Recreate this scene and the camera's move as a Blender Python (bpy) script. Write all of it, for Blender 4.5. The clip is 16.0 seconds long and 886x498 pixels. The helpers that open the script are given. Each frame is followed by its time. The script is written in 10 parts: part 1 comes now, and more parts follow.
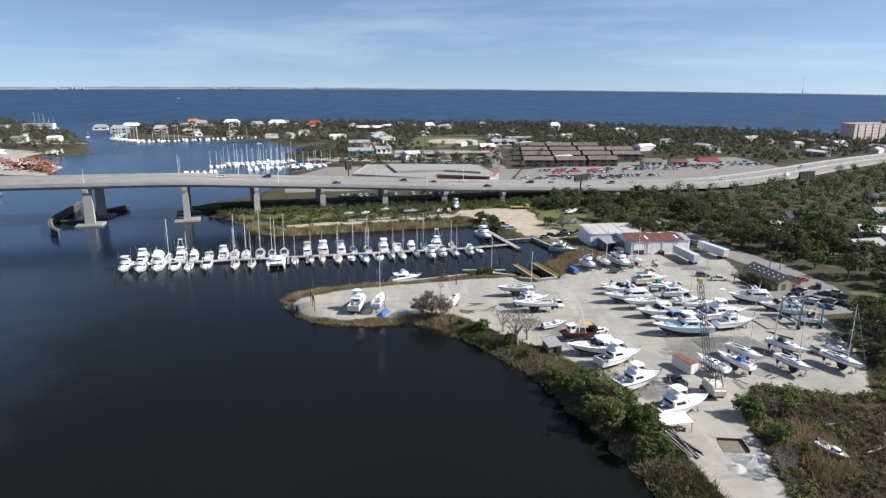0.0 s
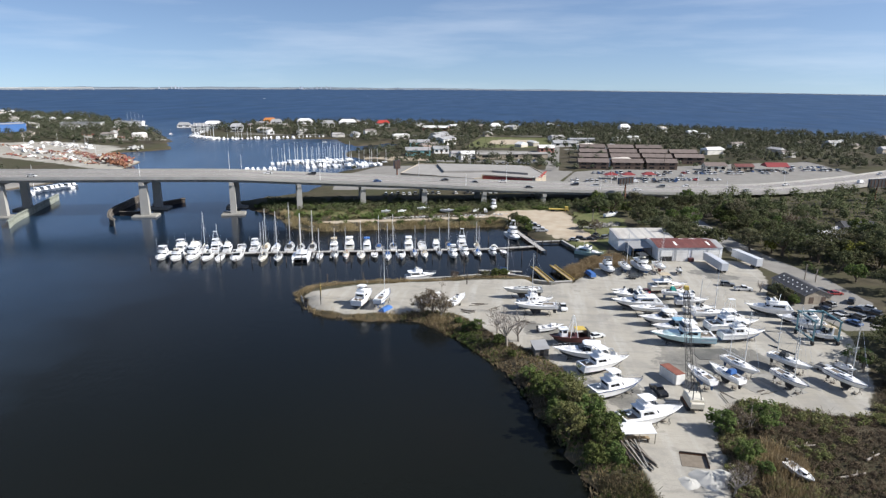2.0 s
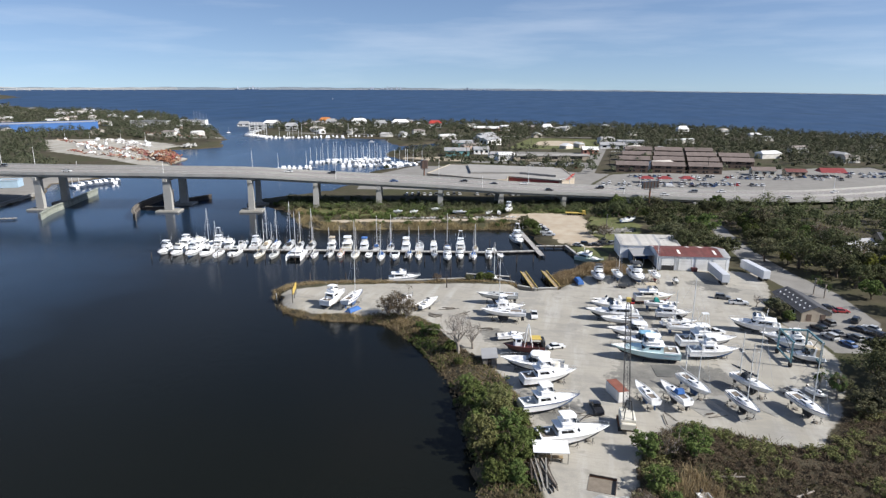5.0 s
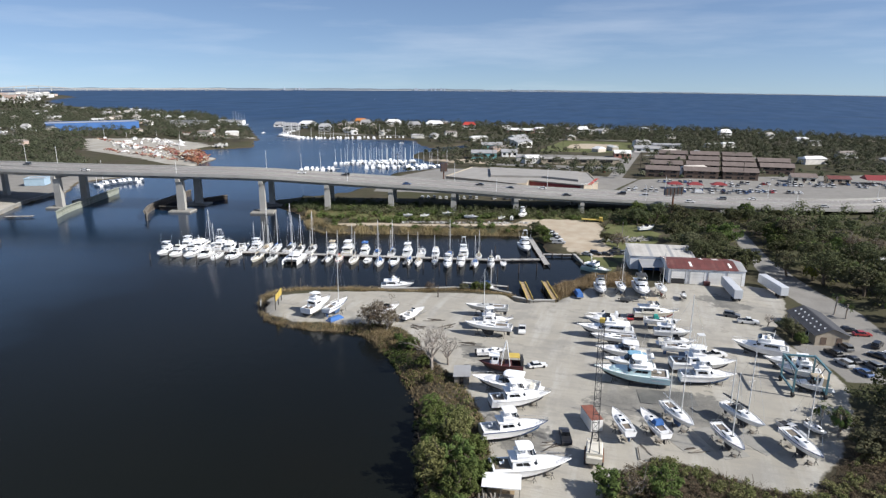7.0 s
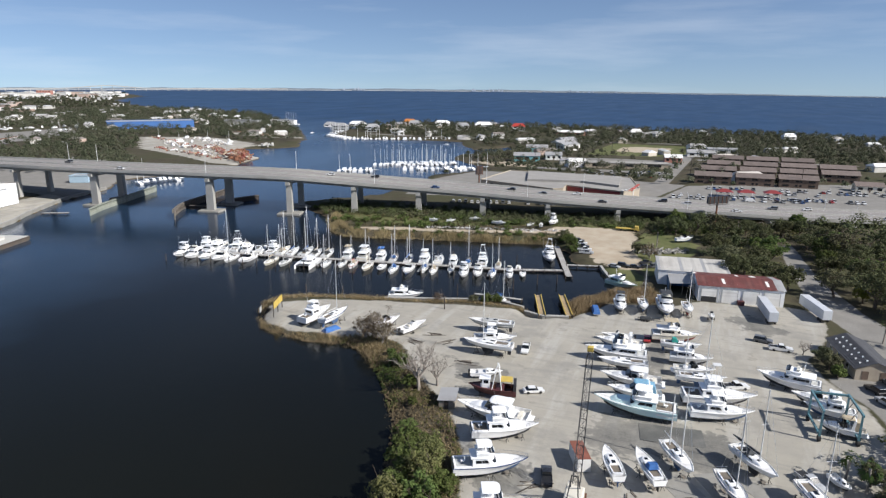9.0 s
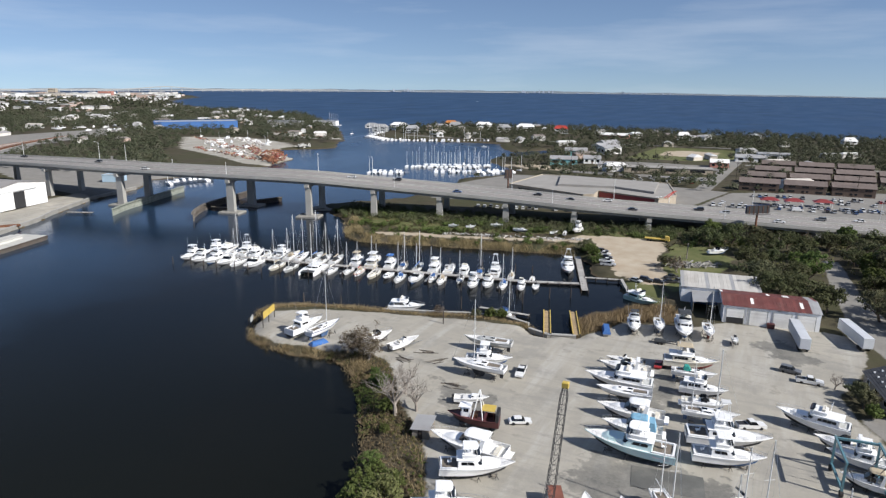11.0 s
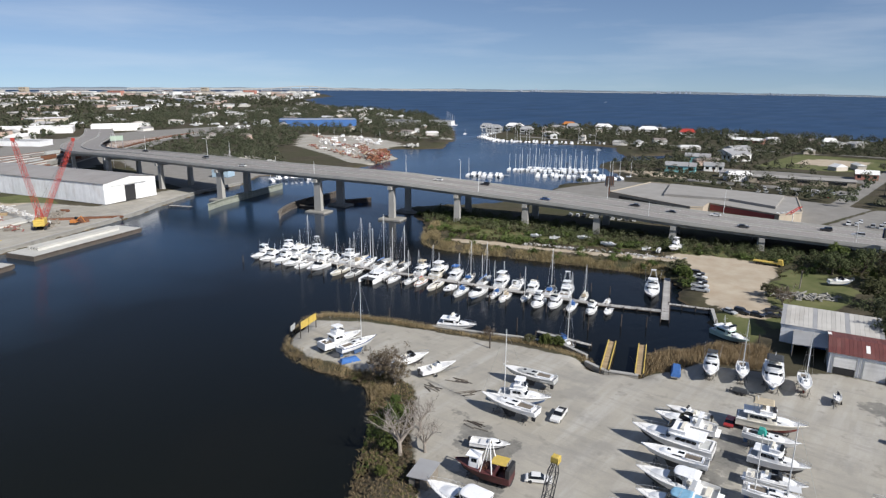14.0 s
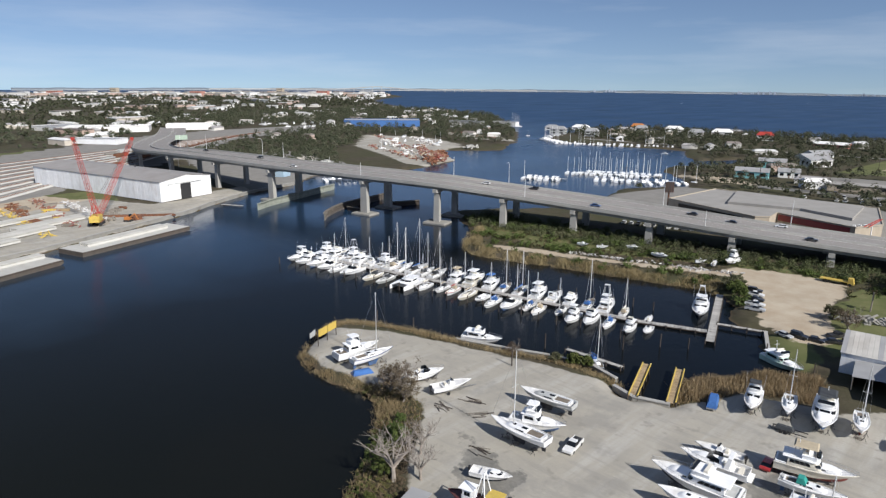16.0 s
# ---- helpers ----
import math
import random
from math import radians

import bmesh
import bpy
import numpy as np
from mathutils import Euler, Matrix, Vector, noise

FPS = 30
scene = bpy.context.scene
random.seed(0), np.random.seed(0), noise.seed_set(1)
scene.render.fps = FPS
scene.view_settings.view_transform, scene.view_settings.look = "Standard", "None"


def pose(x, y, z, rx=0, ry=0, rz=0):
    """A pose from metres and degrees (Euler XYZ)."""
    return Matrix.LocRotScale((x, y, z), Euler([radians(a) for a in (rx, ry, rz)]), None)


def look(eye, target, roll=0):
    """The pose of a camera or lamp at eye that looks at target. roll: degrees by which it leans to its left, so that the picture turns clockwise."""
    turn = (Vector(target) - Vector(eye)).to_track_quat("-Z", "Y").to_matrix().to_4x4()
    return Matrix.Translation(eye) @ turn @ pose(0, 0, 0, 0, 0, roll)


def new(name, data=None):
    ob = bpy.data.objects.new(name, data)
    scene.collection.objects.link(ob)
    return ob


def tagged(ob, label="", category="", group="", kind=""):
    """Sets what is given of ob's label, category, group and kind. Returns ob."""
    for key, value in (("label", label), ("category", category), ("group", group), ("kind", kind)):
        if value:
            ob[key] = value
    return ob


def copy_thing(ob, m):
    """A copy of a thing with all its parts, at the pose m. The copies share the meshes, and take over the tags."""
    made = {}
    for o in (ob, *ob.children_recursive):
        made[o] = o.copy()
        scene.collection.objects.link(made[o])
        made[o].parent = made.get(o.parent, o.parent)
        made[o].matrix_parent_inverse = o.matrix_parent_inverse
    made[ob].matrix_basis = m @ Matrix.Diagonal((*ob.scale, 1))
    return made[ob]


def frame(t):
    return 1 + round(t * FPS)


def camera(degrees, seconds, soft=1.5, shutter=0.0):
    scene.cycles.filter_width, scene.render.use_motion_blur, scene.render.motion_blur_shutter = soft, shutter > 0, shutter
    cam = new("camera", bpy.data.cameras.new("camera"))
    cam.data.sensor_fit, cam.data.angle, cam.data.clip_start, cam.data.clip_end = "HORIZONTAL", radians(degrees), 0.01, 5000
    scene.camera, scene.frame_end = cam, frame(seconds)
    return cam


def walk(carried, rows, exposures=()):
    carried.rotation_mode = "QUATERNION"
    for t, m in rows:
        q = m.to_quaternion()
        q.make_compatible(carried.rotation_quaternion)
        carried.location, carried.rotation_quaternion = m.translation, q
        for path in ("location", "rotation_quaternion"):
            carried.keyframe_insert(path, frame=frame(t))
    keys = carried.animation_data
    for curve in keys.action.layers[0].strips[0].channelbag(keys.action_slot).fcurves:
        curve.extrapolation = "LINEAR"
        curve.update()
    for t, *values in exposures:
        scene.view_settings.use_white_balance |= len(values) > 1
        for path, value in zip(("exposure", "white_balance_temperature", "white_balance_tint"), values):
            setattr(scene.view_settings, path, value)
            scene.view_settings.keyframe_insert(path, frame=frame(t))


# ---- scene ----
cam = camera(68.7, 16.0, soft=1.3)
PATH = [
    (0, (3.10, 1.67, 70.16), (2.70, 98.32, 44.56), 0.4),
    (0.5, (8.82, 1.24, 70.20), (6.42, 97.84, 44.60), 0.4),
    (1, (14.63, 1.00, 70.23), (9.98, 97.55, 44.58), 0.4),
    (1.5, (20.47, 1.08, 70.25), (11.97, 97.38, 44.65), 0.4),
    (2, (26.18, 1.57, 70.26), (13.63, 97.42, 44.66), 0.4),
    (2.5, (31.62, 2.35, 70.25), (17.07, 97.95, 44.70), 0.4),
    (3, (36.79, 3.38, 70.23), (21.29, 98.78, 44.63), 0.3),
    (3.5, (41.79, 4.66, 70.19), (25.74, 99.96, 44.59), 0.3),
    (4, (46.68, 6.28, 70.14), (29.38, 101.43, 44.54), 0.3),
    (4.5, (51.27, 8.39, 70.10), (30.82, 102.89, 44.50), 0.3),
    (7, (69.24, 24.85, 69.84), (39.54, 116.90, 44.39), 0.4),
    (7.5, (72.28, 28.55, 69.81), (40.53, 119.90, 44.41), 0.4),
    (8, (74.97, 32.52, 69.77), (41.27, 123.17, 44.37), 0.5),
    (8.5, (77.41, 36.59, 69.73), (41.66, 126.49, 44.33), 0.5),
    (9, (79.57, 40.78, 69.70), (41.72, 129.78, 44.30), 0.5),
    (11.5, (89.01, 62.42, 69.34), (42.01, 146.97, 44.04), 0.5),
    (12, (90.54, 66.77, 69.32), (40.74, 149.67, 43.97), 0.5),
    (12.5, (91.87, 71.08, 69.34), (39.42, 152.33, 43.99), 0.5),
    (13, (93.09, 75.27, 69.33), (37.74, 154.57, 43.88), 0.5),
    (13.5, (94.19, 79.39, 69.34), (36.09, 156.74, 43.94), 0.5),
    (14, (95.17, 83.40, 69.35), (34.67, 158.85, 43.90), 0.5),
    (14.5, (96.03, 87.33, 69.38), (32.98, 160.63, 43.88), 0.5),
    (15, (96.81, 91.03, 69.42), (31.51, 162.33, 43.92), 0.5),
    (15.5, (97.52, 94.50, 69.45), (30.32, 164.05, 44.00), 0.5),
    (16, (98.23, 97.81, 69.48), (29.88, 166.21, 44.03), 0.4),
]
walk(cam, [(t, look(eye, target, roll)) for t, eye, target, roll in PATH], exposures=[(0, 0.66), (4, 0.64), (8.5, 0.47), (12.5, 0.33), (16, 0.26)])

# ---- light ----
SUN_AZ, SUN_EL = 95.0, 37.5  # degrees clockwise from +y, and above the horizon
world = bpy.data.worlds.new("daylight")
scene.world = world
world.use_nodes = True
wn, wl = world.node_tree.nodes, world.node_tree.links
wn.clear()
w_out = wn.new("ShaderNodeOutputWorld")
w_bg = wn.new("ShaderNodeBackground")
w_bg.inputs["Strength"].default_value = 0.090
w_sky = wn.new("ShaderNodeTexSky")
w_sky.sky_type = 'NISHITA'
w_sky.sun_disc = False
w_sky.sun_elevation, w_sky.sun_rotation = radians(SUN_EL), radians(SUN_AZ)
w_sky.altitude, w_sky.air_density, w_sky.dust_density, w_sky.ozone_density = 0, 1.0, 0.75, 3.0
w_co = wn.new("ShaderNodeTexCoord")
w_mx = wn.new("ShaderNodeVectorMath")
w_mx.operation = 'MAXIMUM'
w_mx.inputs[1].default_value = (-2, -2, 0.10)
w_up = wn.new("ShaderNodeVectorMath")
w_up.operation = 'MULTIPLY_ADD'
w_up.inputs[1].default_value, w_up.inputs[2].default_value = (1, 1, 1.35), (0, 0, 0.115)
wl.new(w_co.outputs["Generated"], w_up.inputs[0])
wl.new(w_up.outputs[0], w_mx.inputs[0])
wl.new(w_mx.outputs[0], w_sky.inputs["Vector"])
# thin high cloud, drawn out along the horizon
w_map = wn.new("ShaderNodeMapping")
w_map.inputs["Scale"].default_value = (1.3, 1.3, 11.0)
w_map.inputs["Rotation"].default_value = (radians(3), radians(-4), 0)
wl.new(w_co.outputs["Generated"], w_map.inputs["Vector"])
w_ns = wn.new("ShaderNodeTexNoise")
w_ns.inputs["Scale"].default_value = 1.6
w_ns.inputs["Detail"].default_value = 6
w_ns.inputs["Roughness"].default_value = 0.55
wl.new(w_map.outputs[0], w_ns.inputs["Vector"])
w_rmp = wn.new("ShaderNodeMapRange")
w_rmp.inputs["From Min"].default_value = 0.47
w_rmp.inputs["From Max"].default_value = 0.78
w_rmp.inputs["To Max"].default_value = 0.30
wl.new(w_ns.outputs["Fac"], w_rmp.inputs["Value"])
w_mix = wn.new("ShaderNodeMix")
w_mix.data_type = 'RGBA'
w_mix.inputs["B"].default_value = (7.6, 8.0, 8.6, 1)
wl.new(w_rmp.outputs[0], w_mix.inputs["Factor"])
w_tint = wn.new("ShaderNodeVectorMath")
w_tint.operation = 'MULTIPLY'
w_tint.inputs[1].default_value = (0.982, 0.960, 0.995)
wl.new(w_sky.outputs[0], w_tint.inputs[0])
wl.new(w_tint.outputs[0], w_mix.inputs["A"])
wl.new(w_mix.outputs["Result"], w_bg.inputs["Color"])
wl.new(w_bg.outputs[0], w_out.inputs["Surface"])

sun_data = bpy.data.lights.new("sun", 'SUN')
sun_data.energy, sun_data.angle, sun_data.color = 4.75, radians(0.53), (1.0, 0.965, 0.918)
sun = new("sun", sun_data)
_a, _e = radians(SUN_AZ), radians(SUN_EL)
sun.matrix_world = look(Vector((math.sin(_a) * math.cos(_e), math.cos(_a) * math.cos(_e), math.sin(_e))) * 300, (0, 0, 0))


# ---- materials ----
def material(name):
    m = bpy.data.materials.new(name)
    m.use_nodes = True
    nt = m.node_tree
    return m, nt.nodes, nt.links, nt.nodes["Principled BSDF"]


def noise_node(nodes, links, scale, detail=4, rough=0.55, vec=None, stretch=None):
    n = nodes.new("ShaderNodeTexNoise")
    n.inputs["Scale"].default_value, n.inputs["Detail"].default_value, n.inputs["Roughness"].default_value = scale, detail, rough
    if vec is None:
        vec = nodes.new("ShaderNodeTexCoord").outputs["Object"]
    if stretch:
        mp = nodes.new("ShaderNodeMapping")
        mp.inputs["Scale"].default_value = stretch
        links.new(vec, mp.inputs["Vector"])
        vec = mp.outputs[0]
    links.new(vec, n.inputs["Vector"])
    return n.outputs["Fac"]


def ramp(nodes, links, fac, lo, hi, to0=0.0, to1=1.0):
    n = nodes.new("ShaderNodeMapRange")
    n.inputs["From Min"].default_value, n.inputs["From Max"].default_value = lo, hi
    n.inputs["To Min"].default_value, n.inputs["To Max"].default_value = to0, to1
    links.new(fac, n.inputs["Value"])
    return n.outputs[0]


def mix(nodes, links, fac, a, b):
    n = nodes.new("ShaderNodeMix")
    n.data_type = 'RGBA'
    for key, v in (("Factor", fac), ("A", a), ("B", b)):
        if isinstance(v, (int, float)):
            n.inputs[key].default_value = v
        elif isinstance(v, tuple):
            n.inputs[key].default_value = (*v[:3], 1)
        else:
            links.new(v, n.inputs[key])
    return n.outputs["Result"]


def math_node(nodes, links, op, a, b):
    n = nodes.new("ShaderNodeMath")
    n.operation = op
    for i, v in enumerate((a, b)):
        if isinstance(v, (int, float)):
            n.inputs[i].default_value = v
        else:
            links.new(v, n.inputs[i])
    return n.outputs[0]


def bump(nodes, links, bsdf, height, strength, distance):
    n = nodes.new("ShaderNodeBump")
    n.inputs["Strength"].default_value, n.inputs["Distance"].default_value = strength, distance
    links.new(height, n.inputs["Height"])
    links.new(n.outputs[0], bsdf.inputs["Normal"])


def plain(name, col, rough=0.6, metal=0.0, spread=0.25, scale=1.5, grain=9.0, dirt=None, dirt_amt=0.35, rnd=0.0, bumpy=0.0, coat=0.0):
    """A surface of one colour with stains, fine grain and, by rnd, a little difference from piece to piece."""
    m, n, l, b = material(name)
    big, fine = noise_node(n, l, scale, 5), noise_node(n, l, grain, 3)
    dark = tuple(c * (1 - spread) for c in col)
    c = mix(n, l, ramp(n, l, big, 0.3, 0.7), dark, tuple(min(1, v * (1 + spread * 0.35)) for v in col))
    c = mix(n, l, ramp(n, l, fine, 0.35, 0.75, 0, 0.5), c, dark)
    if dirt:
        st = noise_node(n, l, scale * 0.6, 6, 0.65, stretch=(1, 1, 0.35))
        c = mix(n, l, ramp(n, l, st, 0.52, 0.72, 0, dirt_amt), c, dirt)
    if rnd:
        oi = n.new("ShaderNodeObjectInfo").outputs["Random"]
        h = n.new("ShaderNodeHueSaturation")
        l.new(c, h.inputs["Color"])
        l.new(ramp(n, l, oi, 0, 1, 1 - rnd, 1 + rnd), h.inputs["Value"])
        c = h.outputs[0]
    l.new(c, b.inputs["Base Color"])
    l.new(ramp(n, l, fine, 0.2, 0.8, max(0.03, rough - 0.08), min(1, rough + 0.08)), b.inputs["Roughness"])
    b.inputs["Metallic"].default_value = metal
    b.inputs["Coat Weight"].default_value = coat
    if bumpy:
        bump(n, l, b, fine, bumpy, 0.03)
    return m


def leafy(name, lo, hi, dead=None, dead_amt=0.0, rough=0.9):
    """Foliage whose clumps differ one from the next, and tree from tree."""
    m, n, l, b = material(name)
    isl = n.new("ShaderNodeNewGeometry").outputs["Random Per Island"]
    oi = n.new("ShaderNodeObjectInfo").outputs["Random"]
    c = mix(n, l, isl, lo, hi)
    big = noise_node(n, l, 0.045, 3, vec=n.new("ShaderNodeNewGeometry").outputs["Position"])
    c = mix(n, l, ramp(n, l, big, 0.35, 0.7, 0, 0.6), c, tuple(v * 0.75 for v in lo))
    if dead:
        c = mix(n, l, ramp(n, l, noise_node(n, l, 0.06, 4, vec=n.new("ShaderNodeNewGeometry").outputs["Position"]), 0.5, 0.66, 0, dead_amt), c, dead)
    h = n.new("ShaderNodeHueSaturation")
    l.new(c, h.inputs["Color"])
    l.new(ramp(n, l, oi, 0, 1, 0.82, 1.2), h.inputs["Value"])
    l.new(ramp(n, l, oi, 0, 1, 0.48, 0.515), h.inputs["Hue"])
    l.new(h.outputs[0], b.inputs["Base Color"])
    b.inputs["Roughness"].default_value = rough
    b.inputs["Specular IOR Level"].default_value = 0.12
    tr = n.new("ShaderNodeBsdfTranslucent")
    l.new(h.outputs[0], tr.inputs["Color"])
    mx = n.new("ShaderNodeMixShader")
    mx.inputs["Fac"].default_value = 0.24
    l.new(b.outputs[0], mx.inputs[1])
    l.new(tr.outputs[0], mx.inputs[2])
    l.new(mx.outputs[0], n["Material Output"].inputs["Surface"])
    return m


GEL = plain("white_gelcoat", (0.85, 0.855, 0.855), 0.28, spread=0.03, scale=0.8, dirt=(0.55, 0.52, 0.46), dirt_amt=0.16, rnd=0.06, coat=0.3)
GELCREAM = plain("cream_gelcoat", (0.72, 0.68, 0.58), 0.35, spread=0.08, scale=0.8, dirt=(0.35, 0.30, 0.24), dirt_amt=0.25, rnd=0.06)
GELCYAN = plain("pale_aqua_gelcoat", (0.58, 0.77, 0.78), 0.28, spread=0.06, scale=0.7, dirt=(0.5, 0.5, 0.45), dirt_amt=0.15, coat=0.3)
GELGREEN = plain("pale_green_paint", (0.50, 0.66, 0.58), 0.4, spread=0.08, scale=0.8, dirt=(0.4, 0.36, 0.28), dirt_amt=0.25)
GELNAVY = plain("navy_gelcoat", (0.03, 0.06, 0.16), 0.25, spread=0.15, scale=0.8, coat=0.3)
GELGREY = plain("weathered_grey_paint", (0.46, 0.47, 0.46), 0.55, spread=0.15, scale=0.9, dirt=(0.22, 0.18, 0.14), dirt_amt=0.4)
MAROON = plain("maroon_paint", (0.090, 0.026, 0.027), 0.55, spread=0.25, scale=0.7, dirt=(0.10, 0.055, 0.04), dirt_amt=0.5)
BOTTOMS = [plain("blue_antifouling", (0.05, 0.11, 0.24), 0.8, spread=0.3, scale=0.8, dirt=(0.2, 0.2, 0.2)),
           plain("black_antifouling", (0.035, 0.035, 0.04), 0.8, spread=0.3, scale=0.8, dirt=(0.18, 0.17, 0.15)),
           plain("red_antifouling", (0.22, 0.05, 0.04), 0.8, spread=0.3, scale=0.8, dirt=(0.15, 0.1, 0.1))]
DECK = plain("grey_white_deck", (0.76, 0.755, 0.74), 0.5, spread=0.06, scale=0.9, dirt=(0.35, 0.32, 0.27), rnd=0.08)
TEAK = plain("worn_teak", (0.19, 0.16, 0.125), 0.75, spread=0.25, scale=1.2)
TINT = plain("tinted_glass", (0.012, 0.014, 0.017), 0.07, spread=0.1, scale=0.5)
ALU = plain("mast_aluminium", (0.74, 0.74, 0.73), 0.4, metal=0.15, spread=0.1)
STEEL = plain("stainless_steel", (0.6, 0.6, 0.6), 0.3, metal=0.9, spread=0.1)
CANVAS_BLUE = plain("blue_canvas", (0.04, 0.13, 0.36), 0.85, spread=0.25, bumpy=0.3, rnd=0.2)
CANVAS_SKY = plain("light_blue_canvas", (0.20, 0.40, 0.55), 0.85, spread=0.25, bumpy=0.3)
CANVAS_GREEN = plain("teal_canvas", (0.03, 0.30, 0.25), 0.85, spread=0.25, bumpy=0.3)
CANVAS_TAN = plain("tan_canvas", (0.45, 0.38, 0.27), 0.85, spread=0.2, bumpy=0.3)
CANVAS_DARK = plain("dark_canvas", (0.05, 0.055, 0.06), 0.85, spread=0.3, bumpy=0.3)
FASCIA = plain("dark_red_fascia", (0.24, 0.035, 0.035), 0.55, spread=0.2, dirt=(0.16, 0.06, 0.05))
RED = plain("red_paint", (0.42, 0.05, 0.035), 0.5, spread=0.2, dirt=(0.16, 0.06, 0.04))
YELLOW = plain("yellow_paint", (0.58, 0.42, 0.09), 0.5, spread=0.2, dirt=(0.25, 0.2, 0.1))
ORANGE = plain("orange_paint", (0.50, 0.19, 0.05), 0.55, spread=0.2, dirt=(0.2, 0.1, 0.06))
TEALST = plain("teal_painted_steel", (0.10, 0.22, 0.26), 0.5, spread=0.25, dirt=(0.16, 0.10, 0.07))
RUST = plain("rusty_iron", (0.20, 0.085, 0.045), 0.85, spread=0.4, scale=0.7, dirt=(0.09, 0.05, 0.035), rnd=0.25)
BARGESIDE = plain("rust_stained_grey_hull", (0.10, 0.085, 0.07), 0.8, spread=0.3, scale=0.4, dirt=(0.16, 0.09, 0.06), dirt_amt=0.5)
RUSTTOP = plain("rust_orange_sheet", (0.25, 0.088, 0.058), 0.8, spread=0.3, scale=0.5, dirt=(0.16, 0.07, 0.05), dirt_amt=0.6)
RUSTROOF = plain("rusted_red_roofing", (0.15, 0.045, 0.038), 0.7, spread=0.3, scale=0.35, dirt=(0.22, 0.12, 0.10), dirt_amt=0.4, rnd=0.2)
DARKIRON = plain("black_iron", (0.03, 0.03, 0.032), 0.6, spread=0.3)
CORRUG = plain("white_sheet_metal", (0.80, 0.81, 0.82), 0.5, spread=0.1, scale=0.35, dirt=(0.36, 0.30, 0.25), dirt_amt=0.3, rnd=0.05)
TRAILER = plain("dull_grey_trailer_sheet", (0.56, 0.58, 0.61), 0.5, spread=0.1, scale=0.35, dirt=(0.36, 0.32, 0.28), dirt_amt=0.3, rnd=0.05)
GREYROOF = plain("grey_sheet_roofing", (0.344, 0.344, 0.344), 0.55, spread=0.15, scale=0.25, dirt=(0.206, 0.163, 0.138), dirt_amt=0.35, rnd=0.08)
PALEROOF = plain("weathered_white_roofing", (0.50, 0.48, 0.44), 0.65, spread=0.15, scale=0.2, dirt=(0.28, 0.24, 0.2), dirt_amt=0.5, rnd=0.1)
SHEDROOF = plain("weathered_shed_roofing", (0.310, 0.292, 0.275), 0.65, spread=0.15, scale=0.12, dirt=(0.206, 0.181, 0.163), dirt_amt=0.4)
FLATROOF = plain("gravel_flat_roof", (0.310, 0.296, 0.273), 0.9, spread=0.15, scale=0.12, dirt=(0.207, 0.193, 0.177), dirt_amt=0.4)
SHINGLE = plain("dark_shingles", (0.07, 0.072, 0.08), 0.9, spread=0.3, scale=0.6, rnd=0.15)
# distance haze put into the colour of the towers across the bay
HAZY = plain("hazy_pale_grey_wall", (0.40, 0.45, 0.52), 0.9, spread=0.1, scale=0.1)
BROWNROOF = plain("brown_shingles", (0.17, 0.135, 0.12), 0.9, spread=0.25, scale=0.4, rnd=0.12)
BROWNWALL = plain("brown_siding", (0.15, 0.105, 0.08), 0.85, spread=0.25, scale=0.5, rnd=0.1)
TANWALL = plain("tan_block_wall", (0.42, 0.36, 0.28), 0.85, spread=0.12, scale=0.6, dirt=(0.25, 0.2, 0.16))
WHITEWALL = plain("white_stucco", (0.80, 0.79, 0.76), 0.8, spread=0.1, scale=0.3, dirt=(0.42, 0.38, 0.33), rnd=0.08)
PINKCREAM = plain("pinkish_cream_stucco", (0.62, 0.50, 0.43), 0.8, spread=0.08, scale=0.3, dirt=(0.45, 0.36, 0.3))
CREAMWALL = plain("cream_stucco", (0.78, 0.72, 0.58), 0.8, spread=0.08, scale=0.3, dirt=(0.5, 0.45, 0.36))
PINKWALL = plain("faded_red_wall", (0.48, 0.22, 0.17), 0.8, spread=0.12, scale=0.3)
BLUEWALL = plain("bright_blue_sheet_metal", (0.06, 0.16, 0.40), 0.5, spread=0.12, scale=0.3)
PALEBLUE = plain("pale_blue_siding", (0.34, 0.46, 0.56), 0.7, spread=0.12, scale=0.4)
AQUAWALL = plain("aqua_siding", (0.22, 0.50, 0.52), 0.7, spread=0.12, scale=0.4)
CONC = plain("pale_concrete", (0.356, 0.348, 0.325), 0.85, spread=0.14, scale=0.18, dirt=(0.185, 0.170, 0.147), dirt_amt=0.35, bumpy=0.2)
CONC_LT = plain("cast_concrete_units", (0.482, 0.473, 0.439), 0.85, spread=0.12, scale=0.3, dirt=(0.292, 0.267, 0.232), rnd=0.1)
CONC_OLD = plain("stained_concrete", (0.284, 0.275, 0.249), 0.9, spread=0.2, scale=0.25, dirt=(0.112, 0.103, 0.086), dirt_amt=0.55)
SLABDARK = plain("oil_stained_slab", (0.13, 0.13, 0.12), 0.8, spread=0.35, scale=0.25, dirt=(0.25, 0.23, 0.20), dirt_amt=0.5)
ASPH = plain("worn_road_surface", (0.252, 0.236, 0.221), 0.9, spread=0.10, scale=0.06, grain=2.0, dirt=(0.185, 0.178, 0.170), dirt_amt=0.4)
LINE = plain("white_road_paint", (0.619, 0.619, 0.602), 0.8, spread=0.2)
WOOD = plain("grey_weathered_wood", (0.232, 0.206, 0.172), 0.85, spread=0.3, scale=0.9, rnd=0.2)
PLANKS = plain("bleached_dock_planks", (0.40, 0.385, 0.36), 0.85, spread=0.22, scale=0.9, dirt=(0.22, 0.2, 0.17), dirt_amt=0.4, rnd=0.18)
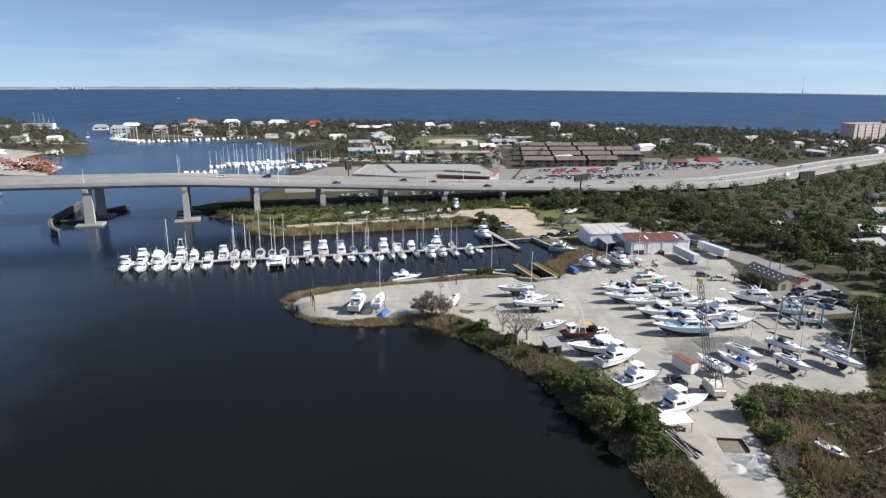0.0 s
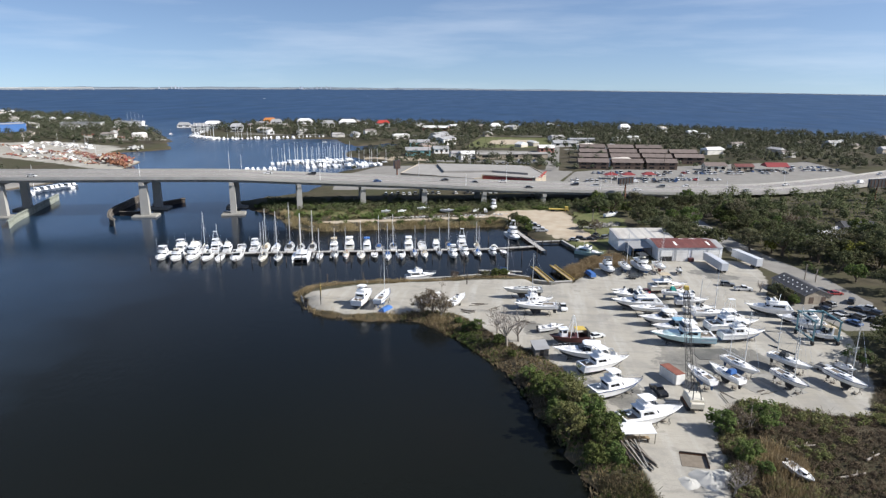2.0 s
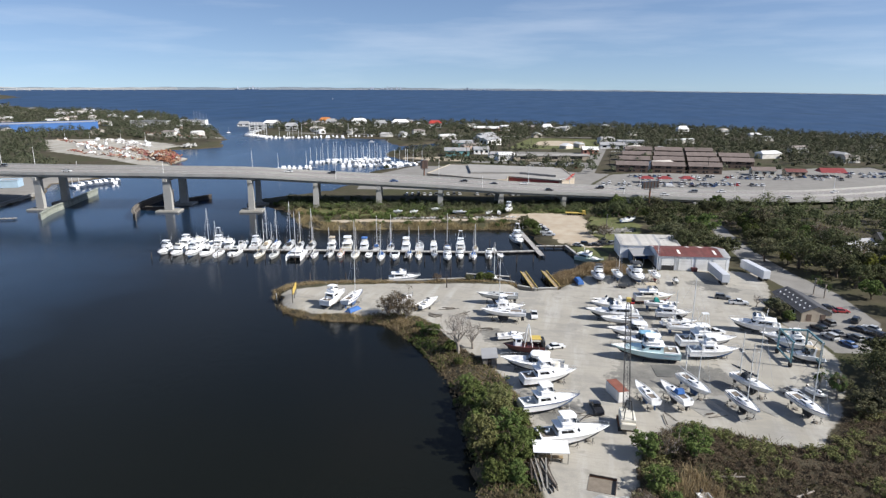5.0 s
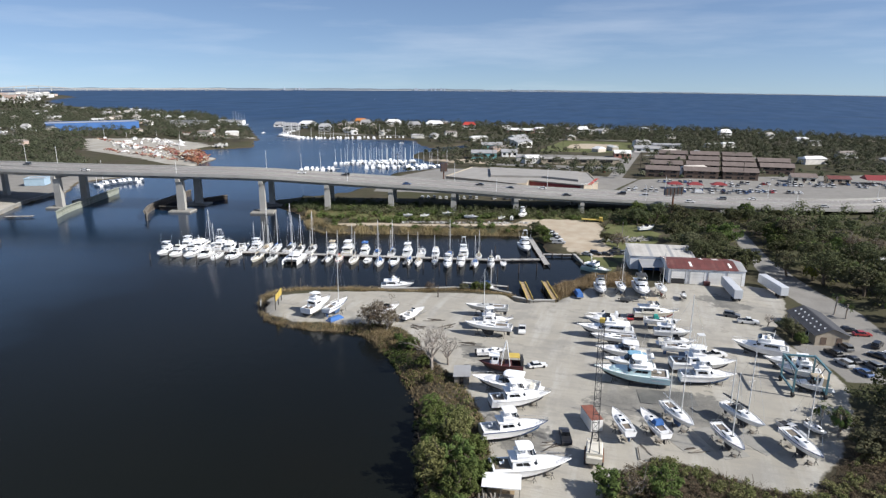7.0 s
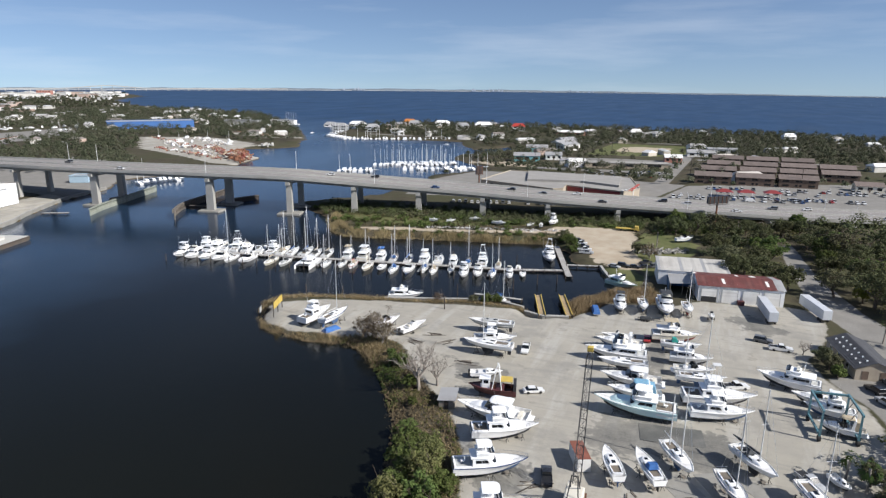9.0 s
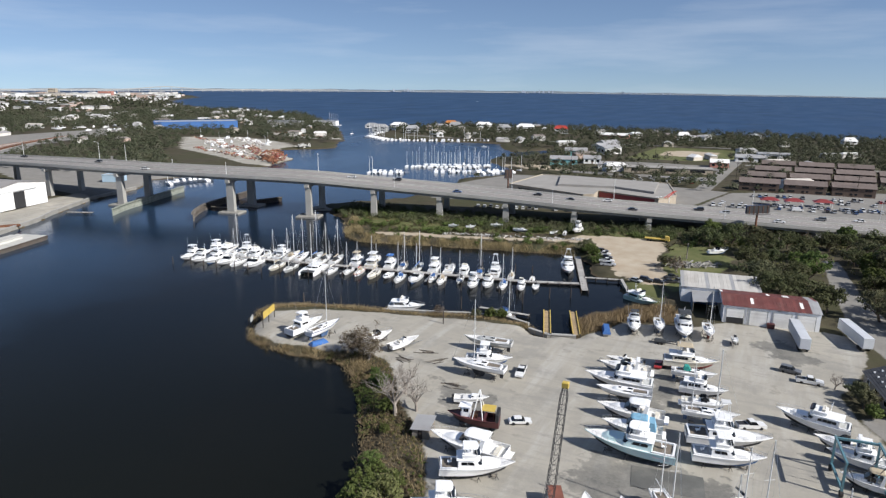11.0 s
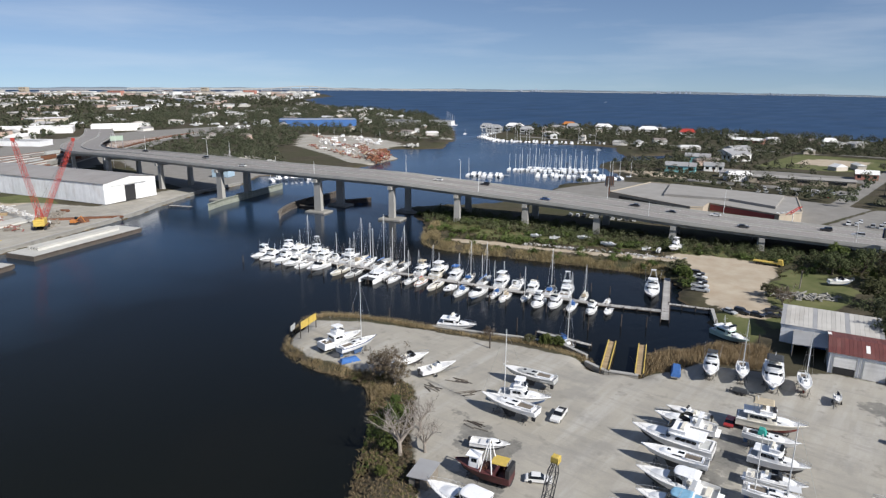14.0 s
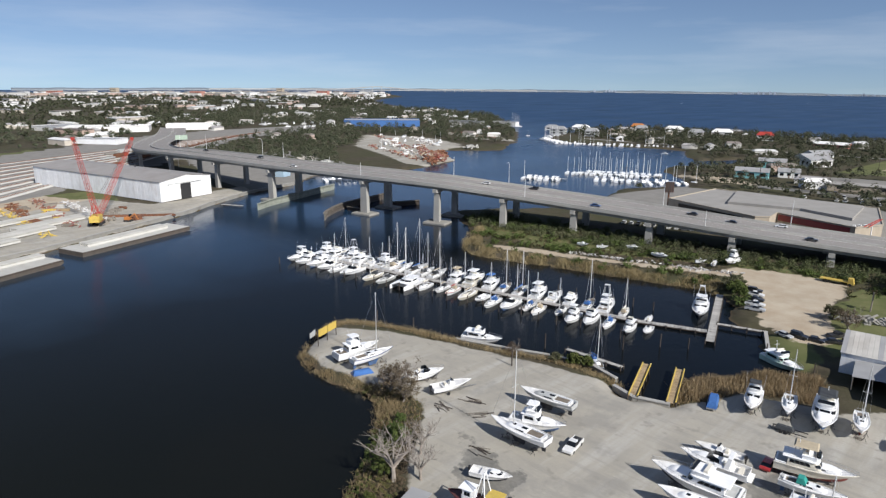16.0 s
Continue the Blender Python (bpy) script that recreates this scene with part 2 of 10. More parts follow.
FENDER = plain("pale_green_grey_timber", (0.30, 0.32, 0.27), 0.85, spread=0.3, scale=0.6, dirt=(0.12, 0.13, 0.10), dirt_amt=0.5, rnd=0.12)
WOODDARK = plain("creosoted_timber", (0.07, 0.055, 0.045), 0.85, spread=0.35, scale=0.8, rnd=0.25)
PLY = plain("tan_timber_planks", (0.361, 0.267, 0.155), 0.8, spread=0.25, scale=0.7, rnd=0.2)
RUBBER = plain("black_rubber", (0.02, 0.02, 0.021), 0.8, spread=0.2)
BARK = plain("brown_bark", (0.13, 0.10, 0.075), 0.9, spread=0.35, scale=1.0, rnd=0.2)
BARKGREY = plain("bleached_bark", (0.33, 0.29, 0.25), 0.9, spread=0.3, scale=1.0, rnd=0.15)
LEAF_OAK = leafy("live_oak_leaves", (0.075, 0.086, 0.041), (0.112, 0.125, 0.061), (0.163, 0.141, 0.098), 0.45)
LEAF_GREEN = leafy("fresh_green_leaves", (0.087, 0.116, 0.036), (0.135, 0.173, 0.056))
LEAF_OLIVE = leafy("olive_shrub_leaves", (0.133, 0.140, 0.054), (0.191, 0.194, 0.082), (0.213, 0.169, 0.106), 0.55)
LEAF_YELLOW = leafy("yellow_green_leaves", (0.117, 0.135, 0.027), (0.216, 0.225, 0.054))
LEAF_BROWN = leafy("brown_brush", (0.117, 0.092, 0.061), (0.184, 0.146, 0.097))
LEAF_FAR = leafy("far_woodland_leaves", (0.070, 0.082, 0.049), (0.109, 0.119, 0.075), (0.162, 0.140, 0.111), 0.5)
REED = leafy("dry_reeds", (0.234, 0.176, 0.100), (0.363, 0.281, 0.170))
GRASSB = leafy("rank_grass", (0.056, 0.063, 0.024), (0.087, 0.093, 0.039), (0.127, 0.100, 0.063), 0.6)
PALM = leafy("palm_fronds", (0.036, 0.063, 0.018), (0.090, 0.117, 0.036))


def townscape(name, cols):
    m, n, l, b = material(name)
    isl = n.new("ShaderNodeNewGeometry").outputs["Random Per Island"]
    r = n.new("ShaderNodeValToRGB")
    r.color_ramp.interpolation = 'CONSTANT'
    while len(r.color_ramp.elements) < len(cols):
        r.color_ramp.elements.new(0.5)
    for i, c in enumerate(cols):
        r.color_ramp.elements[i].position = i / len(cols)
        r.color_ramp.elements[i].color = (*c, 1)
    l.new(isl, r.inputs["Fac"])
    st = noise_node(n, l, 0.3, 4)
    l.new(mix(n, l, ramp(n, l, st, 0.4, 0.7, 0, 0.3), r.outputs["Color"], (0.3, 0.28, 0.25)), b.inputs["Base Color"])
    b.inputs["Roughness"].default_value = 0.8
    return m


TOWNROOF = townscape("town_roofs", [(0.62, 0.62, 0.60), (0.40, 0.39, 0.38), (0.74, 0.73, 0.71), (0.22, 0.19, 0.17), (0.52, 0.48, 0.43), (0.30, 0.29, 0.29), (0.66, 0.66, 0.66)])
TOWNWALL = townscape("town_walls", [(0.72, 0.71, 0.68), (0.58, 0.52, 0.44), (0.76, 0.76, 0.75), (0.48, 0.36, 0.30), (0.66, 0.64, 0.60)])
JUNK = townscape("mixed_scrap", [(0.22, 0.055, 0.04), (0.16, 0.08, 0.055), (0.27, 0.11, 0.06), (0.46, 0.44, 0.40), (0.10, 0.065, 0.05), (0.25, 0.05, 0.04), (0.36, 0.27, 0.18)])
CARS = {k: plain(k + "_car_paint", c, 0.3, spread=0.06, scale=0.6, coat=0.5, dirt=(0.3, 0.28, 0.25), dirt_amt=0.15) for k, c in (
    ("white", (0.72, 0.72, 0.71)), ("silver", (0.42, 0.43, 0.44)), ("black", (0.02, 0.02, 0.023)), ("grey", (0.13, 0.135, 0.14)), ("red", (0.35, 0.03, 0.03)), ("blue", (0.04, 0.09, 0.22)))}


def water_material():
    m, n, l, b = material("bayou_and_bay_water")
    pos = n.new("ShaderNodeNewGeometry").outputs["Position"]
    sep = n.new("ShaderNodeSeparateXYZ")
    l.new(pos, sep.inputs[0])
    open_bay = ramp(n, l, sep.outputs["Y"], 420, 1100)
    # reflections put into the colour: dark bank in the basin, blue sky westward
    wander = ramp(n, l, noise_node(n, l, 0.02, 3, vec=pos), 0.3, 0.7, -22, 22)
    basin = ramp(n, l, math_node(n, l, 'ADD', sep.outputs["X"], wander), -175, -85)
    basin = math_node(n, l, 'MULTIPLY', basin, ramp(n, l, sep.outputs["Y"], 345, 440, 1, 0))
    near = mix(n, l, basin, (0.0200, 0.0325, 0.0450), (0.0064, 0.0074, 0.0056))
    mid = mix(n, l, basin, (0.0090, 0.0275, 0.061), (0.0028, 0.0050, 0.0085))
    # the reflected sky's blue also grows with distance, mixed into the base colour
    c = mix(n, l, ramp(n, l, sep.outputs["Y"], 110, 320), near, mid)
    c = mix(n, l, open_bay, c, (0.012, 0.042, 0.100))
    shoal = noise_node(n, l, 0.012, 4, vec=pos)
    c = mix(n, l, ramp(n, l, shoal, 0.5, 0.75, 0, 0.5), c, (0.0095, 0.0085, 0.006))
    l.new(c, b.inputs["Base Color"])
    patches = noise_node(n, l, 0.02, 4, vec=pos, stretch=(1, 0.35, 1))
    calm = ramp(n, l, patches, 0.35, 0.65, 0.10, 0.17)
    l.new(math_node(n, l, 'ADD', calm, math_node(n, l, 'MULTIPLY', open_bay, 0.32)), b.inputs["Roughness"])
    b.inputs["IOR"].default_value = 1.333
    # specular lowered over the basin and nearer water to dim the reflected sky
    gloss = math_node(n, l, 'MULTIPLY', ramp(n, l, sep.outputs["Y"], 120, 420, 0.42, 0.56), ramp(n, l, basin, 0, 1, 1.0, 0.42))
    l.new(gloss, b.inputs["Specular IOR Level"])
    w1, w2 = noise_node(n, l, 0.55, 3, vec=pos, stretch=(1, 0.6, 1)), noise_node(n, l, 2.6, 3, vec=pos, stretch=(1, 0.7, 1))
    h = math_node(n, l, 'ADD', w1, math_node(n, l, 'MULTIPLY', w2, 0.3))
    bp = n.new("ShaderNodeBump")
    bp.inputs["Distance"].default_value = 0.22
    l.new(ramp(n, l, open_bay, 0, 1, 0.26, 0.12), bp.inputs["Strength"])
    l.new(h, bp.inputs["Height"])
    l.new(bp.outputs[0], b.inputs["Normal"])
    return m


def ground_material():
    m, n, l, b = material("sand_soil_grass_and_paving")
    pos = n.new("ShaderNodeNewGeometry").outputs["Position"]

    def attr(name, wob, scale):
        a = n.new("ShaderNodeAttribute")
        a.attribute_name = name
        e = math_node(n, l, 'ADD', a.outputs["Fac"], ramp(n, l, noise_node(n, l, scale, 5, 0.6, vec=pos), 0.2, 0.8, -wob, wob))
        return ramp(n, l, e, 0.42, 0.58)

    big, mid, fine = noise_node(n, l, 0.025, 5, vec=pos), noise_node(n, l, 0.16, 6, 0.6, vec=pos), noise_node(n, l, 1.8, 5, 0.65, vec=pos)
    soil = mix(n, l, ramp(n, l, mid, 0.35, 0.65), (0.050, 0.044, 0.028), (0.100, 0.084, 0.058))
    soil = mix(n, l, ramp(n, l, big, 0.4, 0.62), soil, (0.061, 0.063, 0.030))
    soil = mix(n, l, ramp(n, l, fine, 0.3, 0.75, 0, 0.6), soil, (0.043, 0.036, 0.022))
    grass = mix(n, l, ramp(n, l, mid, 0.3, 0.7), (0.081, 0.098, 0.034), (0.145, 0.145, 0.064))
    sand = mix(n, l, ramp(n, l, big, 0.3, 0.7), (0.325, 0.304, 0.255), (0.388, 0.364, 0.314))
    sand = mix(n, l, ramp(n, l, mid, 0.42, 0.75, 0, 0.8), sand, (0.275, 0.262, 0.232))
    tracks = noise_node(n, l, 0.22, 4, 0.6, vec=pos, stretch=(1.0, 0.12, 1))
    sand = mix(n, l, ramp(n, l, tracks, 0.50, 0.66, 0, 0.60), sand, (0.445, 0.431, 0.395))
    spots = noise_node(n, l, 0.35, 3, 0.5, vec=pos)
    sand = mix(n, l, ramp(n, l, spots, 0.62, 0.72, 0, 0.5), sand, (0.200, 0.188, 0.162))
    stain = noise_node(n, l, 0.07, 6, 0.7, vec=pos)
    sand = mix(n, l, ramp(n, l, stain, 0.53, 0.64, 0, 0.55), sand, (0.235, 0.228, 0.210))
    ruts = noise_node(n, l, 0.5, 5, 0.65, vec=pos, stretch=(0.14, 1.0, 1))
    sand = mix(n, l, ramp(n, l, ruts, 0.53, 0.66, 0, 0.5), sand, (0.255, 0.245, 0.222))
    sand = mix(n, l, ramp(n, l, fine, 0.35, 0.8, 0, 0.3), sand, (0.306, 0.281, 0.238))
    dirt = mix(n, l, ramp(n, l, mid, 0.3, 0.7), (0.355, 0.285, 0.205), (0.450, 0.392, 0.305))
    pave = mix(n, l, ramp(n, l, mid, 0.3, 0.75), (0.205, 0.195, 0.178), (0.265, 0.254, 0.234))
    pave = mix(n, l, ramp(n, l, fine, 0.4, 0.8, 0, 0.4), pave, (0.150, 0.143, 0.130))
    c = mix(n, l, attr("grass", 0.35, 0.12), soil, grass)
    c = mix(n, l, attr("dirt", 0.5, 0.2), c, dirt)
    c = mix(n, l, attr("pave", 0.12, 0.3), c, pave)
    c = mix(n, l, attr("sand", 0.25, 0.25), c, sand)
    oily = mix(n, l, ramp(n, l, fine, 0.3, 0.7), (0.075, 0.076, 0.072), (0.150, 0.148, 0.138))
    c = mix(n, l, math_node(n, l, 'MULTIPLY', attr("stain", 0.55, 0.35), ramp(n, l, mid, 0.3, 0.7, 0.35, 0.85)), c, oily)
    wet = n.new("ShaderNodeSeparateXYZ")
    l.new(pos, wet.inputs[0])
    c = mix(n, l, ramp(n, l, wet.outputs["Z"], 0.45, 0.12), c, (0.10, 0.075, 0.045))
    l.new(c, b.inputs["Base Color"])
    b.inputs["Roughness"].default_value = 0.95
    b.inputs["Specular IOR Level"].default_value = 0.2
    bump(n, l, b, math_node(n, l, 'ADD', fine, mid), 0.5, 0.12)
    return m


# ---- mesh helpers ----
class Build:
    """Gathers vertices and faces of one part."""

    def __init__(self):
        self.v, self.f = [], []

    def add(self, verts, faces):
        k = len(self.v)
        self.v += [tuple(p) for p in verts]
        self.f += [tuple(i + k for i in q) for q in faces]
        return self

    def frustum(self, b0, b1, z0, t0, t1, z1):
        """A block between a lower rectangle (corner b0 to b1 at z0) and an upper one (t0 to t1 at z1)."""
        v = [(b0[0], b0[1], z0), (b1[0], b0[1], z0), (b1[0], b1[1], z0), (b0[0], b1[1], z0),
             (t0[0], t0[1], z1), (t1[0], t0[1], z1), (t1[0], t1[1], z1), (t0[0], t1[1], z1)]
        return self.add(v, [(3, 2, 1, 0), (4, 5, 6, 7), (0, 1, 5, 4), (1, 2, 6, 5), (2, 3, 7, 6), (3, 0, 4, 7)])

    def box(self, x0, y0, z0, x1, y1, z1, ch=0.0):
        """A block; ch takes off its upper edges."""
        if not ch:
            return self.frustum((x0, y0), (x1, y1), z0, (x0, y0), (x1, y1), z1)
        self.frustum((x0, y0), (x1, y1), z0, (x0, y0), (x1, y1), z1 - ch)
        return self.frustum((x0, y0), (x1, y1), z1 - ch, (x0 + ch, y0 + ch), (x1 - ch, y1 - ch), z1)

    def tube(self, a, b, r0, r1=None, n=6, caps=True):
        a, b = Vector(a), Vector(b)
        r1 = r0 if r1 is None else r1
        d = (b - a).normalized()
        u = d.orthogonal().normalized()
        w = d.cross(u)
        v = []
        for p, r in ((a, r0), (b, r1)):
            for i in range(n):
                t = 2 * math.pi * i / n
                v.append(p + (u * math.cos(t) + w * math.sin(t)) * r)
        f = [(i, (i + 1) % n, n + (i + 1) % n, n + i) for i in range(n)]
        if caps:
            f += [tuple(range(n - 1, -1, -1)), tuple(range(n, 2 * n))]
        return self.add(v, f)

    def prism(self, pts, z0, z1):
        n = len(pts)
        v = [(x, y, z0) for x, y in pts] + [(x, y, z1) for x, y in pts]
        return self.add(v, [tuple(range(n - 1, -1, -1)), tuple(range(n, 2 * n))] + [(i, (i + 1) % n, n + (i + 1) % n, n + i) for i in range(n)])

    def extrude_y(self, pts, y0, y1):
        """A profile in x and z drawn out along y."""
        n = len(pts)
        v = [(x, y0, z) for x, z in pts] + [(x, y1, z) for x, z in pts]
        return self.add(v, [tuple(range(n)), tuple(range(2 * n - 1, n - 1, -1))] + [(i, n + i, n + (i + 1) % n, (i + 1) % n) for i in range(n)])

    def panel(self, q, u0, u1, w0, w1, proud=0.03, thick=0.05):
        """A thin pane on the quad q, over the part u0..u1 across and w0..w1 up, standing proud of it."""
        q = [Vector(p) for p in q]
        nrm = (q[1] - q[0]).cross(q[3] - q[0]).normalized()

        def at(u, w):
            return (q[0] * (1 - u) + q[1] * u) * (1 - w) + (q[3] * (1 - u) + q[2] * u) * w
        c = [at(u0, w0), at(u1, w0), at(u1, w1), at(u0, w1)]
        v = [p - nrm * (thick - proud) for p in c] + [p + nrm * proud for p in c]
        return self.add(v, [(3, 2, 1, 0), (4, 5, 6, 7), (0, 1, 5, 4), (1, 2, 6, 5), (2, 3, 7, 6), (3, 0, 4, 7)])

    def mesh(self, name, mat, smooth=False):
        me = bpy.data.meshes.new(name)
        me.from_pydata(self.v, [], self.f)
        if smooth:
            me.polygons.foreach_set("use_smooth", [True] * len(me.polygons))
        me.materials.append(mat)
        return me


def part(name, bd, mat, parent=None, label="", smooth=False, m=None):
    """Links what was gathered as one mesh under a thing or a part."""
    ob = new(name, bd.mesh(name, mat, smooth) if isinstance(bd, Build) else bd)
    if parent is not None:
        ob.parent = parent
    if m is not None:
        ob.matrix_local = m
    return tagged(ob, label)


def thing(name, m, label, category, group="", kind=""):
    ob = new(name)
    ob.empty_display_size = 0.3
    ob.matrix_world = m
    return tagged(ob, label, category, group, kind)


def rng(seed):
    return np.random.default_rng(seed)

# ---- water and land ----
# plan outlines, in metres
COAST_YARD = [(55, -150), (48, 20), (44, 70), (40.2, 99), (37, 113), (34, 121.6), (30, 131), (26.5, 140), (22.5, 149), (18, 155), (11.5, 164.5), (2, 175.5),
              (-3.5, 180), (-10, 179.8), (-28, 178.4), (-36, 181.6), (-41, 187), (-46.4, 193.4), (-48.8, 199), (-46.8, 204.6), (-35, 211.8), (-15, 217), (-1, 221.5), (8, 225), (20, 228),
              (29, 225), (34, 221), (43, 223), (39, 236), (44, 243), (48, 250), (51, 255), (60, 261), (48, 268), (41.5, 283), (33, 285), (27, 297), (20, 308), (13, 311)]
COAST_NORTH = [(-1, 307), (-20.5, 302), (-41, 296), (-63.5, 289), (-74, 287.5), (-82, 292), (-90, 301), (-94, 308), (-105, 319), (-122, 331), (-135, 338), (-140, 348),
               (-128, 365), (-112, 385), (-106, 441), (-116, 478), (-107, 492), (-90, 520), (-110, 550), (-143, 584), (-148, 610), (-128, 640), (-112, 690), (-126, 705), (-150, 665),
               (-172, 690), (-195, 735), (-230, 735), (-300, 715), (-378, 745), (-405, 800), (-400, 900), (-330, 985), (-180, 1000), (0, 1005), (150, 1015), (290, 960), (430, 880), (640, 760), (1200, 400), (3000, -900), (3000, -2500), (55, -2500)]
COAST_WEST = [(-150, -2500), (-170, 60), (-189, 140), (-196, 165), (-222, 222), (-232, 242), (-242, 255), (-264, 293), (-274, 330), (-300, 362), (-290, 392), (-280, 430), (-281, 458), (-296, 508),
              (-345, 535), (-360, 560), (-330, 592), (-324, 606), (-352, 650), (-364, 675), (-420, 750), (-530, 872), (-720, 1050), (-985, 1122), (-1140, 1185), (-1565, 1454), (-1850, 1830), (-2060, 1960), (-2416, 1535), (-2663, 981), (-2789, 388), (-2820, -220), (-2900, -2500)]
YARD = [(-45, 196), (-42, 188), (-36, 183), (-27, 181), (-12, 182.5), (0, 186), (7, 184), (13.6, 177), (19, 169), (24, 164), (30, 159), (36, 151), (41.6, 141), (46, 127), (47, 118), (49, 108), (51, 98), (53, 80),
        (66, 80), (62, 98), (64, 111), (66, 126), (74, 139), (83, 138), (92, 134.5), (100, 136), (107, 150), (113, 165), (116, 183), (114, 193), (108, 205), (105, 215), (110, 228), (113, 242), (112, 257), (104, 259), (78, 253), (70, 244),
        (64, 243), (52, 239), (48, 229), (43, 224), (35, 221), (27, 222.5), (19, 221), (5, 217.5), (-15, 212), (-32, 206)]
DIRT_LOT = [(8, 330), (10, 341), (24, 346), (37, 348), (46, 346), (49, 334), (48, 322), (53, 303), (58, 292), (57, 282), (50, 279), (46, 284), (39, 288), (33, 303), (29, 314), (20, 320), (15, 325)]
DIRT_TRACK = [(-76, 298), (-66, 299), (-50, 304.5), (-33, 309.5), (-15, 316), (7, 325), (18, 328), (16, 333), (2, 329), (-16, 320), (-34, 314), (-50, 310), (-62, 306), (-73, 303)]
WORKS_SOIL = [(-236, 168), (-232, 200), (-250, 224), (-262, 222), (-330, 196), (-330, 150), (-260, 150)]
FIELD_WEST = [(-118, 560), (-96, 572), (-60, 566), (-58, 548), (-92, 545)]
STREETS = [[(38, 478), (48, 478), (58, 700), (48, 702)], [(-66, 598), (50, 606), (52, 640), (-62, 628)], [(-60, 540), (46, 548), (46, 562), (-58, 552)], [(60, 655), (190, 668), (192, 676), (60, 664)], [(-160, 778), (60, 800), (60, 808), (-162, 786)], [(-330, 760), (-170, 776), (-170, 784), (-335, 768)]]
DIRT_FIELD = [(-18, 698), (14, 702), (30, 716), (34, 748), (4, 756), (-16, 744)]
DRIVE = [(108, 206), (115, 193), (117, 186), (128, 188), (136, 212), (133, 240), (124, 262), (116, 300), (112, 345), (106, 345), (108, 300), (111, 262), (119, 240), (122, 214)]
STAINS = [[(60, 156), (62, 167), (70, 170), (86, 169), (94, 160), (86, 152), (74, 155), (66, 151)], [(68.5, 172), (74, 172), (71, 216), (66, 216)], [(22, 181), (37, 178), (45, 160), (36, 158), (30, 170)], [(92, 246), (102, 236), (98, 228), (86, 240)], [(40, 146), (54, 142), (54, 130), (44, 134)]]
LOT_SHOP = [(-108, 445), (-95, 392), (40, 418), (60, 500), (-30, 520), (-90, 508)]
LOT_CARS = [(48, 440), (150, 440), (270, 500), (262, 590), (150, 545), (62, 500)]
WHARF = [(-196, 165), (-222, 222), (-242, 255), (-264, 293), (-285, 300), (-277, 262), (-262, 232), (-300, 215), (-270, 150), (-189, 140)]
RAILYARD = [(-292, 120), (-520, 160), (-700, 420), (-720, 640), (-640, 600), (-580, 450), (-420, 300), (-330, 200)]
SCRAP = [(-281, 458), (-300, 452), (-360, 480), (-440, 508), (-540, 600), (-460, 632), (-372, 600), (-356, 562), (-345, 535), (-296, 508)]
SPIT_SAND = [(-500, 715), (-384, 692), (-368, 676), (-420, 662), (-490, 690)]
UNDER_WEST = [(-264, 293), (-274, 330), (-300, 362), (-290, 392), (-340, 420), (-440, 430), (-440, 330), (-330, 300)]
LAWN = [(48, 268), (41.5, 283), (53, 283), (60, 272), (58, 264)]
GREENS = [[(50, 345), (50, 300), (60, 275), (70, 285), (75, 330), (60, 350)], [(-60, 312), (-90, 318), (-112, 326), (-62, 337), (0, 352), (44, 364), (50, 352), (0, 338)], [(131, 190), (142, 194), (146, 206), (138, 210)],
          [(-40, 660), (20, 665), (60, 700), (50, 780), (-30, 785)], [(-330, 232), (-262, 218), (-250, 204), (-330, 182)], [(-470, 175), (-560, 190), (-600, 260), (-520, 230)], [(-296, 178), (-270, 182), (-268, 170), (-292, 164)]]


EDGES = {}


def edge_distance(px, py, poly):
    """Signed distance to an outline, positive inside."""
    if px.size < 400:
        if id(poly) not in EDGES:
            a = np.array(poly, float)
            EDGES[id(poly)] = (a, np.roll(a, -1, 0) - a, poly)
        a, e, _ = EDGES[id(poly)]
        qx, qy = px.reshape(-1, 1) - a[:, 0], py.reshape(-1, 1) - a[:, 1]
        t = np.minimum(np.maximum((qx * e[:, 0] + qy * e[:, 1]) / (e ** 2).sum(1), 0), 1)
        d = np.sqrt(((qx - t * e[:, 0]) ** 2 + (qy - t * e[:, 1]) ** 2).min(1))
        over = ((qy < 0) != (qy - e[:, 1] < 0)) & (qx < e[:, 0] * qy / np.where(e[:, 1] == 0, 1e-9, e[:, 1]))
        return np.where(over.sum(1) % 2 == 1, d, -d).reshape(px.shape)
    d2 = np.full(px.shape, 1e18)
    inside = np.zeros(px.shape, bool)
    for (x0, y0), (x1, y1) in zip(poly, poly[1:] + poly[:1]):
        ex, ey = x1 - x0, y1 - y0
        t = np.clip(((px - x0) * ex + (py - y0) * ey) / (ex * ex + ey * ey), 0, 1)
        d2 = np.minimum(d2, (px - x0 - t * ex) ** 2 + (py - y0 - t * ey) ** 2)
        if y0 != y1:
            inside ^= ((y0 > py) != (y1 > py)) & (px < ex * (py - y0) / (y1 - y0) + x0)
    return np.where(inside, 1, -1) * np.sqrt(d2)


def steps(stops):
    """Grid lines: runs of (from, to, spacing) end to end."""
    out = []
    for a, b, s in stops:
        out += list(np.linspace(a, b, max(2, round((b - a) / s) + 1))[:-1])
    return np.array(out + [stops[-1][1]])


LAND = [COAST_YARD + COAST_NORTH, COAST_WEST]
YARD_Z = 1.5


def land_distance(px, py):
    return np.maximum(edge_distance(px, py, LAND[0]), edge_distance(px, py, LAND[1]))


